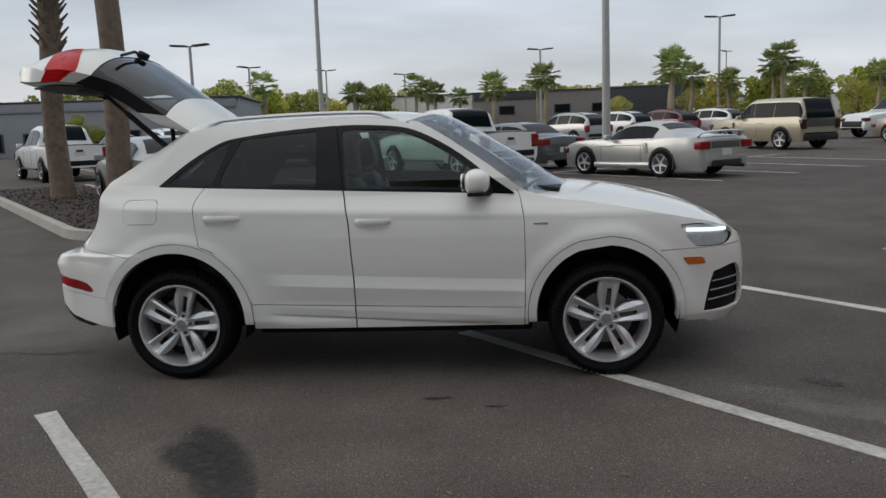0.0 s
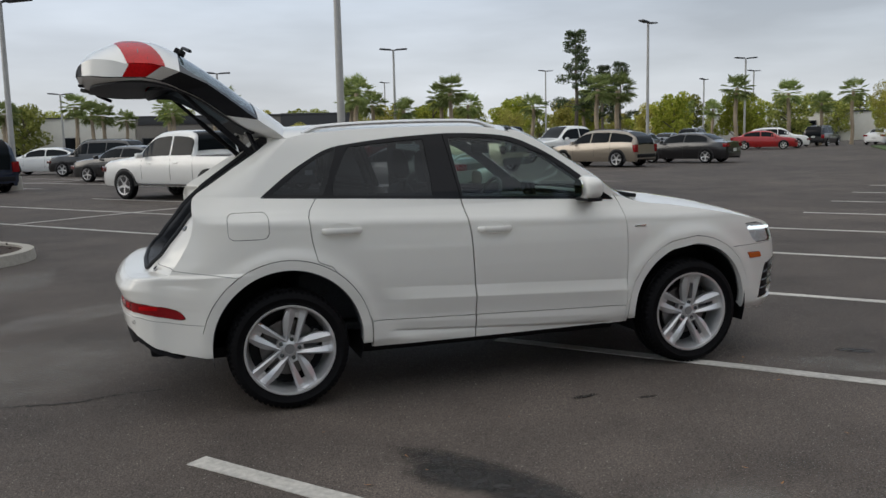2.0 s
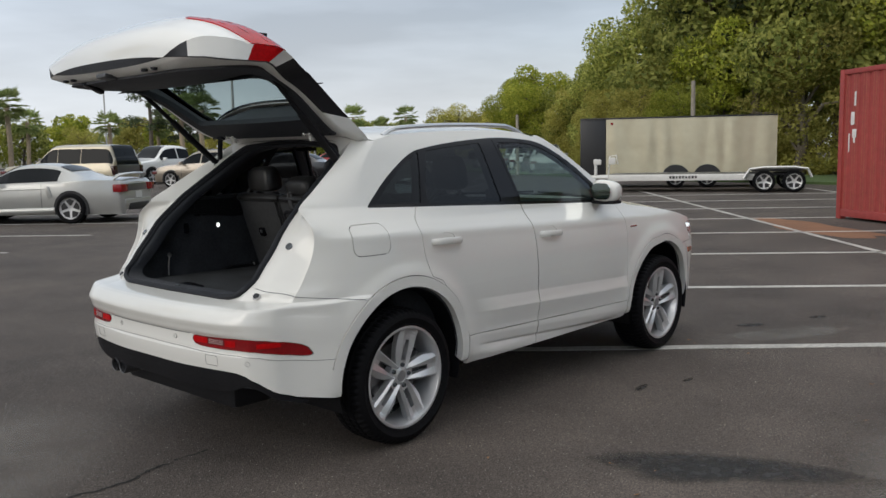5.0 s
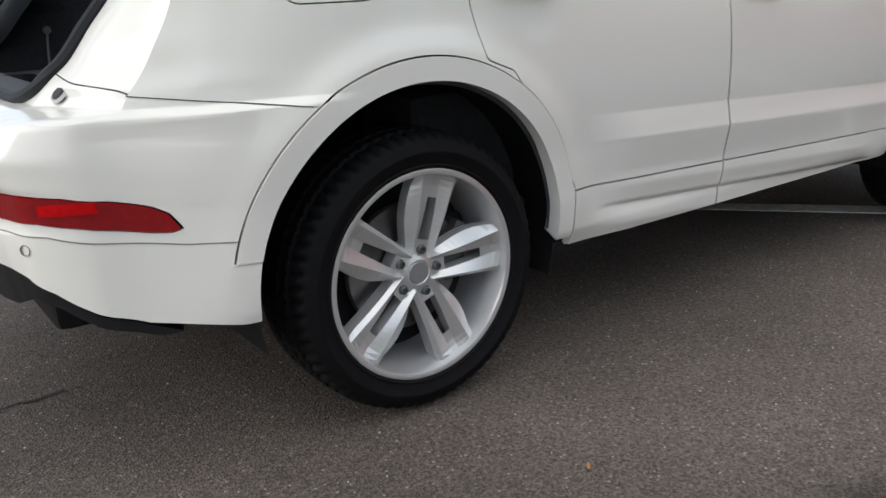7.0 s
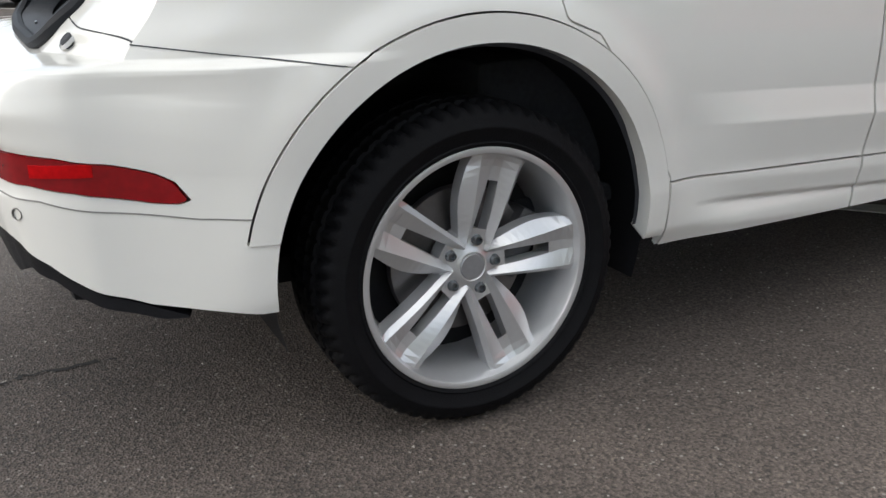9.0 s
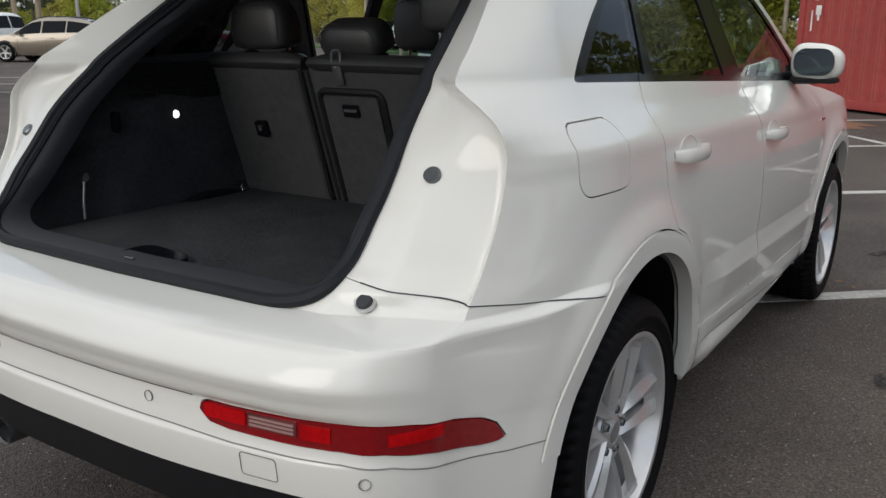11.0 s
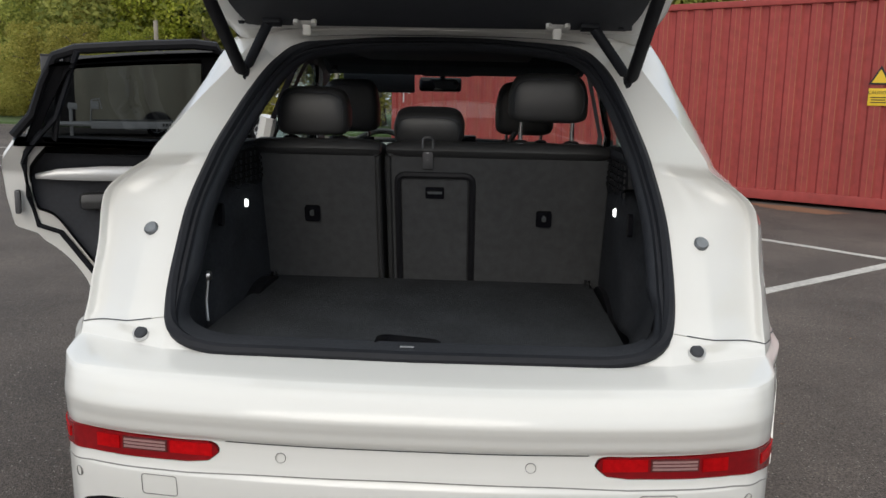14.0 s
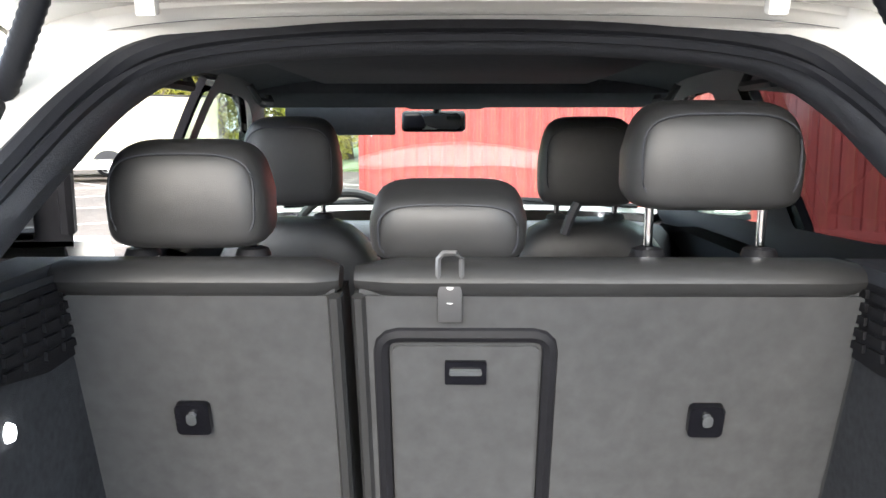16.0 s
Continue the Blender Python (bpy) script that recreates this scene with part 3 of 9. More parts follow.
def pillar_row(z):
    sx, sy, rx, ry = (float(curve_at(t, z)) for t in (SEAL_X, SEAL_Y, RIM_X, RIM_Y))
    xs0 = float(side_start(z))
    W = float(side_w(xs0, z))
    a = np.linspace(0, 1, 13)[:-1]
    x0, y0 = np.full(12, sx) - (0.020 if z > 0.9 else 0.012) * (1 - a), a * (sy - 0.03)
    x0 = x0 * a + (sx - 0.02) * (1 - a) if z > 1.4 else x0
    sy0 = sy - 0.03
    up = float(np.clip((1.21 - z) / 0.03, 0, 1)) * float(np.clip((z - 0.815) / 0.02, 0, 1))
    f = SEAT_F * up + SEAT_V * (1 - up)
    x1 = sx + (rx - sx) * f + SEAT_D * up
    y1 = sy0 + (ry - sy0) * SEAT_V
    u = np.linspace(0, 1, 37)
    x2 = rx + (xs0 - rx) * u
    p = 1.75
    y2 = ry + (W - ry) * (1 - (1 - u) ** p)
    flare = side_w(x2, np.full_like(x2, z)) - W
    return np.concatenate([x0, x1, x2]), np.concatenate([y0, y1, y2 + flare * np.clip((u - 0.25) / 0.5, 0, 1)])


def tail_row(z):
    """The tail's outline at a height, from the middle out to the flank."""
    t = float(np.clip((z - 0.783) / 0.014, 0, 1))
    if t <= 0:
        return bumper_row(z)
    x1, y1 = pillar_row(max(z, 0.79))
    if t >= 1:
        return x1, y1
    x0, y0 = bumper_row(z)
    return x0 + (x1 - x0) * t, y0 + (y1 - y0) * t


def rear_x(y, z):
    """Where the tail lies at a height and a distance from the middle."""
    def one(a, b):
        x, yy = tail_row(float(b))
        k = int(np.argmax(np.maximum.accumulate(yy) >= abs(a) - 1e-9)) if yy.max() >= abs(a) else len(yy) - 1
        n = max(2, min(len(yy), k + 2))
        return float(np.interp(abs(a), np.maximum.accumulate(yy[:n]), x[:n]))
    y, z = np.asarray(y, float), np.asarray(z, float)
    if y.ndim == 0 and z.ndim == 0:
        return one(y, z)
    yb, zb = np.broadcast_arrays(y, z)
    return np.array([one(a, b) for a, b in zip(yb.ravel(), zb.ravel())]).reshape(yb.shape)


ZROWS = np.concatenate([np.linspace(0.20, 0.30, 6), np.linspace(0.306, 0.55, 40), np.linspace(0.553, 0.80, 86), np.linspace(0.804, 0.88, 20), np.linspace(0.886, 1.03, 20), np.linspace(1.034, 1.22, 46), np.linspace(1.228, 1.60, 36)])
TH = np.linspace(0, math.pi / 2, 60)
HALF_OPENING = [(0.30, 0.8005), (0.45, 0.803), (0.530, 0.826), (0.562, 0.875), (0.570, 0.96), (0.569, 1.05), (0.560, 1.13), (0.546, 1.21), (0.526, 1.29), (0.503, 1.366), (0.468, 1.44), (0.42, 1.488), (0.34, 1.515), (0.18, 1.531)]
OPENING = smooth_poly([(0, 0.800)] + HALF_OPENING + [(0, 1.535)] + [(-a, b) for a, b in HALF_OPENING[::-1]], 5)


def skin():
    rows = []
    for z in ZROWS:
        xf = float(curve_at(FRONT, z))
        x_s = float(side_start(z))
        x0, y0 = tail_row(float(z))
        xm = np.linspace(x_s, SIDE_F, 125)[1:]
        x1, y1 = xm, side_w(xm, np.full_like(xm, z))
        nf = 4.2
        th = TH[::-1][1:]
        x2 = SIDE_F + (xf - SIDE_F) * np.cos(th) ** (2 / nf)
        y2 = side_w(x2, z) * np.sin(th) ** (2 / nf)
        X, Y = np.concatenate([x0, x1, x2]), np.concatenate([y0, y1, y2])
        rows.append(np.stack([X, -Y, np.full_like(X, z)], 1))
    return grid_surf(np.array(rows), flip=False)


WALL = skin()
_i = int(np.argmin(np.abs(WALL.V[:, 0] - 1.0) + np.abs(WALL.V[:, 2] - 0.8)))
if WALL.N[_i, 1] > 0:
    WALL = Surf(WALL.V, -WALL.N, WALL.F[:, ::-1])
WALL = WALL.cut(lambda V: V[:, 2] - curve_at(TOP, V[:, 0])).cut(lambda V: np.where(V[:, 0] < 1.45, V[:, 2] - curve_at(ROOF, V[:, 0]) - np.maximum(1.535 - curve_at(ROOF, V[:, 0]), 0) * np.clip((0.62 - np.abs(V[:, 1])) / 0.12, 0, 1) * (V[:, 0] < 0.12), -1))
WALL = WALL.cut(lambda V: np.where(V[:, 0] < 0.45, -poly_sdf(OPENING, V[:, 1], V[:, 2]), -1))

DLO = smooth_poly([(-0.117, 1.190), (0.022, 1.30), (0.14, 1.378), (0.288, 1.454), (0.44, 1.483), (0.64, 1.506), (0.84, 1.521), (1.04, 1.530), (1.24, 1.524), (1.43, 1.502), (1.59, 1.438),
                   (1.76, 1.336), (1.93, 1.204), (2.085, 1.094), (1.50, 1.121), (1.0, 1.143), (0.4, 1.170)], 4, sharp=(0, 13))
P_QUARTER = smooth_poly([(-0.052, 1.206), (0.072, 1.302), (0.192, 1.387), (0.312, 1.447), (0.338, 1.450), (0.236, 1.194)], 4, sharp=(0, 5, 3, 4))
P_REAR = smooth_poly([(0.294, 1.191), (0.300, 1.26), (0.405, 1.462), (0.64, 1.484), (0.872, 1.500), (0.884, 1.166), (0.6, 1.178)], 4, sharp=(0, 2, 4, 5))
P_FRONT = smooth_poly([(1.066, 1.156), (1.030, 1.502), (1.24, 1.500), (1.41, 1.478), (1.56, 1.419), (1.73, 1.318), (1.90, 1.188), (1.965, 1.118), (1.5, 1.137)], 4, sharp=(0, 1, 7))
ARCH = {0: (0.420, 0.474), 1: (0.412, 0.462)}


def arch_r(V, i):
    return np.hypot(V[:, 0] - WHEEL_X[i], V[:, 2] - ARCH_Z)


def any_arch(V, k):
    return np.minimum(arch_r(V, 0) - ARCH[0][k], arch_r(V, 1) - ARCH[1][k])


B_GAP = [(0.985, 1.60), (1.0, 1.52), (1.052, 1.137), (1.086, 0.952), (1.108, 0.578), (1.107, 0.25)]
R_GAP = [(0.30, 1.60), (0.35, 1.50), (0.262, 1.26), (0.190, 1.181), (0.146, 1.120), (0.134, 1.080), (0.144, 0.95), (0.171, 0.83), (0.25, 0.80), (0.47, 0.48), (0.478, 0.25)]
F_GAP = [(2.06, 1.25), (2.095, 1.12), (2.112, 1.075), (2.131, 0.95), (2.134, 0.7), (2.126, 0.42), (2.118, 0.25)]
DOOR_R = [(p[0], p[1]) for p in B_GAP] + [(p[0], p[1]) for p in R_GAP[::-1]]
DOOR_F = [(p[0], p[1]) for p in F_GAP] + [(p[0], p[1]) for p in B_GAP[::-1]]
GAP = 0.0042


def sill_line(x):
    return 0.470 - 0.027 * (np.asarray(x) - 0.48)


def seam_z(V):
    return 0.822 - 0.14 * np.clip(V[:, 0] + 0.605, 0, 0.5) + 0.157 * np.clip(0.79 - np.abs(V[:, 1]), 0, 0.25) * (V[:, 0] < -0.45)


def valance(V):
    """Negative on the black lower part of the rear bumper."""
    return poly_sdf([(-0.70, 0.20), (-0.83, 0.20), (-0.83, 0.345), (-0.812, 0.365), (-0.795, 0.388), (-0.770, 0.418), (-0.742, 0.452), (-0.70, 0.484), (-0.655, 0.497), (-0.59, 0.500), (-0.30, 0.496), (0.1, 0.500), (0.1, 0.20)], V[:, 1], V[:, 2])


P_REFL = [(-0.370, 0.651), (-0.47, 0.6485), (-0.57, 0.651), (-0.655, 0.653), (-0.718, 0.652), (-0.767, 0.644), (-0.798, 0.630), (-0.821, 0.611), (-0.832, 0.595), (-0.8405, 0.562), (-0.833, 0.556), (-0.818, 0.560),
          (-0.782, 0.583), (-0.737, 0.597), (-0.672, 0.602), (-0.567, 0.6015), (-0.469, 0.602), (-0.425, 0.604), (-0.399, 0.611)]
P_FLAP = rrect(-0.305, 0.975, -0.086, 1.120, 0.035)
P_HEAD = smooth_poly([(3.030, 0.893), (3.16, 0.897), (3.262, 0.888), (3.36, 0.845), (3.36, 0.80), (3.30, 0.765), (3.13, 0.765), (3.085, 0.80)], 4, sharp=(0, 6))
P_AMBER = [(3.045, 0.702), (3.165, 0.700), (3.185, 0.660), (3.075, 0.660)]
P_INTAKE = smooth_poly([(3.225, 0.585), (3.26, 0.615), (3.40, 0.630), (3.43, 0.40), (3.36, 0.372), (3.19, 0.366), (3.178, 0.385)], 4)


def sd(poly, V, ax=0):
    return poly_sdf(poly, V[:, ax], V[:, 2])


def flank_panels():
    """All the outer pieces of the right-hand flank, by name."""
    out = {}
    full = WALL
    trims = {}
    for i in (0, 1):
        t = full.cut(lambda V: arch_r(V, i) - ARCH[i][1] + GAP / 2).cut(lambda V: ARCH[i][0] - arch_r(V, i)).cut(lambda V: 0.335 - V[:, 2] + (0.139 * (V[:, 0] < 0) if i == 0 else 0))
        if i == 0:
            t = t.cut(lambda V: np.where(V[:, 0] > 0.2, 0.345 - V[:, 2], -1))
        trims[i] = t
    out["arch_rear"], out["arch_front"] = trims[0], trims[1]
    rest = full.cut(lambda V: -(any_arch(V, 0)))
    glassless = rest.cut(lambda V: -sd(DLO, V))
    skinp = glassless.cut(lambda V: np.where((V[:, 0] < 0) & (V[:, 2] < 0.470), -1, -any_arch(V, 1) + GAP / 2))
    skinp = skinp.cut(lambda V: np.where((V[:, 0] > -0.8) & (V[:, 0] < 3.2), 0.315 - V[:, 2], 0.30 - V[:, 2]))
    belt = lambda V: V[:, 2] - np.interp(V[:, 0], [-0.065, 0.4, 1.0, 1.5, 2.085], [1.196, 1.180, 1.153, 1.131, 1.12])
    for nm, poly in (("door_rear", DOOR_R), ("door_front", DOOR_F)):
        d = skinp.cut(lambda V: np.maximum(sd(poly, V) + GAP, belt(V)))
        out[nm] = d.cut(lambda V: sill_line(V[:, 0]) + GAP * 0.6 - V[:, 2])
        out[nm + "_moulding"] = d.cut(lambda V: V[:, 2] - sill_line(V[:, 0]) + GAP * 0.6)
    rem = skinp.cut(lambda V: -np.maximum(sd(DOOR_R, V), belt(V))).cut(lambda V: -np.maximum(sd(DOOR_F, V), belt(V)))
    tail = rem.cut(lambda V: V[:, 0] - 1.4)
    nose = rem.cut(lambda V: 1.4 - V[:, 0])
    # tail: bumper below the seam, quarter above, jamb strip forward
    bump = tail.cut(lambda V: V[:, 2] - seam_z(V) + 0.0008).cut(lambda V: V[:, 0] + 0.2)
    out["valance"] = bump.cut(lambda V: valance(V) + GAP / 2).cut(lambda V: np.interp(np.abs(V[:, 1]), [0.0, 0.5, 0.60, 0.70, 0.742, 0.77, 0.795, 0.812], [0.397, 0.39, 0.405, 0.440, 0.420, 0.388, 0.360, 0.340]) - V[:, 2])
    bump = bump.cut(lambda V: -valance(V) + GAP / 2).cut(lambda V: 0.338 + 0.2 * np.clip(-V[:, 0] - 0.45, 0, 0.25) - V[:, 2])
    out["reflector"] = bump.cut(lambda V: np.where(V[:, 0] < -0.3, sd(P_REFL, V, 1), 1) + 0.001)
    out["bumper_rear"] = bump.cut(lambda V: np.where(V[:, 0] < -0.3, -sd(P_REFL, V, 1), -1) + 0.001)
    q = tail.cut(lambda V: np.where(V[:, 0] < -0.2, seam_z(V) + 0.0008 - V[:, 2], -1))
    out["fuel_flap"] = q.cut(lambda V: sd(P_FLAP, V) + GAP * 0.38)
    out["quarter"] = q.cut(lambda V: -sd(P_FLAP, V) + GAP * 0.38)
    # nose
    out["headlamp"] = nose.cut(lambda V: sd(P_HEAD, V) + 0.002)
    nose = nose.cut(lambda V: -sd(P_HEAD, V) + 0.002)
    fl = lambda V: V[:, 2] - (0.752 + 0.02 * (V[:, 0] - 3.0))
    out["fender"] = nose.cut(lambda V: np.where(V[:, 0] > 2.9, -fl(V) + GAP / 2, -1))
    b = nose.cut(lambda V: np.where(V[:, 0] > 2.9, fl(V) + GAP / 2, 1))
    out["intake"] = b.cut(lambda V: np.where(V[:, 0] > 3.0, sd(P_INTAKE, V), 1))
    b = b.cut(lambda V: -sd(P_INTAKE, V))
    out["side_marker"] = b.cut(lambda V: sd(P_AMBER, V) + 0.001)
    out["bumper_front"] = b.cut(lambda V: -sd(P_AMBER, V) + 0.001)
    # windows
    win = rest.cut(lambda V: sd(DLO, V))
    out["pane_quarter"] = win.cut(lambda V: sd(P_QUARTER, V))
    out["pane_rear"] = win.cut(lambda V: sd(P_REAR, V))
    out["pane_front"] = win.cut(lambda V: sd(P_FRONT, V))
    fr = win.cut(lambda V: -sd(P_QUARTER, V)).cut(lambda V: -sd(P_REAR, V)).cut(lambda V: -sd(P_FRONT, V))
    out["frame_rear"] = fr.cut(lambda V: sd(DOOR_R, V) + GAP / 2)
    out["frame_front"] = fr.cut(lambda V: sd(DOOR_F, V) + GAP / 2)
    out["frame_body"] = fr.cut(lambda V: -sd(DOOR_R, V) + GAP / 2).cut(lambda V: -sd(DOOR_F, V) + GAP / 2)
    return out


FLANK = flank_panels()

suv = thing("suv", "white compact SUV, tailgate raised and one rear door open", "car")
SUV = {}


def skin_part(name, surf, mat, parent, label="", thick=0.012, back=False):
    return obj(name, surf.mesh(name, thick, back), mat, parent, label)


HINGE_REAR_L = Vector((1.085, 0.855, 0.0))
DOOR_OPEN = 66.0
SWING = Matrix.Translation(HINGE_REAR_L) @ Matrix.Rotation(radians(-DOOR_OPEN), 4, 'Z') @ Matrix.Translation(-HINGE_REAR_L)


def flank(mirrored):
    fl = {k: (s.mirror() if mirrored else s) for k, s in FLANK.items()}
    if mirrored:
        for k in ("door_rear", "door_rear_moulding", "pane_rear", "frame_rear"):
            if k == "frame_rear":
                fl[k] = fl[k].cut(lambda V: np.minimum(V[:, 0] - 0.965, 1.485 - V[:, 2]))
            fl[k] = fl[k].moved(SWING)
    body = skin_part("quarter_panel", fl["quarter"], "white_paint", suv, "white rear quarter panel and roof pillar")
    SUV["quarter_l" if mirrored else "quarter_r"] = body
    for piece in islands(fl["frame_body"]):
        skin_part("window_surround", piece, "black_gloss", suv, "black window surround", 0.01)
    skin_part("fuel_flap", fl["fuel_flap"], "white_paint", suv) if not mirrored else None
    if mirrored:
        skin_part("flap_blank", fl["fuel_flap"], "white_paint", suv)
    skin_part("wheel_arch_trim", fl["arch_rear"].shift(0.004), "white_paint", suv, "white wheel arch trim", 0.05)
    skin_part("wheel_arch_trim", fl["arch_front"].shift(0.004), "white_paint", suv, "white wheel arch trim", 0.05)
    skin_part("front_fender", fl["fender"], "white_paint", suv)
    for nm, lab in (("door_rear", "rear door"), ("door_front", "front door")):
        d = skin_part(nm.split("_")[1] + "_door", fl[nm], "white_paint", suv, "white %s panel" % lab, 0.03)
        skin_part("moulding", fl[nm + "_moulding"].shift(0.003), "white_paint", d, "white lower door moulding", 0.03)
        skin_part("window_frame", fl["frame_" + nm.split("_")[1]], "black_gloss", d, "black window frame", 0.02)
        if nm == "door_rear":
            skin_part("window_pane", fl["pane_rear"].shift(-0.004), "glass_rear", d, "dark tinted glass", 0.0)
            skin_part("quarter_pane", fl["pane_quarter"].shift(-0.004), "glass_quarter", body, "dark tinted glass", 0.0)
        else:
            skin_part("window_pane", fl["pane_front"].shift(-0.004), "glass_front", d, "clear tinted glass", 0.0)
        SUV[nm + ("_l" if mirrored else "_r")] = d
    skin_part("rear_lamp", fl["reflector"].shift(0.003), "red_lens", suv, "red lower rear lamp in the bumper", 0.03)
    hl = skin_part("headlamp", fl["headlamp"].shift(-0.025), "lamp_bright", suv, "headlamp with a lit daytime strip", 0.0)
    skin_part("lens", fl["headlamp"].shift(0.001), "glass_screen", hl, "clear lens", 0.0)
    skin_part("side_marker", fl["side_marker"].shift(0.003), "amber_lens", suv, "amber side marker", 0.01)
    skin_part("side_intake", fl["intake"].shift(-0.03), "black_plastic", suv, "black slatted air intake", 0.0)


flank(False)
flank(True)


def both(s):
    return s.join(s.mirror())


skin_part("rear_bumper", both(FLANK["bumper_rear"]), "white_paint", suv, "white rear bumper", 0.02)
skin_part("bumper_valance", both(FLANK["valance"].shift(-0.006)), "black_plastic", suv, "black lower bumper valance", 0.03)
skin_part("front_bumper", both(FLANK["bumper_front"]), "white_paint", suv, "white front bumper", 0.02)

# bonnet, windscreen, roof
xs = 2.16 + (3.455 - 2.16) * np.sin(np.linspace(0, math.pi / 2, 46))


def nose_y(x):
    z = curve_at(TOP, x)
    xf = curve_at(FRONT, z)
    u = np.clip((x - SIDE_F) / (xf - SIDE_F), 0, 1)
    return side_w(x, z) * (1 - u ** 4.2) ** (1 / 4.2)


BONNET_MID = [(2.1, 1.125), (2.40, 1.108), (2.65, 1.083), (2.85, 1.050), (3.05, 1.005), (3.25, 0.938), (3.38, 0.868), (3.46, 0.79)]
k = np.linspace(-1, 1, 41)
ye, ze, zc = nose_y(xs), curve_at(TOP, xs), curve_at(BONNET_MID, xs)
B = np.zeros((len(xs), len(k), 3))
B[:, :, 0] = xs[:, None] + 0.0
B[:, :, 1] = ye[:, None] * k[None, :]
B[:, :, 2] = ze[:, None] + np.maximum(zc - ze, 0)[:, None] * (1 - np.abs(k[None, :]) ** 2.6)
bon = grid_surf(B)
if bon.N[len(bon.N) // 2, 2] < 0:
    bon = Surf(bon.V, -bon.N, bon.F[:, ::-1])
skin_part("bonnet", bon, "white_paint", suv, "white bonnet", 0.02)

zs = np.linspace(1.09, 1.548, 26)
TOPX = [(z, x) for x, z in TOP[1:8]][::-1]
xa = curve_at(TOPX, zs)
wa = side_w(xa, zs) - 0.012
k = np.linspace(-1, 1, 31)
bow = np.linspace(0.27, 0.13, len(zs))
S = np.zeros((len(zs), len(k), 3))
S[:, :, 0] = xa[:, None] + bow[:, None] * (1 - k[None, :] ** 2)
S[:, :, 1] = wa[:, None] * k[None, :]
S[:, :, 2] = zs[:, None] + np.linspace(0.0, 0.035, len(zs))[:, None] * (1 - k[None, :] ** 2)
ws = grid_surf(S)
if ws.N[len(ws.N) // 2, 0] < 0:
    ws = Surf(ws.V, -ws.N, ws.F[:, ::-1])
skin_part("windscreen", ws, "glass_windscreen", suv, "windscreen with a pale haze mixed in", 0.0)

k = np.linspace(-1, 1, 41)
t = np.linspace(0, 1, 50)
Rf = np.zeros((len(t), len(k), 3))
for j, kk in enumerate(k):
    x0, x1 = -0.067 + 0.055 * kk * kk + 0.075 * abs(kk) ** 5, 1.415 + 0.13 * (1 - kk * kk)
    X = x0 + (x1 - x0) * t
    xe = 0.063 + (1.415 - 0.063) * t
    zed = curve_at(ROOF, xe)
    w = side_w(xe, zed)
    Rf[:, j, 0] = X
    Rf[:, j, 1] = w * kk
    zmid = curve_at([(-0.1, 1.560), (0.0, 1.566), (0.15, 1.585), (0.6, 1.610), (1.0, 1.614), (1.3, 1.600), (1.45, 1.575)], xe)
    Rf[:, j, 2] = zed + (zmid - zed) * (1 - abs(kk) ** np.interp(xe, [0, 0.3], [5.0, 2.3]))
rf = grid_surf(Rf)
if rf.N[len(rf.N) // 2, 2] < 0:
    rf = Surf(rf.V, -rf.N, rf.F[:, ::-1])
skin_part("roof", rf, "white_paint", suv, "white roof", 0.03)
_top = [p for p in OPENING if p[1] > 1.42]
_top = sorted(_top)
bm = bmesh.new()
_lo, _hi, _md = [], [], []
for yy in np.linspace(-0.60, 0.60, 61):
    zo = float(np.interp(yy, [p[0] for p in _top], [p[1] for p in _top])) if abs(yy) < 0.47 else 1.44 - 0.9 * (abs(yy) - 0.468)
    ex, ez = float(np.interp(yy, Rf[0, :, 1], Rf[0, :, 0])), float(np.interp(yy, Rf[0, :, 1], Rf[0, :, 2]))
    lx = min(float(rear_x(min(abs(yy), 0.46), min(zo, 1.50))), 0.03) + 0.004
    _lo.append(bm.verts.new((lx, yy, zo - 0.004)))
    _md.append(bm.verts.new((lx * 0.45 + ex * 0.55, yy, zo * 0.55 + ez * 0.45 - 0.012)))
    _hi.append(bm.verts.new((ex + 0.004, yy, ez - 0.006)))
for a in range(60):
    bm.faces.new((_lo[a], _lo[a + 1], _md[a + 1], _md[a]))
    bm.faces.new((_md[a], _md[a + 1], _hi[a + 1], _hi[a]))
part("roof_gutter", bm, "white_jamb", suv, "white painted gutter above the luggage opening")
for sgn in (-1, 1):
    bm = bmesh.new()
    pts = []
    for x in np.linspace(0.16, 1.36, 25):
        e = min((x - 0.16) / 0.12, (1.36 - x) / 0.16, 1.0)
        z = float(curve_at(ROOF, x))
        pts.append((x, sgn * (float(side_w(x, z)) - 0.030), z + 0.004 + 0.028 * math.sin(max(e, 0) * math.pi / 2)))
    tube(bm, pts, 0.013, 8)
    part("roof_rail", bm, "satin_metal", suv, "satin aluminium roof rail")

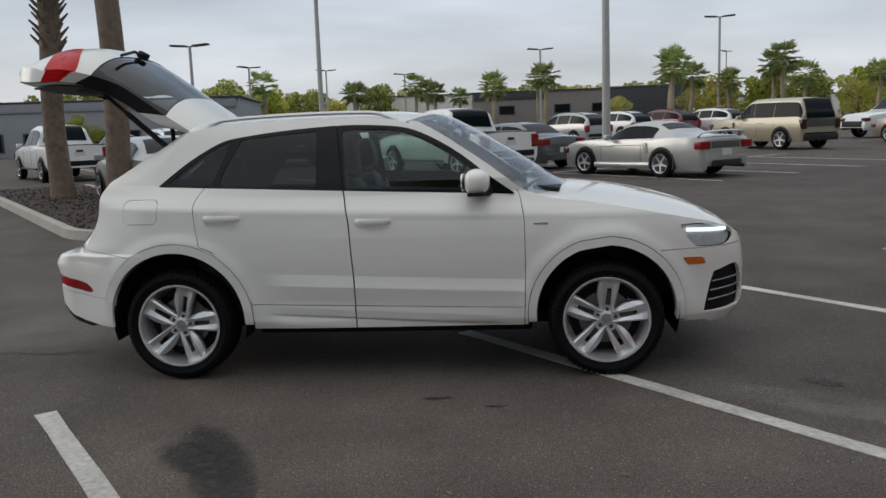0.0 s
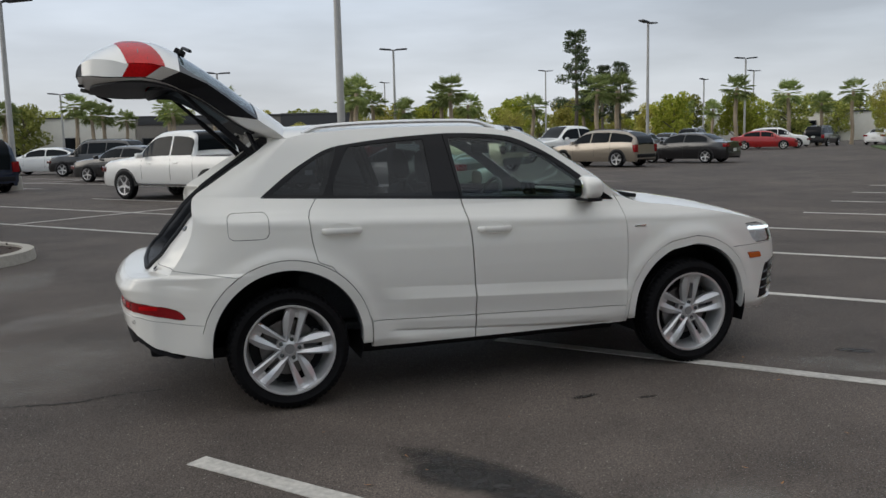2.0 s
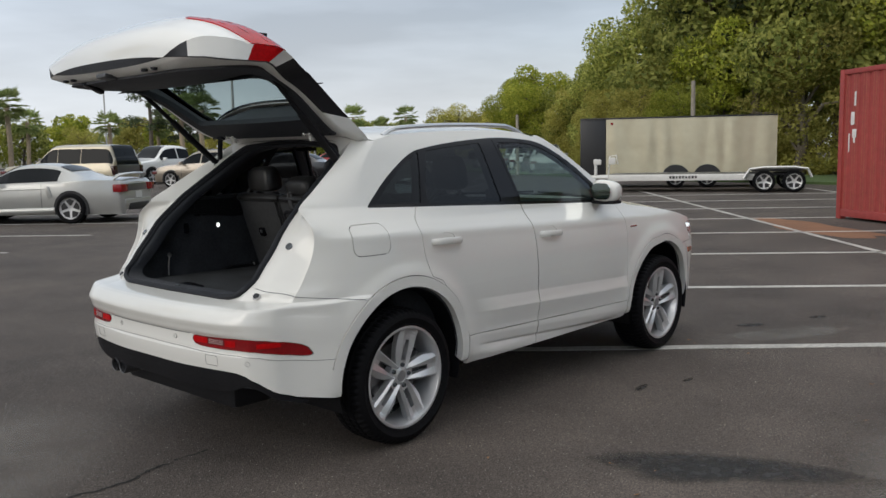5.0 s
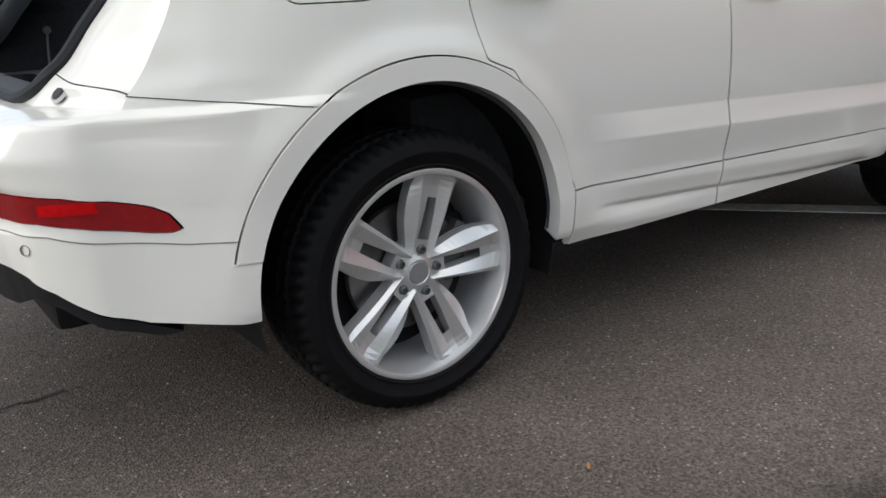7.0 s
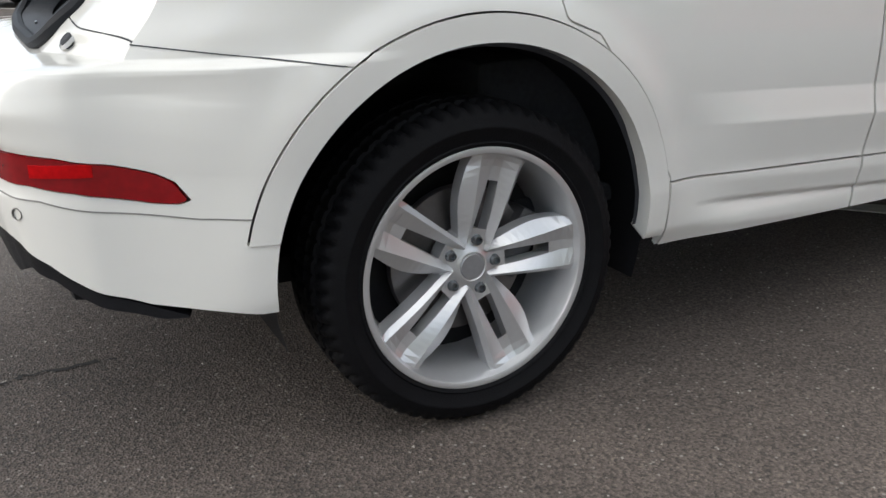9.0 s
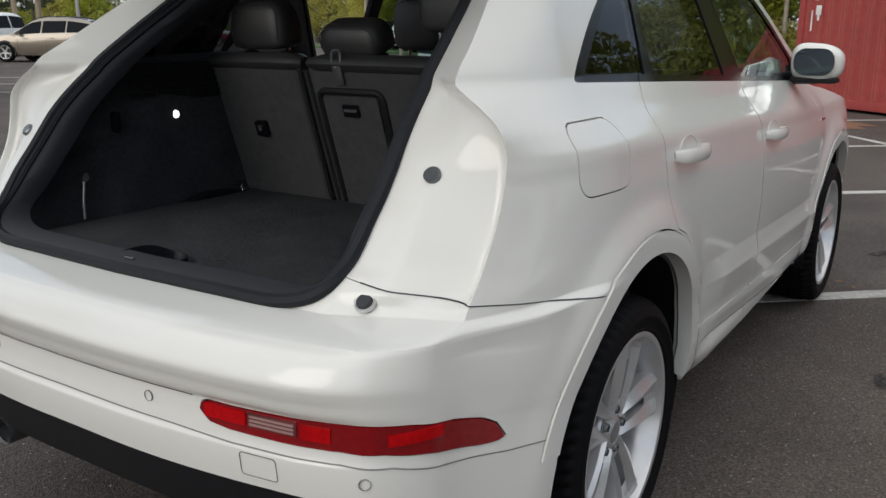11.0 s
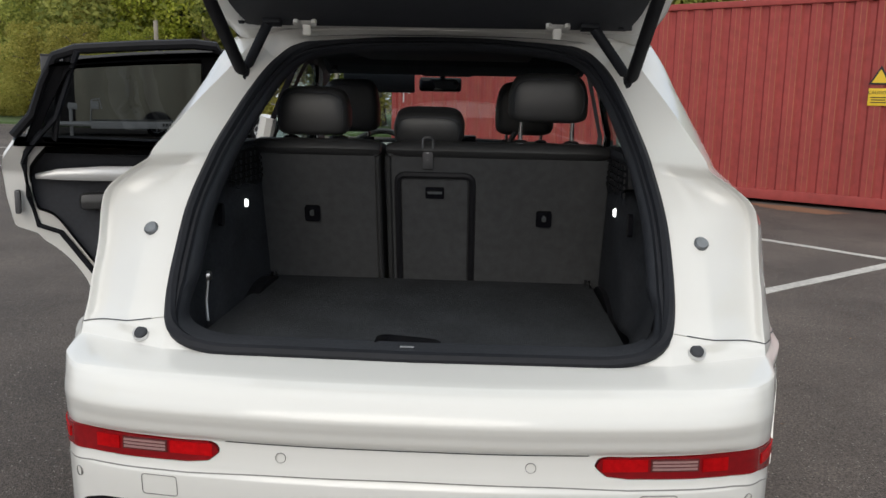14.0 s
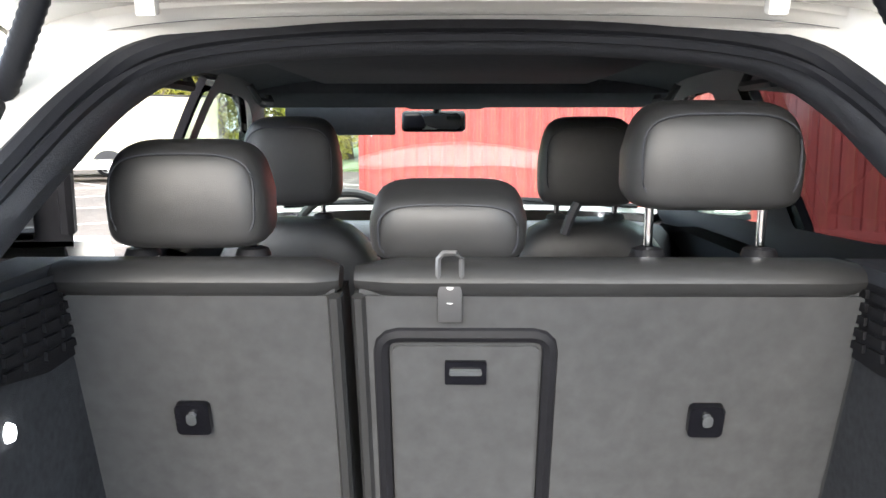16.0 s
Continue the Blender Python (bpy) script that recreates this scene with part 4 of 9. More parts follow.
# dark inner lining behind the panel gaps
lin = WALL.shift(-0.035).cut(lambda V: -any_arch(V, 0) - 0.01).cut(lambda V: V[:, 2] - 1.07 + 0.04 * V[:, 0])
lin_r = lin.cut(lambda V: np.where(V[:, 0] < -0.30, V[:, 2] - 0.76, -1)).cut(lambda V: np.where(V[:, 0] < -0.3, 0.42, 0.37) - V[:, 2])
lin_l = lin_r.mirror().cut(lambda V: -poly_sdf(DOOR_R, V[:, 0], V[:, 2]))
obj("inner_lining", lin_r.join(lin_l).mesh("inner_lining", 0.0), "trim_dark", suv, "dark inner body lining")
for cx in WHEEL_X:
    for sgn in (-1, 1):
        bm = bmesh.new()
        n = 28
        ring = []
        for yy in (0.862, 0.50):
            ring.append([bm.verts.new((cx + 0.425 * math.cos(a), sgn * yy, ARCH_Z + 0.425 * math.sin(a))) for a in np.linspace(radians(-18), radians(198), n)])
        for a in range(n - 1):
            bm.faces.new((ring[0][a], ring[0][a + 1], ring[1][a + 1], ring[1][a]))
        bm.faces.new(ring[1])
        part("wheel_well", bm, "black_plastic", suv, "black wheel well liner")
bm = bmesh.new()
box(bm, (1.30, 0, 0.29), (1.75, 1.24, 0.14), bevel=0.03)
box(bm, (1.30, 0, 0.36), (1.70, 1.50, 0.06), bevel=0.02)
box(bm, (1.3, 0, 0.36), (4.1, 1.0, 0.16), bevel=0.03)
part("underbody", bm, "black_plastic", suv, "dark underbody")


# wheels
def make_wheel(front):
    w = new("wheel")
    w.parent = suv
    K = 1.042
    bm = bmesh.new()
    prof = [(0.250, 0.095), (0.258, 0.107), (0.265, 0.111), (0.268, 0.109), (0.292, 0.1165), (0.2945, 0.1185), (0.2985, 0.1185), (0.301, 0.1165), (0.312, 0.1135), (0.322, 0.108), (0.330, 0.101), (0.336, 0.091), (0.3395, 0.078), (0.3412, 0.064),
            (0.333, 0.0605), (0.333, 0.0525), (0.3418, 0.049), (0.343, 0.024), (0.335, 0.0215), (0.335, 0.0125), (0.343, 0.010), (0.343, -0.03), (0.335, -0.0325), (0.335, -0.0415), (0.342, -0.045), (0.340, -0.085), (0.325, -0.106), (0.29, -0.112), (0.245, -0.1)]
    rings = lathe(bm, [(r, -a) for r, a in prof], 'Y', 320)
    # open lateral grooves across the shoulder, finer ones across the ribs
    for kseg in range(0, 320, 5):
        for rr, dd in ((9, 0.996), (10, 0.984), (11, 0.975), (12, 0.972), (13, 0.972)):
            for off in (0, 1):
                v = rings[rr][(kseg + off + (rr > 11)) % 320]
                v.co.x, v.co.z = v.co.x * dd, v.co.z * dd
        for rr in (16, 17, 20, 21, 24):
            v = rings[rr][(kseg + 2 + (rr % 2)) % 320]
            v.co.x, v.co.z = v.co.x * 0.984, v.co.z * 0.984
    part("tyre", bm, "tyre_rubber", w, "black road tyre")
    bm = bmesh.new()
    lathe(bm, [(0.236, -0.095), (0.246, -0.100), (0.2475, -0.104), (0.2465, -0.1075), (0.242, -0.109), (0.234, -0.106), (0.231, -0.099), (0.2285, -0.086), (0.222, -0.070), (0.217, -0.045), (0.214, 0.02), (0.205, 0.06)], 'Y', 112)
    for v in bm.verts:
        v.co.x, v.co.z = v.co.x * K, v.co.z * K
    part("rim", bm, "alloy", w, "silver alloy rim")
    # five twin spokes; each blade has a ridge, and one of a pair carries the broad outer facet
    for q in range(5):
        base = q * math.tau / 5 + math.pi / 2
        dr, dt = Vector((math.cos(base), 0, math.sin(base))), Vector((-math.sin(base), 0, math.cos(base)))
        bm = bmesh.new()
        inner = {}
        for side in (-1, 1):
            broad = side > 0
            st = []
            for i in range(15):
                u = i / 14
                r = 0.034 + (0.2335 - 0.034) * u
                ridge = 0.0265 + 0.0185 * u ** 1.1
                outer = ridge + (0.007 + 0.020 * math.sin(math.pi * min(1, u * 0.92)) ** 1.3 + 0.004 * u if broad else 0.0075 + 0.004 * u)
                innr = max(ridge - 0.010 - 0.026 * u ** 1.2, 0.0075 if u < 0.74 else 0.0015)
                innr = max(innr, 0.014 - 0.02 * u)
                y0 = -0.072 - 0.010 * math.sin(math.pi * min(1, u * 1.05)) - 0.022 * u ** 2.2
                fade = 1 - max(0, (u - 0.88) / 0.12) * 0.75
                ring = []
                for o, dy in ((outer + 0.001, 0.046), (outer, (0.016 if broad else 0.010) * fade), (ridge, 0.0), (innr, 0.013 * fade), (innr - 0.0005, 0.046)):
                    ring.append(bm.verts.new(dr * math.sqrt(max(r * r - (o * u) ** 2, 1e-6)) + dt * (o * side) + Vector((0, y0 + dy, 0))))
                st.append(ring)
            inner[side] = st
            for i in range(14):
                for j in range(4):
                    f = (st[i][j], st[i][j + 1], st[i + 1][j + 1], st[i + 1][j])
                    bm.faces.new(f)
        # webs that join the two blades at the hub and at the rim
        for i in list(range(0, 3)) + list(range(10, 14)):
            a, b = inner[-1], inner[1]
            bm.faces.new((a[i][3], b[i][3], b[i + 1][3], a[i + 1][3]))
        for v in bm.verts:
            v.co.x, v.co.z = v.co.x * K, v.co.z * K
        part("twin_spoke", bm, "alloy", w, "silver twin spoke with sharp ridges", smooth=False)
    bm = bmesh.new()
    lathe(bm, [(0.0, -0.070), (0.029, -0.070), (0.031, -0.072), (0.034, -0.0715), (0.040, -0.066), (0.070, -0.060), (0.076, -0.048), (0.076, -0.02)], 'Y', 40)
    part("hub", bm, "alloy", w)
    bm = bmesh.new()
    lathe(bm, [(0.0, -0.0735), (0.026, -0.073), (0.0285, -0.070)], 'Y', 32)
    part("centre_cap", bm, "alloy_cap", w, "grey centre cap")
    for q in range(5):
        a = q * math.tau / 5 + math.pi / 2
        bm = bmesh.new()
        c = (0.056 * math.cos(a), 0, 0.056 * math.sin(a))
        lathe(bm, [(0.0, -0.066), (0.0068, -0.066), (0.0072, -0.074), (0.0098, -0.0735), (0.0125, -0.064), (0.0135, -0.055)], 'Y', 12, c)
        part("wheel_bolt", bm, "lamp_housing", w)
    bm = bmesh.new()
    lathe(bm, [(0.05, -0.012), (0.158, -0.012), (0.160, -0.006), (0.160, 0.006), (0.05, 0.01)], 'Y', 64)
    part("brake_disc", bm, "brake_disc", w, "steel brake disc")
    bm = bmesh.new()
    box(bm, (-0.125 if front else 0.125, -0.004, 0.05), (0.07, 0.07, 0.15), rotm(0, -20 if front else 20, 0), bevel=0.012)
    part("brake_caliper", bm, "alloy_dark", w)
    bm = bmesh.new()
    lathe(bm, [(0.0, 0.035), (0.215, 0.03)], 'Y', 40)
    part("inner_shield", bm, "black_plastic", w)
    return w


wheel = make_wheel(False)
for i, cx in enumerate(WHEEL_X):
    for sgn in (-1, 1):
        m = pose(cx, sgn * 0.775, WHEEL_Z, 0, 14 if i == 0 else 6, 0 if sgn < 0 else 180)
        if i == 0 and sgn < 0:
            wheel.matrix_basis = m
        else:
            copy_thing(wheel, m)

# ---- tail details, tailgate ----
def along_opening(off=0.0, grow=0.0, n=180):
    """Points on the skin along the edge of the tailgate opening."""
    P = np.array(OPENING)
    d = np.r_[0, np.cumsum(np.hypot(*np.diff(np.vstack([P, P[:1]]), axis=0).T))]
    t = np.linspace(0, d[-1], n, endpoint=False)
    Q = np.vstack([P, P[:1]])
    y, z = np.interp(t, d, Q[:, 0]), np.interp(t, d, Q[:, 1])
    c = np.array((0, 1.14))
    tang = np.stack([np.roll(y, -1) - np.roll(y, 1), np.roll(z, -1) - np.roll(z, 1)], 1)
    nrm = np.stack([tang[:, 1], -tang[:, 0]], 1)
    nrm /= np.linalg.norm(nrm, axis=1, keepdims=True)
    if np.sum(nrm * (np.stack([y, z], 1) - c)) < 0:
        nrm = -nrm
    x = rear_x(y, z)
    if grow < -0.01:
        grow = grow * np.clip((z - 0.79) / 0.14, 0.32, 1.0)
    grow = np.broadcast_to(grow, z.shape)
    return [(x[i] + off, y[i] + nrm[i, 0] * grow[i], z[i] + nrm[i, 1] * grow[i]) for i in range(n)]


def ribbon(bm, loops):
    vs = [[bm.verts.new(p) for p in lp] for lp in loops]
    n = len(vs[0])
    for a in range(len(vs) - 1):
        for i in range(n):
            j = (i + 1) % n
            bm.faces.new((vs[a][i], vs[a][j], vs[a + 1][j], vs[a + 1][i]))


bm = bmesh.new()
tube(bm, along_opening(-0.006, -0.003), 0.0145, 8, closed=True)
tube(bm, along_opening(-0.001, -0.020), 0.0085, 6, closed=True)
part("tailgate_seal", bm, "rubber_seal", suv, "black rubber tailgate seal")
bm = bmesh.new()
ribbon(bm, [along_opening(-0.004, -0.014), along_opening(0.008, -0.030), along_opening(0.035, -0.040), along_opening(0.085, -0.036)])
part("opening_trim", bm, "trim_dark", suv, "dark trim round the luggage opening")

for sgn in (-1, 1):
    for y, z, r, pitch in ((0.655, 1.035, 0.018, 40), (0.620, 0.823, 0.0165, 46)):
        x = float(rear_x(y, z))
        bm = bmesh.new()
        lathe(bm, [(0.0, -0.006), (r * 0.78, -0.006), (r * 0.96, -0.003), (r, 0.02)], 'X', 24)
        bmesh.ops.transform(bm, matrix=pose(x - 0.002, sgn * y, z, 0, pitch, -sgn * 12), verts=bm.verts)
        stop = part("rubber_stop", bm, "lamp_housing" if z > 0.9 else "trim_dark", suv, "grey rubber stop")
        if z < 0.9:
            bm = bmesh.new()
            lathe(bm, [(r * 1.02, -0.001), (r * 1.22, -0.003), (r * 1.35, 0.004)], 'X', 24)
            bmesh.ops.transform(bm, matrix=pose(x - 0.002, sgn * y, z, 0, pitch, -sgn * 12), verts=bm.verts)
            part("stop_collar", bm, "rim_silver", stop, "pale grey collar")
# parking sensors, tow cover, bumper lines
for sgn in (-1, 1):
    for y, z in ((0.255, 0.625), (0.715, 0.545)):
        x = float(rear_x(y, z))
        bm = bmesh.new()
        lathe(bm, [(0.0100, -0.0015), (0.011, -0.0018), (0.0113, 0.004)], 'X', 20)
        yaw = 0 if y < 0.5 else -sgn * 40
        bmesh.ops.transform(bm, matrix=pose(x - 0.001, sgn * y, z, 0, 0, yaw), verts=bm.verts)
        part("parking_sensor", bm, "joint_grey", suv, "round parking sensor rim")
_w = band(FLANK["bumper_rear"], lambda V: V[:, 2] - 0.6535, 0.0016).cut(lambda V: np.abs(V[:, 1]) - 0.372)
obj("bumper_seam", both(_w.shift(0.0012)).mesh("bumper_seam", 0.0), "trim_dark", suv, "thin dark bumper joint")
_w = band(FLANK["bumper_rear"], lambda V: V[:, 2] - np.interp(np.abs(V[:, 1]), [0.0, 0.3, 0.45, 0.673, 0.75, 0.798, 0.844, 0.88], [0.588, 0.585, 0.579, 0.579, 0.570, 0.547, 0.528, 0.522]), 0.0014).cut(lambda V: V[:, 0] + 0.44)
obj("bumper_seam", both(_w.shift(0.0012)).mesh("bumper_seam", 0.0), "joint_grey", suv, "thin dark bumper joint")
_w = band(WALL, lambda V: V[:, 2] - seam_z(V), 0.0011).cut(lambda V: V[:, 0] + 0.28).cut(lambda V: 0.60 - np.abs(V[:, 1]))
for s in (_w, _w.mirror()):
    obj("bumper_seam", s.shift(0.0012).mesh("bumper_seam", 0.0), "trim_dark", suv, "thin dark bumper joint")
# towing eye covers
for sgn in (-1, 1):
    bm = bmesh.new()
    x = float(rear_x(0.49, 0.55))
    tube(bm, [(float(rear_x(0.518 + a, 0.545 + b)) - 0.0008, sgn * (0.518 + a), 0.545 + b) for a, b in rrect(-0.039, -0.023, 0.039, 0.023, 0.007)], 0.0011, 5, closed=True)
    part("tow_eye_cover", bm, "joint_grey", suv, "joint of the towing eye cover")
# lamp reflectors inside the bumper lamps
for a, b, zc, zh, mt, nm in ((-0.400, -0.492, 0.632, 0.013, "red_lens_light", "lamp_reflector"), (-0.498, -0.598, 0.632, 0.0135, "clear_lens", "reversing_lens"), (-0.606, -0.660, 0.630, 0.014, "red_lens_light", "lamp_reflector"), (-0.742, -0.792, 0.622, 0.011, "red_lens_light", "lamp_reflector")):
    s = band(FLANK["reflector"].cut(lambda V: V[:, 1] - a).cut(lambda V: b - V[:, 1]), lambda V: V[:, 2] - zc, zh)
    obj(nm, s.shift(0.0055).mesh(nm, 0.004), mt, suv, "bright cell of the bumper lamp")
    obj(nm, s.mirror().shift(0.0055).mesh(nm, 0.004), mt, suv, "bright cell of the bumper lamp")
for k in range(3):
    s = band(FLANK["reflector"].cut(lambda V: V[:, 1] + 0.502).cut(lambda V: -0.594 - V[:, 1]), lambda V: V[:, 2] - 0.6245 - 0.0075 * k, 0.0022)
    obj("lens_slat", s.shift(0.0075).mesh("lens_slat", 0.002), "lens_pale", suv, "pale slat of the reversing lens")
    obj("lens_slat", s.mirror().shift(0.0075).mesh("lens_slat", 0.002), "lens_pale", suv, "pale slat of the reversing lens")
# exhaust
bm = bmesh.new()
for yy in (0.345, 0.425):
    lathe(bm, [(0.030, -0.855), (0.034, -0.86), (0.036, -0.85), (0.036, -0.60), (0.030, -0.60), (0.029, -0.85)], 'X', 24, (0, yy, 0.375))
part("exhaust_tips", bm, "alloy_dark", suv, "dark twin exhaust tips")

gate = new("tailgate")
gate.parent = suv
gate["label"] = "raised white tailgate with dark lining"
G_OUT = [(0.0, 0.115, 1.600), (0.12, 0.02, 1.672), (0.25, -0.10, 1.755), (0.40, -0.25, 1.870), (0.52, -0.38, 1.962), (0.62, -0.50, 2.036), (0.74, -0.64, 2.095), (0.86, -0.785, 2.098),
         (0.96, -0.90, 2.058), (1.05, -1.0, 1.995), (1.09, -1.038, 1.945), (1.12, -1.055, 1.89)]
G_IN = [(0.0, -0.06, 1.545), (0.12, -0.16, 1.590), (0.25, -0.27, 1.662), (0.40, -0.40, 1.752), (0.52, -0.52, 1.805), (0.62, -0.61, 1.812), (0.74, -0.72, 1.800), (0.86, -0.82, 1.800),
        (0.96, -0.92, 1.808), (1.05, -1.005, 1.828), (1.12, -1.045, 1.852)]
G_W = [(0.0, 0.545), (0.06, 0.585), (0.2, 0.612), (0.4, 0.632), (0.55, 0.668), (0.64, 0.728), (0.72, 0.772), (0.84, 0.772), (0.91, 0.755), (0.98, 0.715), (1.05, 0.655), (1.09, 0.60), (1.12, 0.52)]


def gate_grid(tab, drop, grow=0.0, n=57, m=61):
    us = np.linspace(0, 1.12, n)
    ks = np.linspace(-1, 1, m)
    x, z = curve_at([(a, b) for a, b, c in tab], us), curve_at([(a, c) for a, b, c in tab], us)
    w = curve_at(G_W, us) + grow
    P = np.zeros((n, m, 3))
    P[:, :, 0] = x[:, None] + 0.04 * (ks[None, :] ** 2) * np.clip(us[:, None] - 0.6, 0, 1)
    P[:, :, 1] = w[:, None] * ks[None, :]
    P[:, :, 2] = z[:, None] - np.interp(us, [0, 0.5, 0.72, 0.86, 1.0, 1.12], [drop[0], drop[0], drop[2], drop[2], drop[3], drop[4]])[:, None] * np.abs(ks[None, :]) ** drop[1]
    U, K = np.meshgrid(us, ks, indexing='ij')
    return grid_surf(P), U.ravel(), K.ravel()


so, U, K = gate_grid(G_OUT, (0.120, 2.8, 0.175, 0.085, 0.02))
if so.N[len(so.N) // 2, 2] < 0:
    so = Surf(so.V, -so.N, so.F[:, ::-1])
si, UI, KI = gate_grid(G_IN, (0.004, 3.0, -0.050, -0.045, -0.02))
if si.N[len(si.N) // 2, 2] > 0:
    si = Surf(si.V, -si.N, si.F[:, ::-1])
Yo = curve_at(G_W, U) * K
Yi = curve_at(G_W, UI) * KI


def uv_cut(s, u, y, f):
    """Cut a gate sheet by a function of (along, across); returns the sheet and its parameters."""
    ext = Surf(np.hstack([s.V, s.N, u[:, None], y[:, None]]), np.zeros((len(s.V), 3)), s.F)
    c = ext.cut(f(u, y))
    return Surf(c.V[:, :3], c.V[:, 3:6] / (np.linalg.norm(c.V[:, 3:6], axis=1, keepdims=True) + 1e-9), c.F), c.V[:, 6], c.V[:, 7]


GLASS_UY = smooth_poly([(0.242, -0.46), (0.242, 0.46), (0.26, 0.565), (0.52, 0.62), (0.60, 0.62), (0.615, 0.52), (0.615, -0.52), (0.60, -0.62), (0.52, -0.62), (0.26, -0.565)], 3)
gl_f = lambda u, y: poly_sdf(GLASS_UY, u, y)
HOLE_UY = smooth_poly([(0.205, -0.40), (0.205, 0.40), (0.25, 0.49), (0.52, 0.555), (0.645, 0.575), (0.70, 0.48), (0.70, -0.48), (0.645, -0.575), (0.52, -0.555), (0.25, -0.49)], 3)
hole_f = lambda u, y: poly_sdf(HOLE_UY, u, y)
BACK_UY = [(0.235, -0.80), (0.235, 0.80), (0.62, 0.80), (0.62, -0.80)]
bk_f = lambda u, y: poly_sdf(BACK_UY, u, y)
LAMP_UY = smooth_poly([(0.800, 0.345), (0.745, 0.52), (0.690, 0.72), (0.690, 0.85), (0.835, 0.85), (0.865, 0.66), (0.895, 0.46), (0.898, 0.375), (0.85, 0.335)], 3, sharp=(0, 3, 4))
lamp_f = lambda u, y: poly_sdf(LAMP_UY, u, np.abs(y))
shell, us_, ys_ = uv_cut(so, U, Yo, lambda u, y: -bk_f(u, y))
shell_w, _, _ = uv_cut(shell, us_, ys_, lambda u, y: -lamp_f(u, y))
skin_part("tailgate_skin", shell_w, "white_paint", gate, "white tailgate skin with roof spoiler", 0.02)
lamps, ul_, yl_ = uv_cut(so.shift(0.004), U, Yo, lamp_f)
for sgn in (-1, 1):
    l1, _, _ = uv_cut(lamps, ul_, yl_, lambda u, y: -sgn * y)
    skin_part("tail_lamp", l1, "red_lens_light", gate, "red wrap-round tail lamp", 0.03)
    for mid_u, half in ((0.792, 0.0035), (0.760, 0.002), (0.825, 0.002)):
        r1, _, _ = uv_cut(lamps.shift(0.0015), ul_, yl_, lambda u, y: np.maximum(np.maximum(0.40 - sgn * y, np.abs(u - mid_u - 0.09 * (0.72 - np.abs(y))) - half), lamp_f(u, y) + 0.012))
        for piece in islands(r1):
            skin_part("lens_rib", piece, "red_lens", gate, "dark rib of the tail lamp", 0.002)
win, uw, yw = uv_cut(so, U, Yo, bk_f)
wp, _, _ = uv_cut(win, uw, yw, gl_f)
wb, _, _ = uv_cut(win, uw, yw, lambda u, y: -gl_f(u, y))
skin_part("gate_pane", wp.shift(-0.003), "glass_gate", gate, "tinted rear window glass", 0.0)
skin_part("gate_window_border", wb, "black_gloss", gate, "black border of the rear window", 0.008)
# inner lining with the window hole, and a painted rim around it
LIN_UY = smooth_poly([(0.045, -0.47), (0.045, 0.47), (0.07, 0.525), (0.3, 0.575), (0.55, 0.615), (0.72, 0.715), (0.86, 0.700), (0.935, 0.630), (0.99, 0.52), (1.02, 0.36), (1.03, 0.10),
                      (1.03, -0.10), (1.02, -0.36), (0.99, -0.52), (0.935, -0.630), (0.86, -0.700), (0.72, -0.715), (0.55, -0.615), (0.3, -0.575), (0.07, -0.525)], 3)
lin_f = lambda u, y: poly_sdf(LIN_UY, u, y)
li, ui_, yi_ = uv_cut(si.shift(0.012), UI, Yi, lin_f)
li, _, _ = uv_cut(li, ui_, yi_, lambda u, y: -hole_f(u, y))
skin_part("gate_lining", li, "trim_dark", gate, "black moulded tailgate lining", 0.03)
ri, ui_, yi_ = uv_cut(si, UI, Yi, lambda u, y: -lin_f(u, y) - 0.02)
skin_part("gate_rim", ri, "white_jamb", gate, "white painted inner rim of the tailgate", 0.0)
# edge between outer and inner sheets
n, m = 57, 61
bm = bmesh.new()
ov, iv = so.V.reshape(n, m, 3), si.V.reshape(n, m, 3)
ring_o = list(ov[:, 0]) + list(ov[-1, 1:]) + list(ov[::-1, -1][1:]) + list(ov[0, ::-1][1:-1])
ring_i = list(iv[:, 0]) + list(iv[-1, 1:]) + list(iv[::-1, -1][1:]) + list(iv[0, ::-1][1:-1])
mid = [(np.array(a) * 0.06 + np.array(b) * 0.94) + np.array((0, 0.006 * np.sign(a[1]), 0)) for a, b in zip(ring_o, ring_i)]
un = np.linspace(0, 1.12, n)
u_ring = list(un) + [1.12] * (m - 1) + list(un[::-1][1:]) + [0.0] * (m - 2)
bm.free()
for lo, hi, nm, mt, lab in ((-0.01, 0.235, "gate_edge", "white_paint", "white edge of the tailgate"), (0.235, 0.615, "gate_edge_dark", "black_plastic", "black window edge of the tailgate"),
                            (0.615, 0.695, "gate_edge", "white_paint", "white edge of the tailgate"), (0.695, 0.835, "tail_lamp_edge", "red_lens_light", "red side of the tail lamp"), (0.835, 1.07, "gate_edge", "white_paint", "white edge of the tailgate"), (1.07, 1.13, "gate_edge_dark", "trim_dark", "dark lower edge of the tailgate")):
    for half in (0, 1):
        bm = bmesh.new()
        N_ = len(ring_o)
        for i in range(N_):
            j = (i + 1) % N_
            um = (u_ring[i] + u_ring[j]) / 2
            ym = ring_o[i][1] + ring_o[j][1]
            if lo <= um < hi and (ym < 0) == (half == 0):
                vv = [bm.verts.new(p) for p in (ring_o[i], ring_o[j], mid[j], mid[i], ring_i[j], ring_i[i])]
                bm.faces.new((vv[0], vv[1], vv[2], vv[3]))
                if lo < 0.6:
                    bm.faces.new((vv[3], vv[2], vv[4], vv[5]))
        bmesh.ops.remove_doubles(bm, verts=bm.verts, dist=1e-5)
        part(nm, bm, mt, gate, lab)
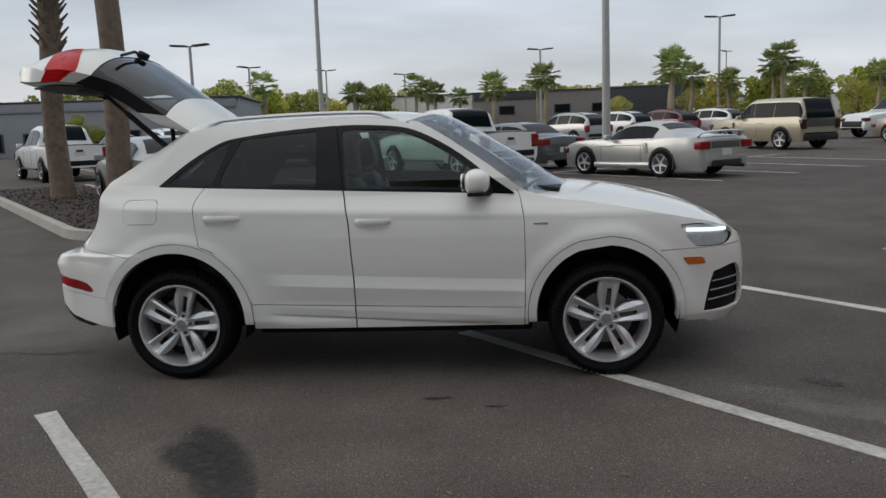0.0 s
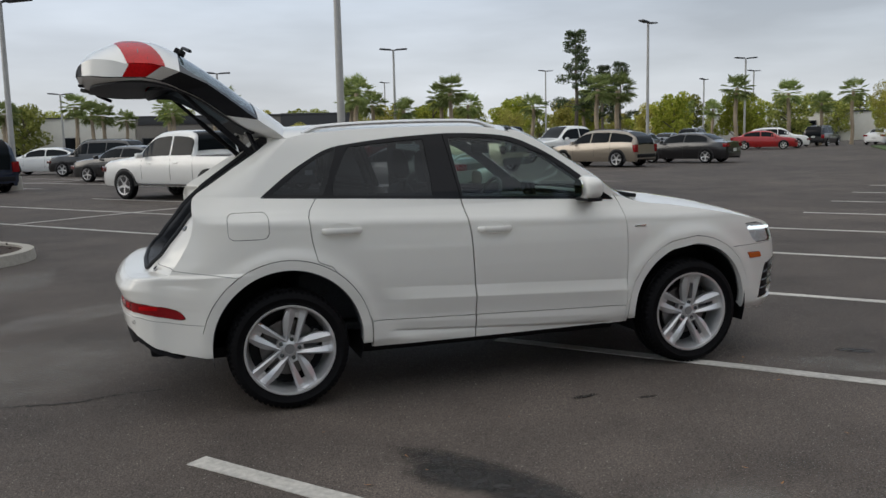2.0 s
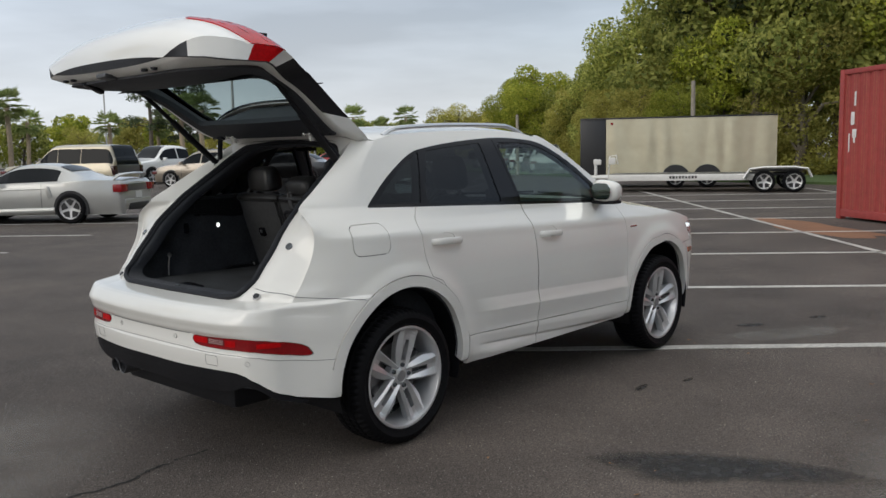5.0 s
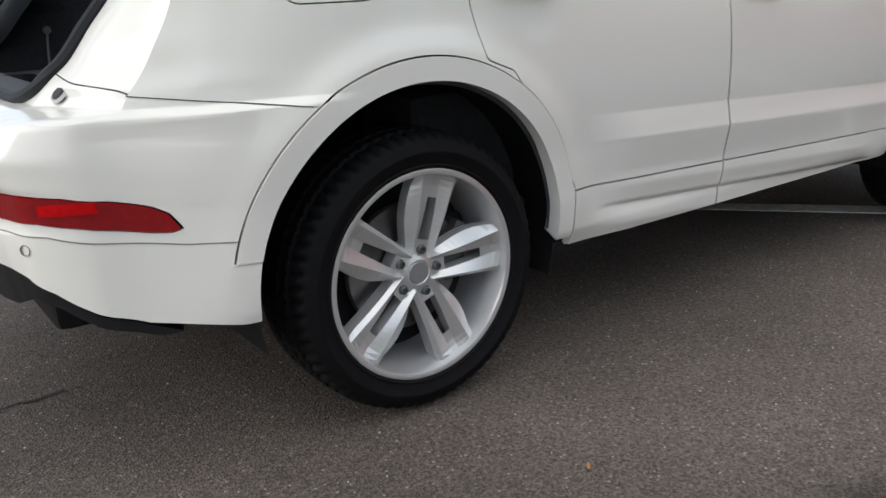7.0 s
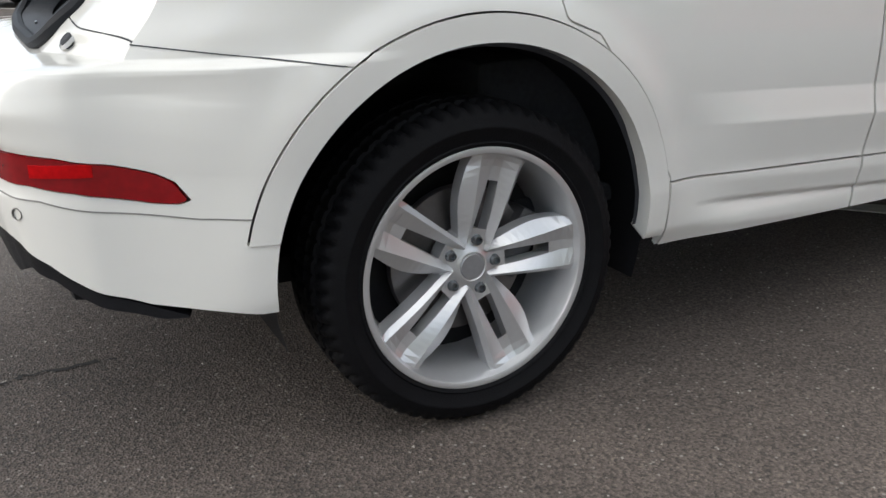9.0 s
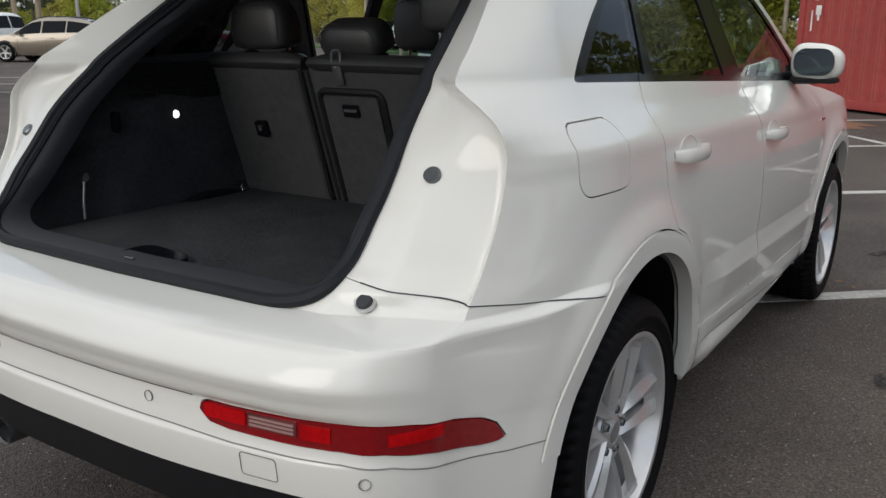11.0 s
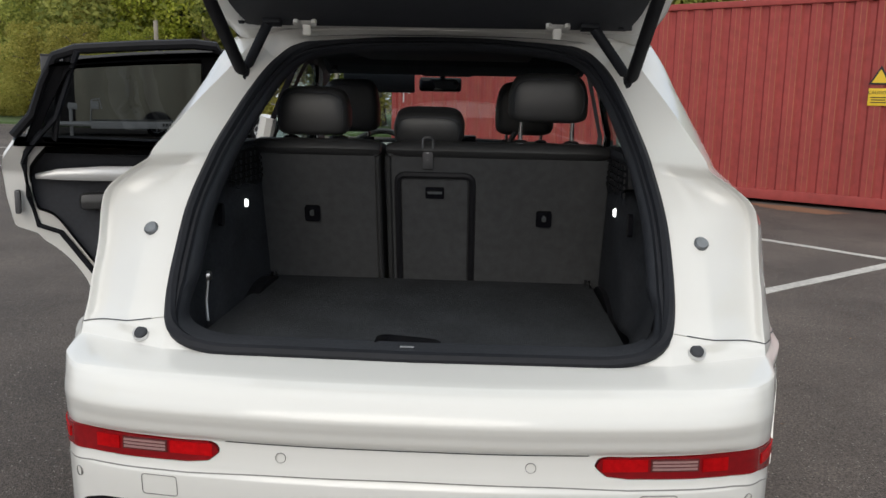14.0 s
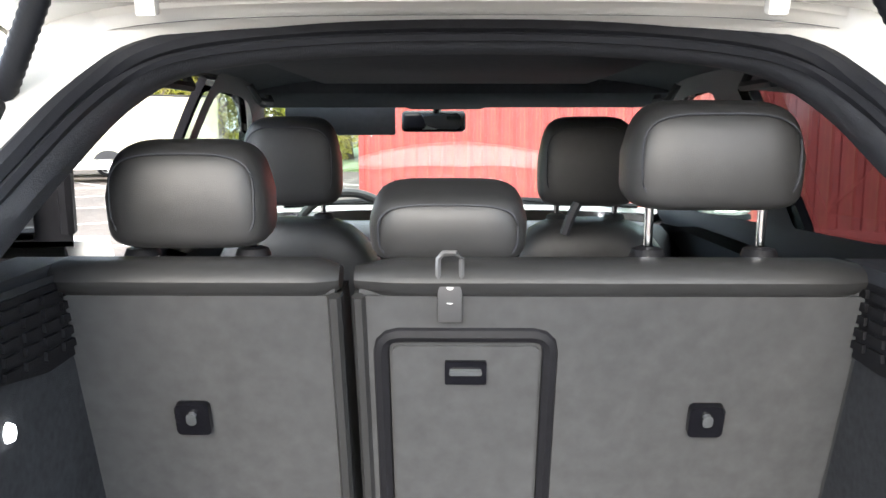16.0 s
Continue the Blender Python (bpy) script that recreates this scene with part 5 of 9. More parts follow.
for half in (0, 1):
    bm = bmesh.new()
    N_ = len(ring_o)
    for i in range(N_):
        j = (i + 1) % N_
        if (u_ring[i] + u_ring[j]) / 2 >= 0.615 and (ring_o[i][1] + ring_o[j][1] < 0) == (half == 0):
            bm.faces.new([bm.verts.new(p) for p in (mid[i], mid[j], ring_i[j], ring_i[i])])
    bmesh.ops.remove_doubles(bm, verts=bm.verts, dist=1e-5)
    part("lining_edge", bm, "trim_dark", gate, "black edge of the tailgate lining")
# window tunnel between pane and lining
wy = [(u, y) for u, y in GLASS_UY]
bm = bmesh.new()


def gate_pt(tab, u, y, dz=0.0):
    return (float(curve_at([(a, b) for a, b, c in tab], u)), y, float(curve_at([(a, c) for a, b, c in tab], u)) + dz)


ribbon(bm, [[gate_pt(G_OUT, u, y * 0.985, -0.03 - 0.12 * abs(y / 0.62) ** 2.8) for u, y in wy], [gate_pt(G_IN, u, y, -0.012) for u, y in HOLE_UY]])
part("window_reveal", bm, "trim_dark", gate)
# wiper, grab recess, latch, hinges, struts
bm = bmesh.new()
a, b = gate_pt(G_OUT, 0.60, 0.03, 0.03), gate_pt(G_OUT, 0.56, -0.42, 0.03)
tube(bm, [a, gate_pt(G_OUT, 0.585, -0.15, 0.055), b], 0.010, 6)
box(bm, gate_pt(G_OUT, 0.60, 0.03, 0.03), (0.07, 0.06, 0.05), rotm(0, 30, 0), bevel=0.012)
part("rear_wiper", bm, "black_plastic", gate, "black rear wiper")
bm = bmesh.new()
box(bm, gate_pt(G_IN, 0.98, 0.30, -0.014), (0.10, 0.05, 0.02), rotm(0, 25, 0), bevel=0.008)
part("grab_recess", bm, "black_gloss", gate)
for yy in (-0.34, -0.42, 0.34, 0.42):
    bm = bmesh.new()
    lathe(bm, [(0, -0.008), (0.014, -0.008), (0.015, 0.004), (0, 0.004)], 'Z', 14, gate_pt(G_IN, 1.07, yy, 0.0))
    part("rim_plug", bm, "rubber_seal", gate, "dark plug in the tailgate rim")
bm = bmesh.new()
box(bm, gate_pt(G_IN, 1.075, 0.0, -0.01), (0.06, 0.09, 0.02), rotm(0, 10, 0), bevel=0.006)
part("gate_latch", bm, "alloy_dark", gate, "dark tailgate latch")
for sgn in (-1, 1):
    bm = bmesh.new()
    box(bm, (-0.100, sgn * 0.345 + 0.015, 1.540), (0.018, 0.024, 0.034), rotm(0, -15, 0), bevel=0.005)
    box(bm, (-0.115, sgn * 0.345 + 0.015, 1.558), (0.03, 0.056, 0.010), rotm(0, 30, 0), bevel=0.004)
    for dy in (-0.025, 0.025):
        rod(bm, (-0.135, sgn * 0.345 + 0.015 + dy, 1.550), (-0.128, sgn * 0.345 + 0.015 + dy, 1.562), 0.008, seg=8)
    part("hinge", bm, "white_jamb", gate, "white painted hinge")
    bm = bmesh.new()
    p0, p1 = Vector((-0.105, sgn * 0.538 + 0.003, 1.412)), Vector((-0.56, sgn * 0.600 + 0.01, 1.845))
    rod(bm, p0, p0.lerp(p1, 0.55), 0.0175, 0.0175, 14)
    rod(bm, p0.lerp(p1, 0.53), p1, 0.012, 0.012, 12)
    box(bm, p0 + Vector((0.0, -sgn * 0.004, 0.0)), (0.034, 0.03, 0.034), rotm(0, 45, 0), bevel=0.008)
    box(bm, p0 + Vector((-0.010, sgn * 0.010, -0.016)), (0.034, 0.052, 0.03), rotm(0, 45, 0), bevel=0.010)
    part("gas_strut", bm, "black_plastic", gate, "black tailgate strut")
    bm = bmesh.new()
    q0, q1 = Vector((-0.085, sgn * 0.530 + 0.006, 1.432)), Vector((-0.125, sgn * 0.445 + 0.018, 1.552))
    pts = [q0.lerp(q1, i / 26) for i in range(27)]
    tube(bm, pts, 0.014, 10, radii=[0.0150 if i % 2 else 0.0136 for i in range(27)])
    box(bm, q1 + Vector((-0.002, -sgn * 0.012, 0.002)), (0.03, 0.05, 0.014), rotm(0, 20, 0), bevel=0.004)
    part("cable_boot", bm, "rubber_seal", gate, "ribbed black cable boot")
    bm = bmesh.new()
    lathe(bm, [(0, -0.006), (0.008, -0.006), (0.010, 0.002)], 'Z', 12, (-0.115, sgn * 0.520 + 0.02, 1.556))
    part("gate_buffer", bm, "rubber_seal", gate)

# ---- door furniture on the flanks ----
def door_handle(x0, x1, z, sgn, parent, mat=None):
    xm = (x0 + x1) / 2
    w = float(side_w(xm, z))
    bm = bmesh.new()
    pts = []
    for i in range(13):
        u = i / 12
        x = x0 + (x1 - x0) * u
        d = 0.038 * math.sin(math.pi * min(1, max(0, u))) ** 0.35
        pts.append((x, -(float(side_w(x, z)) + d * 1.0), z - 0.004 * (u - 0.5)))
    tube(bm, pts, 0.017, 10, radii=[0.013] + [0.0185] * 11 + [0.013], flat=(0.42, 1.0))
    if mat:
        bmesh.ops.transform(bm, matrix=mat, verts=bm.verts)
    h = part("door_handle", bm, "white_paint", parent, "white door handle")
    bm = bmesh.new()
    n = 24
    c = bm.verts.new((xm, -(w - 0.025), z))
    prev = []
    for rr, dd in ((0.35, 0.024), (0.75, 0.019), (0.93, 0.006), (1.0, -0.0012)):
        ring = [bm.verts.new((xm + 0.068 * rr * math.cos(a), -(float(side_w(xm + 0.068 * rr * math.cos(a), z + 0.034 * rr * math.sin(a))) - dd), z + 0.008 + 0.034 * rr * math.sin(a))) for a in np.linspace(0, math.tau, n, endpoint=False)]
        if prev:
            for i in range(n):
                bm.faces.new((prev[i], prev[(i + 1) % n], ring[(i + 1) % n], ring[i]))
        else:
            for i in range(n):
                bm.faces.new((c, ring[i], ring[(i + 1) % n]))
        prev = ring
    if mat:
        bmesh.ops.transform(bm, matrix=mat, verts=bm.verts)
    part("handle_cup", bm, "white_paint", parent, "recessed cup behind the handle")


MIR = Matrix.Diagonal((1, -1, 1, 1))
door_handle(0.205, 0.425, 1.000, -1, SUV["door_rear_r"])
door_handle(1.130, 1.340, 0.962, -1, SUV["door_front_r"])
door_handle(1.130, 1.340, 0.962, 1, SUV["door_front_l"], MIR)
door_handle(0.205, 0.425, 1.000, 1, SUV["door_rear_l"], SWING @ MIR)

# mirrors
for sgn in (-1, 1):
    mr = new("door_mirror")
    mr.parent = SUV["door_front_r"] if sgn < 0 else SUV["door_front_l"]
    mr["label"] = "white door mirror with black foot"
    mr.parent = suv
    bm = bmesh.new()
    bmesh.ops.create_uvsphere(bm, u_segments=28, v_segments=18, radius=1.0)
    for v in bm.verts:
        x, y, z = v.co
        x2 = 0.088 * (abs(x) ** 0.9) * (1 if x > 0 else -0.62)
        v.co = (x2, 0.100 * math.copysign(abs(y) ** 0.72, y), 0.074 * math.copysign(abs(z) ** 0.68, z) * (1 - 0.18 * (y * (-sgn) * -1 + 0) * (1 if z > 0 else 0.4)))
    bmesh.ops.transform(bm, matrix=pose(1.845, sgn * 0.890, 1.178, 0, 0, sgn * 8), verts=bm.verts)
    part("mirror_cap", bm, "white_paint", mr, "white mirror cap")
    bm = bmesh.new()
    prism(bm, rrect(-0.078, -0.052, 0.078, 0.052, 0.045), -0.003, 0.003, 'yz')
    bmesh.ops.transform(bm, matrix=pose(1.785, sgn * 0.888, 1.181, 0, 0, sgn * 10), verts=bm.verts)
    part("mirror_pane", bm, "mirror_glass", mr, "mirror glass", smooth=False)
    bm = bmesh.new()
    box(bm, (1.855, sgn * 0.886, 1.110), (0.10, 0.17, 0.022), bevel=0.010)
    tube(bm, [(1.93, sgn * 0.77, 1.112), (1.90, sgn * 0.83, 1.118), (1.86, sgn * 0.89, 1.122)], 0.028, 8)
    part("mirror_foot", bm, "black_plastic", mr, "black mirror foot")
    bm = bmesh.new()
    prism(bm, [(1.945, 1.112), (2.075, 1.098), (1.97, 1.165)], sgn * 0.770, sgn * 0.795)
    part("sail_panel", bm, "black_gloss", mr)
# badge by the front wing (plain shape), side marker slats, headlamp strip, intake slats
bm = bmesh.new()
box(bm, (2.225, -float(side_w(2.225, 0.925)) - 0.001, 0.925), (0.085, 0.006, 0.011), bevel=0.002)
part("wing_badge", bm, "chrome", suv, "small plain badge")
bm = bmesh.new()
for s in range(3):
    z = 0.435 + 0.055 * s
    pts = []
    for u in np.linspace(0, 1, 8):
        x = 3.20 + 0.012 * s + 0.20 * u
        u4 = np.clip((x - SIDE_F) / (float(curve_at(FRONT, z)) - SIDE_F), 0, 0.999)
        y = float(side_w(x, z)) * (1 - u4 ** 4.2) ** (1 / 4.2) - 0.012
        pts.append((x, -y, z + 0.02 * u))
    tube(bm, pts, 0.007, 6)
part("intake_slats", bm, "lamp_housing", suv, "grey intake slats")
for sgn in (-1, 1):
    bm = bmesh.new()
    pts = []
    for u in np.linspace(0, 1, 10):
        x = 3.07 + 0.24 * u
        z = 0.862 - 0.012 * u
        u4 = np.clip((x - SIDE_F) / (float(curve_at(FRONT, z)) - SIDE_F), 0, 0.999)
        pts.append((x, sgn * (float(side_w(x, z)) * (1 - u4 ** 4.2) ** (1 / 4.2) - 0.012), z))
    tube(bm, pts, 0.011, 8)
    part("daytime_strip", bm, "led_white", suv, "lit white daytime strip")
bm = bmesh.new()
prism(bm, rrect(-0.44, 0.47, 0.44, 0.80, 0.06), 3.43, 3.462, 'yz')
part("radiator_grille", bm, "black_plastic", suv, "black radiator grille")
bm = bmesh.new()
for sgn in (-1, 1):
    tube(bm, [(2.14, sgn * 0.66, 1.118), (2.20, sgn * 0.35, 1.132), (2.33, sgn * 0.02 + 0.02, 1.138)], 0.010, 6)
    box(bm, (2.30, sgn * 0.30, 1.105), (0.16, 0.62, 0.03), rotm(0, 8, sgn * 6), bevel=0.01)
part("windscreen_cowl", bm, "black_plastic", suv, "black cowl and wipers")

# ---- cabin ----
YC = 0.02
inner = WALL.shift(-0.045).cut(lambda V: 1.06 - V[:, 2])
pil = inner.cut(lambda V: -np.minimum(np.minimum(sd(P_QUARTER, V), sd(P_REAR, V)), sd(P_FRONT, V)) - 0.012)
pil = pil.cut(lambda V: V[:, 0] - 2.12).cut(lambda V: np.abs(V[:, 1]) - side_w(V[:, 0], V[:, 2]) + 0.03).cut(lambda V: -0.06 - V[:, 0])
pr = Surf(pil.V, -pil.N, pil.F[:, ::-1])
for piece in islands(pr):
    skin_part("pillar_trim", piece, "trim_dark", suv, "dark pillar trim", 0.0)
pl = pil.mirror().cut(lambda V: -poly_sdf(DOOR_R, V[:, 0], V[:, 2]) - 0.03)
for piece in islands(Surf(pl.V, -pl.N, pl.F[:, ::-1])):
    skin_part("pillar_trim", piece, "trim_dark", suv, "dark pillar trim", 0.0)
hd = rf.shift(-0.045)
skin_part("headlining", Surf(hd.V, -hd.N, hd.F[:, ::-1]), "headliner", suv, "dark headlining", 0.0)
bm = bmesh.new()
box(bm, (0.62, YC, 1.525), (0.9, 0.66, 0.03), bevel=0.012)
part("roof_blind", bm, "headliner", suv, "dark sunroof blind frame")
for nm, mirrored in (("door_rear", False), ("door_front", False), ("door_front", True), ("door_rear", True)):
    s = FLANK[nm].join(FLANK[nm + "_moulding"]).shift(-0.06).cut(lambda V: 0.36 - V[:, 2]).cut(lambda V: V[:, 2] - (1.165 if mirrored and nm == "door_rear" else 1.10))
    s = s.cut(lambda V: sd(DOOR_R if nm == "door_rear" else DOOR_F, V) + ((0.105 if mirrored else 0.085) if nm == "door_rear" else 0.045))
    s = Surf(s.V, -s.N, s.F[:, ::-1])
    if mirrored:
        s = s.mirror()
    if mirrored and nm == "door_rear":
        s = s.moved(SWING)
    skin_part("door_lining", s, "trim_dark", SUV[nm + ("_l" if mirrored else "_r")], "black door lining", -0.05)
# open door: painted inner shell, armrest strip, window reveal
d = SUV["door_rear_l"]
s = FLANK["door_rear"].join(FLANK["door_rear_moulding"]).shift(-0.028)
s = Surf(s.V, -s.N, s.F[:, ::-1]).mirror().moved(SWING)
skin_part("door_shell", s, "white_jamb", d, "white painted inner door shell", 0.0)
fr_in = FLANK["frame_rear"].shift(-0.03).cut(lambda V: np.minimum(V[:, 0] - 0.965, 1.485 - V[:, 2]))
skin_part("frame_lining", Surf(fr_in.V, -fr_in.N, fr_in.F[:, ::-1]).mirror().moved(SWING), "black_plastic", d, "black inner window frame", -0.028)
bm = bmesh.new()
tube(bm, [(0.26, -0.785, 1.032), (0.34, -0.765, 1.04), (0.50, -0.752, 1.042), (0.75, -0.750, 1.038), (0.95, -0.77, 1.02)], 0.031, 10, radii=[0.010, 0.022, 0.030, 0.031, 0.028], flat=(0.6, 1.0))
bmesh.ops.transform(bm, matrix=SWING @ MIR, verts=bm.verts)
part("door_pull", bm, "rim_silver", d, "light grey door pull")
bm = bmesh.new()
tube(bm, [(0.335, -(float(side_w(0.335, 1.19)) - 0.03), 1.175), (0.355, -(float(side_w(0.36, 1.30)) - 0.03), 1.30), (0.40, -(float(side_w(0.40, 1.46)) - 0.03), 1.485)], 0.020, 8, flat=(0.5, 1.0))
bmesh.ops.transform(bm, matrix=SWING @ MIR, verts=bm.verts)
part("window_divider", bm, "black_plastic", d, "black bar between the door's panes")
bm = bmesh.new()
tube(bm, [(x, -(float(side_w(x, z)) - 0.022), z) for x, z in ((0.196, 1.19), (0.268, 1.27), (0.315, 1.39), (0.36, 1.482), (0.43, 1.508), (0.64, 1.527), (0.84, 1.541), (0.92, 1.535), (0.950, 1.49), (0.955, 1.16))], 0.020, 8)
bmesh.ops.transform(bm, matrix=SWING @ MIR, verts=bm.verts)
part("window_channel", bm, "black_plastic", d, "black rim of the door window")
bm = bmesh.new()
box(bm, (0.66, -0.80, 0.93), (0.50, 0.07, 0.07), bevel=0.03)
box(bm, (0.78, -0.82, 0.60), (0.40, 0.05, 0.14), bevel=0.02)
bmesh.ops.transform(bm, matrix=SWING @ MIR, verts=bm.verts)
part("armrest", bm, "leather_black", d, "black door armrest and pocket")
bm = bmesh.new()
tube(bm, [(x + 0.085 * (1 if x < 0.5 else -1), -(float(side_w(x, z)) - 0.042), z) for x, z in R_GAP[1:-1]], 0.012, 6)
bmesh.ops.transform(bm, matrix=SWING @ MIR, verts=bm.verts)
part("door_seal", bm, "rubber_seal", d, "black door seal")
bm = bmesh.new()
for x, z in ((0.19, 0.93),):
    box(bm, (x, -0.83, z), (0.02, 0.05, 0.09), bevel=0.006)
bmesh.ops.transform(bm, matrix=SWING @ MIR, verts=bm.verts)
part("door_lock", bm, "alloy_dark", d, "dark door lock")
# painted pillar and sill seen through the open door
bm = bmesh.new()
tube(bm, [(1.125, 0.79, 0.42), (1.11, 0.815, 0.9), (1.075, 0.80, 1.13), (1.055, 0.765, 1.27)], 0.05, 8, flat=(0.7, 0.7))
part("door_pillar", bm, "white_jamb", suv, "white painted centre pillar")
bm = bmesh.new()
box(bm, (0.75, 0.80, 0.40), (0.75, 0.12, 0.10), bevel=0.03)
part("door_sill", bm, "white_jamb", suv, "white door sill")

bm = bmesh.new()
box(bm, (1.15, 0, 0.42), (2.0, 1.5, 0.04), bevel=0.01)
box(bm, (0.45, 0, 0.60), (0.75, 1.45, 0.30), bevel=0.06)
part("cabin_floor", bm, "carpet_dark", suv, "black cabin carpet and seat base")

# luggage space
bm = bmesh.new()
box(bm, (-0.25, YC, 0.772), (0.83, 1.02, 0.03), bevel=0.008)
part("boot_floor", bm, "carpet_floor", suv, "dark grey carpeted load floor")
bm = bmesh.new()
box(bm, (-0.690, YC, 0.786), (0.080, 1.02, 0.034), rotm(0, -6, 0), bevel=0.010)
for i in range(64):
    y = -0.46 + i * 0.0145
    if 0.09 < abs(y) < 0.41:
        box(bm, (-0.686, y + YC, 0.8037), (0.052, 0.006, 0.004), rotm(0, -6, 0))
part("sill_plate", bm, "trim_dark", suv, "ribbed black loading sill")
bm = bmesh.new()
prism(bm, rrect(-0.075, -0.05, 0.075, 0.05, 0.03), 0, 0.012, 'xy')
bmesh.ops.transform(bm, matrix=pose(-0.640, YC, 0.795, 0, -4, 90), verts=bm.verts)
part("floor_handle", bm, "black_gloss", suv, "black floor lift handle")
bm = bmesh.new()
tube(bm, [(-0.708, YC - 0.020, 0.802), (-0.708, YC - 0.020, 0.815), (-0.708, YC + 0.010, 0.815), (-0.708, YC + 0.010, 0.802)], 0.0035, 6)
part("lock_striker", bm, "lamp_housing", suv, "dark metal lock striker")
bm = bmesh.new()
box(bm, (-0.700, YC, 0.8055), (0.048, 0.13, 0.006), rotm(0, -6, 0), bevel=0.002)
part("striker_plate", bm, "black_gloss", suv, "black plate round the lock")


def boot_side(sgn):
    zs = np.linspace(0.76, 1.215, 26)
    ts = np.linspace(0, 1, 34)
    P = np.zeros((len(zs), len(ts), 3))
    for i, z in enumerate(zs):
        yo = float(np.interp(z, [0.76, 0.80, 0.84, 0.92, 1.04, 1.15, 1.26], [0.46, 0.50, 0.535, 0.570, 0.597, 0.600, 0.58]))
        xo = float(rear_x(yo, max(z, 0.80))) + 0.05
        xi = 0.16 - 0.33 * (z - 0.79) * 0.9 + 0.05
        for j, t in enumerate(ts):
            x = xo + (xi - xo) * t
            y = yo + (0.525 - yo) * min(1, t * 2.2)
            # shallow pocket low at the back
            if sgn > 0:
                y += 0.055 * np.exp(-((x + 0.47) / 0.11) ** 4) * np.clip((1.0 - z) / 0.04, 0, 1)
            else:
                y += 0.03 * np.exp(-((x + 0.42) / 0.10) ** 4) * np.clip((0.98 - z) / 0.04, 0, 1)
            P[i, j] = (x, sgn * y + YC * 0.6, z)
    s = grid_surf(P)
    if s.N[len(s.N) // 2, 1] * sgn > 0:
        s = Surf(s.V, -s.N, s.F[:, ::-1])
    skin_part("boot_side_lining", s, "carpet_dark", suv, "black felt luggage side lining", 0.0)
    # shelf above and grained plate
    bm = bmesh.new()
    prism(bm, [(-0.24, 1.204), (0.08, 1.205), (0.10, 1.225), (-0.20, 1.222)], sgn * 0.53 + YC, sgn * 0.625)
    part("parcel_ledge", bm, "trim_dark", suv, "black plastic ledge")
    bm = bmesh.new()
    prism(bm, [(-0.33, 1.14), (-0.30, 1.205), (0.06, 1.205), (0.12, 1.10), (-0.02, 1.095)], sgn * 0.522 + YC * 0.6, sgn * 0.545)
    for a in range(5):
        for b in range(7):
            x, z = -0.26 + b * 0.05, 1.118 + a * 0.018
            if z < 1.2 and x > -0.30 + (1.2 - z) * 0.3:
                box(bm, (x, sgn * 0.520 + YC * 0.6, z), (0.036, 0.006, 0.011))
    part("vent_plate", bm, "black_plastic", suv, "black grilled plate")
    bm = bmesh.new()
    lathe(bm, [(0, -0.004), (0.0075, -0.004), (0.0095, 0.004)], 'Y', 16)
    for v in bm.verts:
        v.co.z *= 1.35
    bmesh.ops.transform(bm, matrix=pose(-0.12, sgn * 0.522 + YC * 0.6, 1.052, 0, 0, 0 if sgn > 0 else 180), verts=bm.verts)
    part("boot_lamp", bm, "light_diffuser", suv, "lit white luggage lamp")
    bm = bmesh.new()
    prism(bm, rrect(-0.012, -0.03, 0.012, 0.03, 0.011), -0.006, 0.006)
    bmesh.ops.transform(bm, matrix=pose(-0.325, sgn * 0.532 + YC * 0.6, 1.045), verts=bm.verts)
    part("bag_hook", bm, "black_gloss", suv, "black bag hook slot")
    bm = bmesh.new()
    tube(bm, [(0.095, sgn * 0.50 + YC, 0.788), (0.09, sgn * 0.495 + YC, 0.812), (0.10, sgn * 0.485 + YC, 0.812), (0.10, sgn * 0.482 + YC, 0.79)], 0.005, 6)
    part("lashing_eye", bm, "chrome", suv, "chrome lashing eye")


boot_side(1)
boot_side(-1)
bm = bmesh.new()
tube(bm, [(-0.44, 0.545, 0.90), (-0.445, 0.55, 0.84), (-0.45, 0.545, 0.79)], 0.004, 6)
lathe(bm, [(0, -0.004), (0.011, -0.004), (0.013, 0.004)], 'Y', 14, (-0.44, 0.542, 0.905))
part("net_cord", bm, "satin_metal", suv, "grey retaining cord")

# rear bench


def seat_frame(z):
    return 0.03 + (1.19 - z) * 0.33


def bench(y0, y1, name):
    b = new(name)
    b.parent = suv
    b["label"] = "rear seat back in dark felt with leather top"
    bm = bmesh.new()
    zb, zt = 0.70, 1.192
    poly = [(seat_frame(zb), zb), (seat_frame(zt), zt), (seat_frame(zt) + 0.10, zt + 0.005), (seat_frame(zb) + 0.14, zb)]
    prism(bm, poly, y0 + 0.004, y1 - 0.004)
    bmesh.ops.bevel(bm, geom=list(bm.edges), offset=0.008, segments=2, affect='EDGES')
    part("seat_back", bm, "seat_felt", b, "dark grey felt seat back")
    bm = bmesh.new()
    pts = [(seat_frame(1.205) + 0.035, y, 1.205) for y in np.linspace(y0 + 0.006, y1 - 0.006, 14)]
    rad = [0.020] + [0.034] * 12 + [0.020]
    tube(bm, pts, 0.03, 12, radii=rad, flat=(1.35, 0.8))
    part("top_roll", bm, "leather_black", b, "black leather top roll")
    for y in (y0 + 0.012, y1 - 0.012):
        bm = bmesh.new()
        tube(bm, [(seat_frame(z) - 0.002, y, z) for z in (0.79, 0.95, 1.10, 1.185)], 0.009, 6)
        part("edge_piping", bm, "leather_black", b, "black leather edge")
    return b


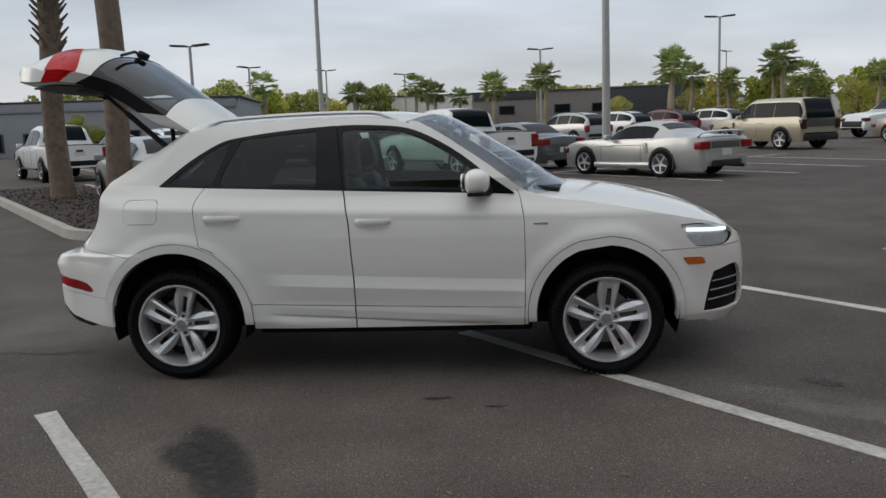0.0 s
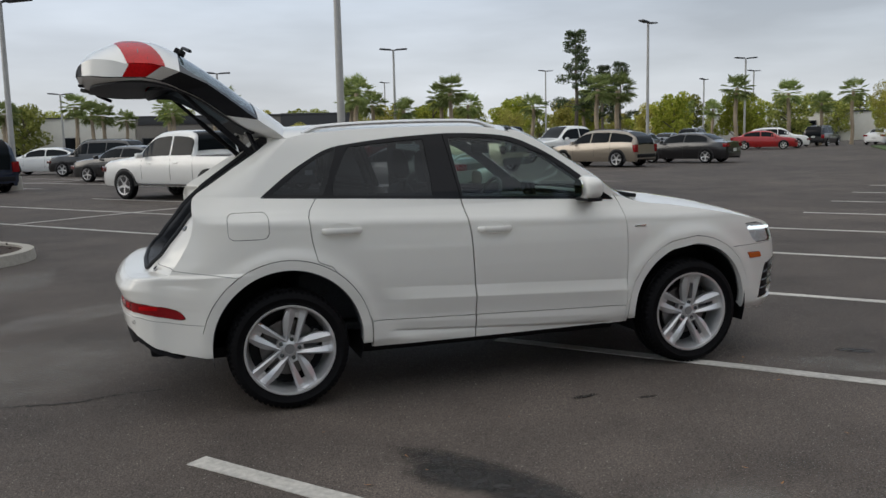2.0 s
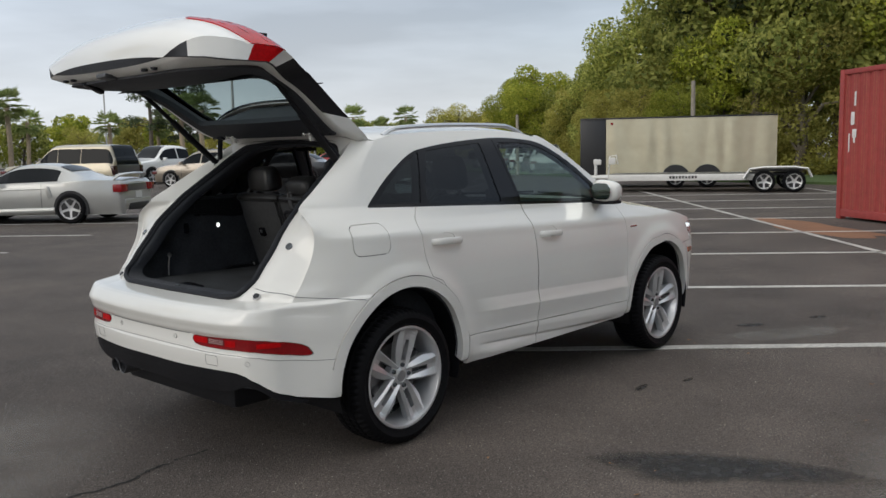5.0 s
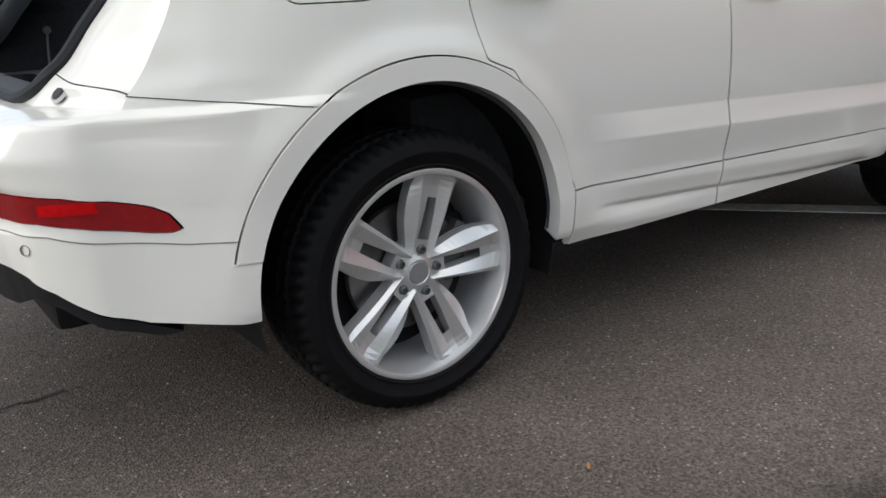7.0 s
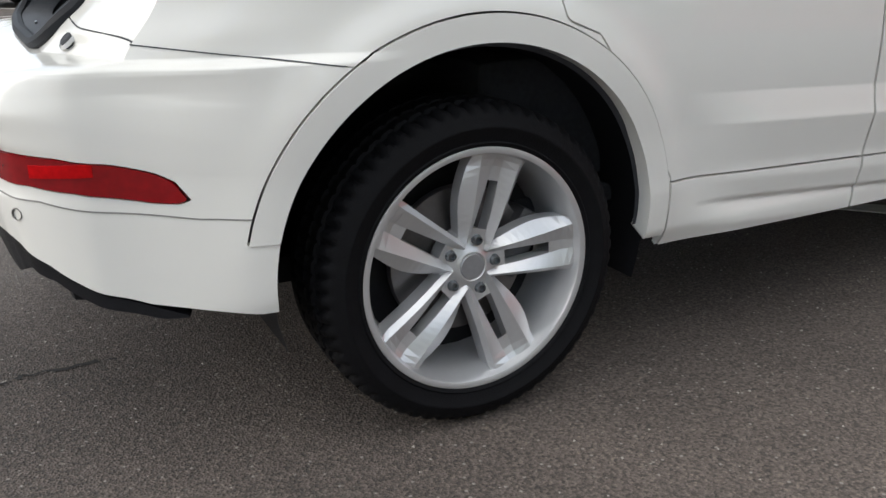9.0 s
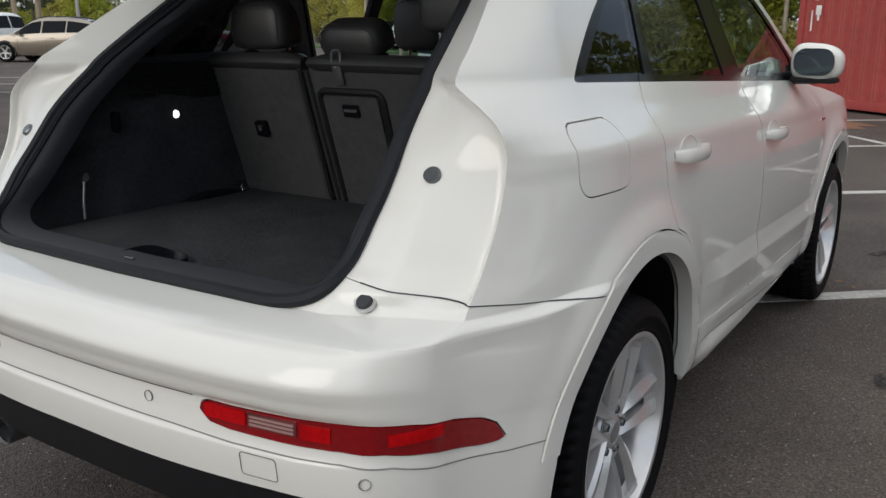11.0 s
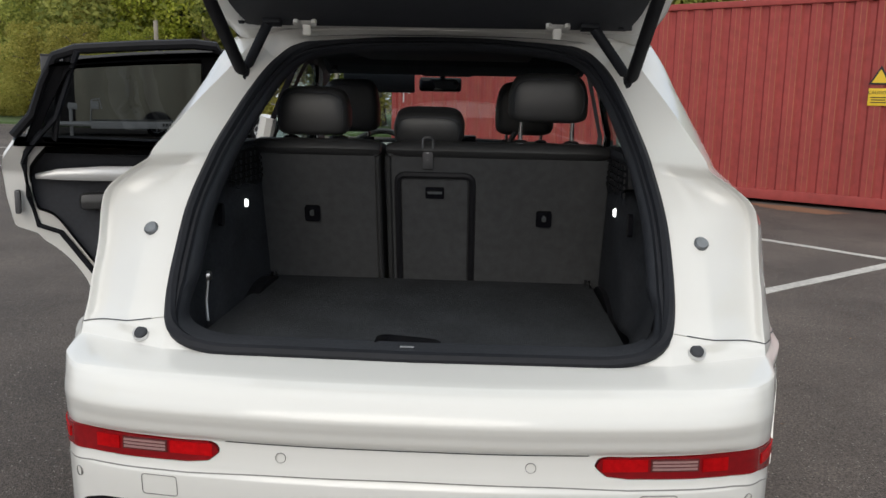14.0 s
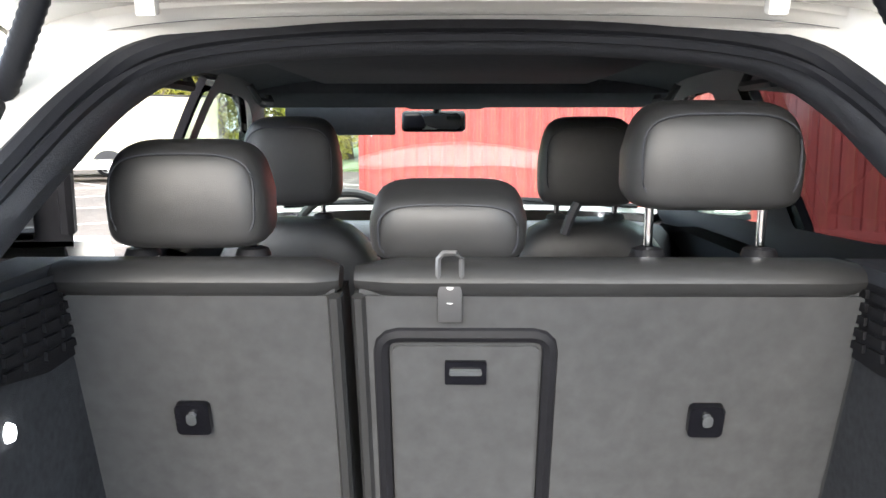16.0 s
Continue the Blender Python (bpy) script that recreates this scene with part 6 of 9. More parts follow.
bench_l = bench(0.166, 0.572, "rear_seat_narrow")
bench_r = bench(-0.532, 0.158, "rear_seat_wide")
hatch = new("ski_hatch")
hatch.parent = suv
hatch["label"] = "load-through hatch with black frame"
PLANE = Matrix.Translation((seat_frame(0.95), 0, 0.95)) @ Matrix.Rotation(math.atan(0.33), 4, 'Y').inverted()


def on_back(bm, y0, z0, y1, z1, r, d0, d1):
    """A rounded plate lying on the seat back, z measured as height."""
    k = 1 / math.cos(math.atan(0.33))
    prism(bm, rrect(y0, (z0 - 0.95) * k, y1, (z1 - 0.95) * k, r), -d1, -d0, 'yz')


def place_back(bm):
    bmesh.ops.transform(bm, matrix=PLANE, verts=bm.verts)


HC = 0.006
bm = bmesh.new()
for pts in ([(-0.113 + HC, 0.70), (-0.113 + HC, 1.105), (-0.110 + HC, 1.118), (-0.102 + HC, 1.126), (-0.090 + HC, 1.129), (0.090 + HC, 1.129), (0.102 + HC, 1.126), (0.110 + HC, 1.118), (0.113 + HC, 1.105), (0.113 + HC, 0.70)],):  # one bent bar
    k = 1 / math.cos(math.atan(0.33))
    tube(bm, [(0.004, y, (z - 0.95) * k) for y, z in pts], 0.0125, 8, side=(1, 0, 0))
place_back(bm)
part("hatch_frame", bm, "black_plastic", hatch, "black plastic hatch frame")
bm = bmesh.new()
on_back(bm, -0.098 + HC, 0.72, 0.098 + HC, 1.116, 0.01, 0.003, 0.008)
place_back(bm)
part("hatch_panel", bm, "seat_felt", hatch, "dark grey felt panel")
bm = bmesh.new()
on_back(bm, -0.028 + HC, 1.062, 0.028 + HC, 1.096, 0.003, 0.004, 0.014)
place_back(bm)
part("hatch_catch", bm, "black_gloss", hatch, "black catch")
bm = bmesh.new()
on_back(bm, -0.022 + HC, 1.078, 0.022 + HC, 1.086, 0.003, 0.014, 0.018)
place_back(bm)
part("catch_bar", bm, "lamp_housing", hatch)
for y in (0.385, -0.327):
    rl = new("seat_release")
    rl.parent = bench_l if y > 0 else bench_r
    bm = bmesh.new()
    on_back(bm, y - 0.024, 0.978, y + 0.024, 1.026, 0.008, 0.0, 0.012)
    place_back(bm)
    part("release_plate", bm, "black_gloss", rl, "black seat release")
    bm = bmesh.new()
    on_back(bm, y - 0.007, 0.998, y + 0.007, 1.016, 0.006, 0.012, 0.018)
    place_back(bm)
    part("release_knob", bm, "lamp_housing", rl)
bm = bmesh.new()
x0 = seat_frame(1.20) - 0.006
tube(bm, [(x0, 0.012, 1.205), (x0 - 0.002, 0.012, 1.236), (x0, 0.019, 1.243), (x0, 0.035, 1.243), (x0 - 0.002, 0.042, 1.236), (x0, 0.042, 1.205)], 0.0042, 6)
box(bm, (x0 + 0.006, 0.027, 1.178), (0.006, 0.032, 0.06), rotm(0, -18, 0), bevel=0.003)
for k_ in range(3):
    rod(bm, (x0 + 0.002 + 0.008 * k_, 0.027, 1.198 - 0.02 * k_), (x0 - 0.004 + 0.008 * k_, 0.027, 1.200 - 0.02 * k_), 0.005, seg=8)
part("belt_buckle", bm, "steel_dull", bench_r, "dull steel belt latch plate")


def headrest(name, c, w, h, d, post, parent, posts, tilt=-8):
    hr = new(name)
    hr.parent = parent
    hr["label"] = "black leather headrest on chrome posts"
    bm = bmesh.new()
    bmesh.ops.create_uvsphere(bm, u_segments=32, v_segments=20, radius=1.0)
    for v in bm.verts:
        x, y, z = v.co
        yy = math.copysign(abs(y) ** 0.40, y)
        zz = math.copysign(abs(z) ** (0.46 if z > 0 else 0.28), z)
        xx = math.copysign(abs(x) ** 0.62, x)
        narrow = 1 - 0.13 * max(zz, 0)
        v.co = (xx * d * (1 - 0.25 * max(zz, 0)), yy * w * narrow, zz * h)
    bmesh.ops.transform(bm, matrix=pose(*c, 0, tilt, 0), verts=bm.verts)
    part("cushion", bm, "leather_black", hr, "black leather cushion")
    bm = bmesh.new()
    pts = []
    for a in np.linspace(radians(-30), radians(210), 28):
        yy = math.copysign(abs(math.cos(a)) ** 0.55, math.cos(a)) * w * 0.86
        zz = math.copysign(abs(math.sin(a)) ** 0.55, math.sin(a)) * h * 0.84
        pts.append((-d * 0.86 * (1 - 0.2 * max(zz / h, 0)), yy, zz))
    tube(bm, pts, 0.0017, 5)
    bmesh.ops.transform(bm, matrix=pose(*c, 0, tilt, 0), verts=bm.verts)
    part("stitching", bm, "trim_dark", hr, "stitched seam")
    for y in posts:
        bm = bmesh.new()
        rod(bm, (c[0] + 0.01, c[1] + y, c[2] - h * 0.8), (c[0] + 0.015, c[1] + y, post), 0.0065, seg=12)
        part("post", bm, "chrome", hr, "chrome post")
        bm = bmesh.new()
        lathe(bm, [(0.010, 0.014), (0.022, 0.010), (0.026, 0.0)], 'Z', 16, (c[0] + 0.015, c[1] + y, post - 0.004))
        part("post_sleeve", bm, "black_plastic", hr)


headrest("headrest", (0.115, 0.383, 1.314), 0.112, 0.072, 0.062, 1.228, bench_l, (-0.078, 0.078))
headrest("headrest", (0.115, 0.030, 1.280), 0.108, 0.048, 0.060, 1.228, bench_r, (-0.075, 0.075), -22)
headrest("headrest", (0.115, -0.327, 1.366), 0.120, 0.072, 0.062, 1.228, bench_r, (-0.078, 0.078))
for yc, nm in ((0.405, "driver_seat"), (-0.300, "passenger_seat")):
    st = new(nm)
    st.parent = suv
    st["label"] = "black leather front seat"
    bm = bmesh.new()
    bmesh.ops.create_uvsphere(bm, u_segments=28, v_segments=18, radius=1.0)
    for v in bm.verts:
        x, y, z = v.co
        zz = math.copysign(abs(z) ** 0.5, z)
        v.co = (math.copysign(abs(x) ** 0.6, x) * 0.085, math.copysign(abs(y) ** 0.5, y) * 0.235 * (1 - 0.22 * max(zz, 0) ** 2), zz * 0.34)
    bmesh.ops.transform(bm, matrix=pose(1.08, yc, 0.855, 0, -14, 0), verts=bm.verts)
    part("backrest", bm, "leather_black", st, "black leather backrest")
    bm = bmesh.new()
    box(bm, (1.40, yc, 0.56), (0.52, 0.48, 0.2), bevel=0.07, seg=3)
    part("cushion", bm, "leather_black", st)
    headrest("headrest", (1.0, yc + 0.005, 1.325), 0.118, 0.105, 0.06, 1.19, st, (-0.07, 0.07))
dash = new("dashboard")
dash.parent = suv
dash["label"] = "black dashboard"
bm = bmesh.new()
box(bm, (2.03, 0, 0.93), (0.46, 1.44, 0.28), rotm(0, 4, 0), bevel=0.08, seg=3)
box(bm, (1.75, YC, 0.62), (0.8, 0.22, 0.3), bevel=0.05)
part("dash_body", bm, "trim_dark", dash, "black soft dashboard")
bm = bmesh.new()
box(bm, (1.85, YC - 0.01, 1.125), (0.02, 0.20, 0.11), rotm(0, -10, 0), bevel=0.008)
part("screen", bm, "black_gloss", dash, "dark pop-up screen")
sw = new("steering_wheel")
sw.parent = suv
bm = bmesh.new()
pts = [(0, 0.178 * math.cos(a), 0.178 * math.sin(a)) for a in np.linspace(0, math.tau, 40, endpoint=False)]
tube(bm, pts, 0.015, 8, closed=True)
box(bm, (0.02, 0, -0.02), (0.05, 0.30, 0.05), bevel=0.015)
box(bm, (0.02, 0, -0.06), (0.05, 0.12, 0.12), bevel=0.03)
bmesh.ops.transform(bm, matrix=pose(1.68, 0.37, 1.03, 0, 22, 0), verts=bm.verts)
part("wheel_rim", bm, "leather_black", sw, "black leather steering wheel")
mi = new("interior_mirror")
mi.parent = suv
bm = bmesh.new()
box(bm, (1.75, 0.09, 1.426), (0.03, 0.208, 0.068), rotm(0, 6, -4), bevel=0.018, seg=3)
rod(bm, (1.755, 0.088, 1.44), (1.70, 0.06, 1.50), 0.012)
part("mirror_body", bm, "black_gloss", mi, "black mirror housing")
bm = bmesh.new()
prism(bm, rrect(-0.094, -0.026, 0.094, 0.026, 0.02), -0.002, 0.002, 'yz')
bmesh.ops.transform(bm, matrix=pose(1.733, 0.091, 1.426, 0, 3, -12), verts=bm.verts)
part("mirror_pane", bm, "mirror_glass", mi, "interior mirror glass", smooth=False)
bm = bmesh.new()
box(bm, (1.56, YC + 0.03, 1.505), (0.24, 0.25, 0.045), rotm(0, 12, 0), bevel=0.02)
box(bm, (1.47, YC, 1.506), (0.20, 1.20, 0.055), rotm(0, 10, 0), bevel=0.02)
part("roof_console", bm, "headliner", suv, "dark overhead console")
bm = bmesh.new()
box(bm, (1.62, 0.375, 1.437), (0.016, 0.34, 0.110), rotm(0, -8, 0), bevel=0.007)
part("sun_visor", bm, "headliner", suv, "dark sun visor folded down")
bm = bmesh.new()
box(bm, (1.56, -0.26, 1.495), (0.15, 0.38, 0.016), rotm(0, 14, 0), bevel=0.006)
part("sun_visor", bm, "headliner", suv, "dark sun visor folded up")
bm = bmesh.new()
box(bm, (1.484, -0.22, 1.503), (0.006, 0.12, 0.014), rotm(0, 14, 0))
part("visor_label", bm, "white_jamb", suv, "pale visor label")
for sgn in (-1, 1):
    for x in (0.55, 1.30):
        bm = bmesh.new()
        z = float(curve_at(ROOF, x)) - 0.055
        w = float(side_w(x, z)) - 0.10
        tube(bm, [(x - 0.09, sgn * (w + 0.02), z + 0.01), (x - 0.08, sgn * w, z - 0.03), (x + 0.08, sgn * w, z - 0.03), (x + 0.09, sgn * (w + 0.02), z + 0.01)], 0.010, 6)
        part("grab_handle", bm, "trim_dark", suv, "grab handle")
bm = bmesh.new()
tube(bm, [(0.86, -0.225, 1.165), (0.865, -0.238, 1.20), (0.87, -0.255, 1.235)], 0.011, 6)
part("belt_tongue", bm, "trim_dark", suv, "dark metal belt tongue")

# ---- car park: lines, stains, kerbs ----
def slab(bm, pts, z0, z1):
    prism(bm, pts, z0, z1, 'xy')


def line_mark(n0, s0, n1, s1, w=0.10):
    a, b = Vector(stall(n0, s0)), Vector(stall(n1, s1))
    d = (b - a).normalized()
    o = Vector((-d.y, d.x, 0)) * w / 2
    k = max(2, int((b - a).length / 0.35))
    bm = bmesh.new()
    L_, R_ = [], []
    for i in range(k + 1):
        p = a.lerp(b, i / k)
        j1, j2 = random.uniform(-0.006, 0.006), random.uniform(-0.006, 0.006)
        L_.append(p + o * (1 + j1 / w * 2))
        R_.append(p - o * (1 + j2 / w * 2))
    slab(bm, [(p.x, p.y) for p in L_] + [(p.x, p.y) for p in R_[::-1]], 0.0015, 0.0055)
    ob = part("bay_line", bm, "line_paint", None, smooth=False)
    tagged(ob, "worn white painted bay line on asphalt", "road marking", kind="structure")
    return ob


for i in range(9):
    line_mark(-1.36 + 2.79 * i + (0.04 if i == 1 else 0), 0.86 if i else 0.83, -1.36 + 2.79 * i + (0.28 if i == 1 else 0.05), 6.3 if i < 3 else 5.9 if i < 1 else 10.9 if i > 2 else 5.9, 0.11)
line_mark(-1.4, 6.45, 6.5, 6.2)
line_mark(6.5, 6.2, 24.0, 5.6)
line_mark(9.79 - 2.79, 10.95, 24.0, 10.95)
for i in range(7):
    line_mark(5.3 + 2.74 * i, -6.5, 5.3 + 2.74 * i, -17.6)
line_mark(5.3, -12.2, 24.0, -12.2)
for i in range(8):
    line_mark(5.3 + 2.74 * i, -24.5, 5.3 + 2.74 * i, -34.6)
line_mark(5.3, -29.5, 26.0, -29.5)
for i in range(3):
    line_mark(-5.0 + 2.74 * i, -24.5, -5.0 + 2.74 * i, -29.6)


def blot(name, cx, cy, rx, ry, rot, seed, mat, label, cat="stain", lift=0.003):
    rnd = random.Random(seed)
    bm = bmesh.new()
    n = 40
    ph = [rnd.uniform(0, 6.28) for _ in range(5)]
    pts = []
    for k in range(n):
        a = k * math.tau / n
        r = 1 + 0.16 * math.sin(2 * a + ph[0]) + 0.12 * math.sin(3 * a + ph[1]) + 0.08 * math.sin(5 * a + ph[2]) + 0.06 * math.sin(9 * a + ph[3])
        x, y = rx * r * math.cos(a), ry * r * math.sin(a)
        pts.append((x, y))
    vs = [bm.verts.new((x, y, 0)) for x, y in pts]
    c = bm.verts.new((0, 0, 0))
    for k in range(n):
        bm.faces.new((c, vs[k], vs[(k + 1) % n]))
    ob = part(name, bm, mat, None, smooth=False)
    ob.matrix_basis = pose(cx, cy, lift, 0, 0, rot)
    return tagged(ob, label, cat, kind="structure")


def soft_stain(name, col, lo, hi, scale=14):
    """See-through film with a ragged edge that thins out."""
    m, nt, b, L = nodes_of(name)
    b.inputs["Base Color"].default_value = (*col, 1)
    b.inputs["Roughness"].default_value = 0.65
    co = nt.nodes.new("ShaderNodeTexCoord")
    n = nt.nodes.new("ShaderNodeTexNoise")
    n.inputs["Scale"].default_value, n.inputs["Detail"].default_value = scale, 6
    r = nt.nodes.new("ShaderNodeMapRange")
    r.inputs["From Min"].default_value, r.inputs["From Max"].default_value = 0.3, 0.62
    r.inputs["To Min"].default_value, r.inputs["To Max"].default_value = lo, hi
    L(co.outputs["Object"], n.inputs["Vector"])
    L(n.outputs["Fac"], r.inputs["Value"])
    off = nt.nodes.new("ShaderNodeVectorMath")
    off.operation = 'MULTIPLY_ADD'
    off.inputs[1].default_value, off.inputs[2].default_value = (2, 2, 0), (-1, -1, 0)
    ln = nt.nodes.new("ShaderNodeVectorMath")
    ln.operation = 'LENGTH'
    fade = nt.nodes.new("ShaderNodeMapRange")
    fade.interpolation_type = 'SMOOTHSTEP'
    fade.inputs["From Min"].default_value, fade.inputs["From Max"].default_value = 0.45, 0.92
    fade.inputs["To Min"].default_value, fade.inputs["To Max"].default_value = 1, 0
    mu = nt.nodes.new("ShaderNodeMath")
    mu.operation = 'MULTIPLY'
    L(co.outputs["Generated"], off.inputs[0])
    L(off.outputs["Vector"], ln.inputs[0])
    L(ln.outputs["Value"], fade.inputs["Value"])
    L(fade.outputs["Result"], mu.inputs[0])
    L(r.outputs["Result"], mu.inputs[1])
    L(mu.outputs["Value"], b.inputs["Alpha"])


soft_stain("oil_film", (0.020, 0.019, 0.019), 0.35, 0.9)
soft_stain("dust_film", (0.26, 0.245, 0.225), 0.0, 0.34, 3.5)
# thin film and two broad patches that darken the asphalt along the bays
soft_stain("dark_film", (0.032, 0.029, 0.027), 0.04, 0.18, 2.2)
blot("worn_patch", 1.6, -2.95, 3.2, 0.95, 6, 25, "dark_film", "darker patch of asphalt along the bays", "stain", 0.0022)
blot("worn_patch", 5.2, -1.9, 1.9, 0.8, -20, 26, "dark_film", "darker patch of asphalt along the bays", "stain", 0.0024)
# pale film behind the tail that lifts the asphalt's tone there
blot("dust_patch", -1.5, 0.7, 1.2, 0.8, 70, 27, "dust_film", "pale dusty patch worn into the asphalt", "dust", 0.0026)
blot("dust_patch", -1.35, 2.6, 1.1, 0.5, 35, 21, "dust_film", "pale dusty patch worn into the asphalt", "dust")
blot("dust_patch", -2.6, 4.4, 1.6, 0.7, 60, 22, "dust_film", "pale dusty patch worn into the asphalt", "dust")
blot("dust_patch", 3.6, -1.35, 0.8, 0.22, -30, 23, "dust_film", "pale dusty patch worn into the asphalt", "dust")
blot("dust_patch", 1.2, -2.9, 0.9, 0.3, 15, 24, "dust_film", "pale dusty patch worn into the asphalt", "dust")
blot("oil_stain", 0.66, -2.22, 0.60, 0.22, -62, 3, "oil_film", "dark oil stain soaked into the asphalt")
blot("oil_stain", 0.55, -2.14, 0.32, 0.18, -40, 4, "oil_film", "dark oil stain soaked into the asphalt", lift=0.0036)
blot("oil_stain", 3.80, -1.05, 0.16, 0.07, -30, 5, "oil_film", "small dark oil stain on the asphalt")
blot("oil_stain", 4.45, -1.35, 0.12, 0.05, -20, 6, "oil_film", "small dark oil stain on the asphalt")
blot("oil_stain", 1.62, -1.28, 0.10, 0.035, 10, 7, "oil_film", "small dark oil stain on the asphalt")
blot("oil_stain", 1.95, -1.42, 0.07, 0.03, 0, 8, "oil_film", "small dark oil stain on the asphalt")
blot("oil_stain", 5.5, -2.4, 0.3, 0.12, -50, 12, "oil_film", "dark oil stain soaked into the asphalt")
blot("dirt_patch", 12.35, 1.45, 1.9, 0.55, 50, 9, "dirt_orange", "orange sandy dirt washed over the asphalt", "dirt")
blot("dirt_patch", 9.2, -4.3, 0.7, 0.25, 50, 10, "dirt_orange", "orange sandy dirt washed over the asphalt", "dirt")
# crack behind the rear wheel
bm = bmesh.new()
rc = random.Random(5)
pts = []
for i in range(46):
    u = i / 45
    pts.append(Vector((-0.66 - 1.05 * u + rc.uniform(-0.012, 0.012), -0.19 - 0.06 * u + 0.03 * math.sin(u * 9) + rc.uniform(-0.012, 0.012), 0)))
for i in range(45):
    if rc.random() < 0.16:
        continue
    a, b = pts[i], pts[i + 1]
    w = rc.uniform(0.003, 0.010)
    d = (b - a).normalized()
    o = Vector((-d.y, d.x, 0)) * w
    bm.faces.new([bm.verts.new((p.x, p.y, 0.003)) for p in (a + o, b + o * rc.uniform(0.5, 1.4), b - o, a - o)])
tagged(part("asphalt_crack", bm, "crack_dark", None, smooth=False), "thin dark crack in the asphalt", "crack", kind="structure")
# scattered leaves and grit
simple("leaf_dry", (0.30, 0.14, 0.05), 0.8, grain=0.3, scale=60)
simple("grit_pale", (0.30, 0.28, 0.25), 0.9, vary=0.3)
rl = random.Random(11)
for i in range(26):
    bm = bmesh.new()
    x, y = rl.uniform(-2.2, 3.0), rl.uniform(-3.6, -0.9)
    L0 = rl.uniform(0.010, 0.024)
    vs = [bm.verts.new((L0 * a, L0 * b, 0.004 + c * L0)) for a, b, c in ((-1, 0, 0.05), (-0.3, 0.28, 0.2), (0.5, 0.22, 0.15), (1.1, 0, 0.3), (0.4, -0.25, 0.1), (-0.4, -0.26, 0.0))]
    bm.faces.new(vs)
    bmesh.ops.transform(bm, matrix=pose(x, y, 0, 0, 0, rl.uniform(0, 360)), verts=bm.verts)
    tagged(part("dry_leaf", bm, "leaf_dry", None, smooth=False), "small dry brown leaf on the asphalt", "leaf", group="leaves on the asphalt")
V, F = [], []
for i in range(2600):
    x, y = rl.uniform(-3, 4.5), rl.uniform(-4.2, 2.5)
    r = rl.uniform(0.0015, 0.0045)
    a = rl.uniform(0, 6.28)
    k = len(V)
    for q in range(3):
        V.append((x + r * math.cos(a + q * 2.1), y + r * math.sin(a + q * 2.1), 0.0))
    V.append((x, y, r * 0.9))
    F += [(k, k + 1, k + 3), (k + 1, k + 2, k + 3), (k + 2, k, k + 3)]
tagged(obj("loose_grit", mesh_from("loose_grit", V, F, smooth=False), "grit_pale"), "pale loose grit scattered on the asphalt", "grit", kind="stuff")


def island(n0, n1, s0, s1):
    def ring(ins, n=14):
        r = (n1 - n0) / 2 - ins
        c = (n0 + n1) / 2
        pts = [(c + r * math.cos(a), s1 - (n1 - n0) / 2 + (r) * math.sin(a)) for a in np.linspace(0, math.pi, n)]
        pts += [(c - r, s0), (c + r, s0)]
        return [stall(p, q)[:2] for p, q in pts]
    bm = bmesh.new()
    o, i = ring(0), ring(0.16)
    lo = [bm.verts.new((*p, 0)) for p in o]
    up = [bm.verts.new((p[0], p[1], 0.135)) for p in ring(0.025)]
    u2 = [bm.verts.new((p[0], p[1], 0.14)) for p in i]
    dn = [bm.verts.new((p[0], p[1], 0.0)) for p in i]
    k = len(o)
    for a, b in ((lo, up), (up, u2), (u2, dn)):
        for j in range(k):
            bm.faces.new((a[j], a[(j + 1) % k], b[(j + 1) % k], b[j]))
    kerb = part("kerb", bm, "concrete", None)
    tagged(kerb, "pale concrete kerb round a planted island", "kerb", kind="structure")
    bm = bmesh.new()
    rr = random.Random(3)
    for p, q in [(rr.uniform(n0 + 0.2, n1 - 0.2), rr.uniform(s0, s1 - 1.0)) for _ in range(1500)]:
        x, y, _ = stall(p, q)
        s = rr.uniform(0.02, 0.055)
        box(bm, (x, y, 0.10 + rr.uniform(0, 0.05)), (s, s * 0.4, s * 0.25), rotm(rr.uniform(-30, 30), rr.uniform(-30, 30), rr.uniform(0, 180)))
    slab(bm, ring(0.15), 0.02, 0.105)
    tagged(part("mulch_bed", bm, "mulch", None, smooth=False), "dark brown bark mulch filling the planted island", "mulch", kind="stuff")


island(0.25, 2.9, -19.0, -6.5)
island(-14.0, -11.4, -27.0, -14.5)

# ---- lamp posts ----
simple("post_paint", (0.42, 0.41, 0.39), 0.55, grain=0.12, scale=8)
simple("post_dark", (0.035, 0.035, 0.038), 0.5)


def lamp_post(x, y, h, r=0.10, rot=0.0):
    p = thing("lamp_post", "tall pale lamp post with flat dark twin heads", "lamp post", (x, y, 0), rot, "car park lamp posts")
    bm = bmesh.new()
    rod(bm, (0, 0, 0), (0, 0, h), r * 1.1, r * 0.75, 12)
    part("post", bm, "post_paint", p, "pale painted steel post")
    bm = bmesh.new()
    rod(bm, (0, 0, 0), (0, 0, 0.5), r * 2.4, r * 2.2, 16)
    part("footing", bm, "concrete", p, "concrete footing")
    for sg in (-1, 1):
        bm = bmesh.new()
        box(bm, (sg * 0.62, 0, h + 0.02), (0.85, 0.42, 0.10), rotm(0, -sg * 4, 0), bevel=0.03)
        rod(bm, (0, 0, h - 0.05), (sg * 0.3, 0, h), 0.04, seg=8)
        part("lamp_head", bm, "post_dark", p, "flat dark lamp head")


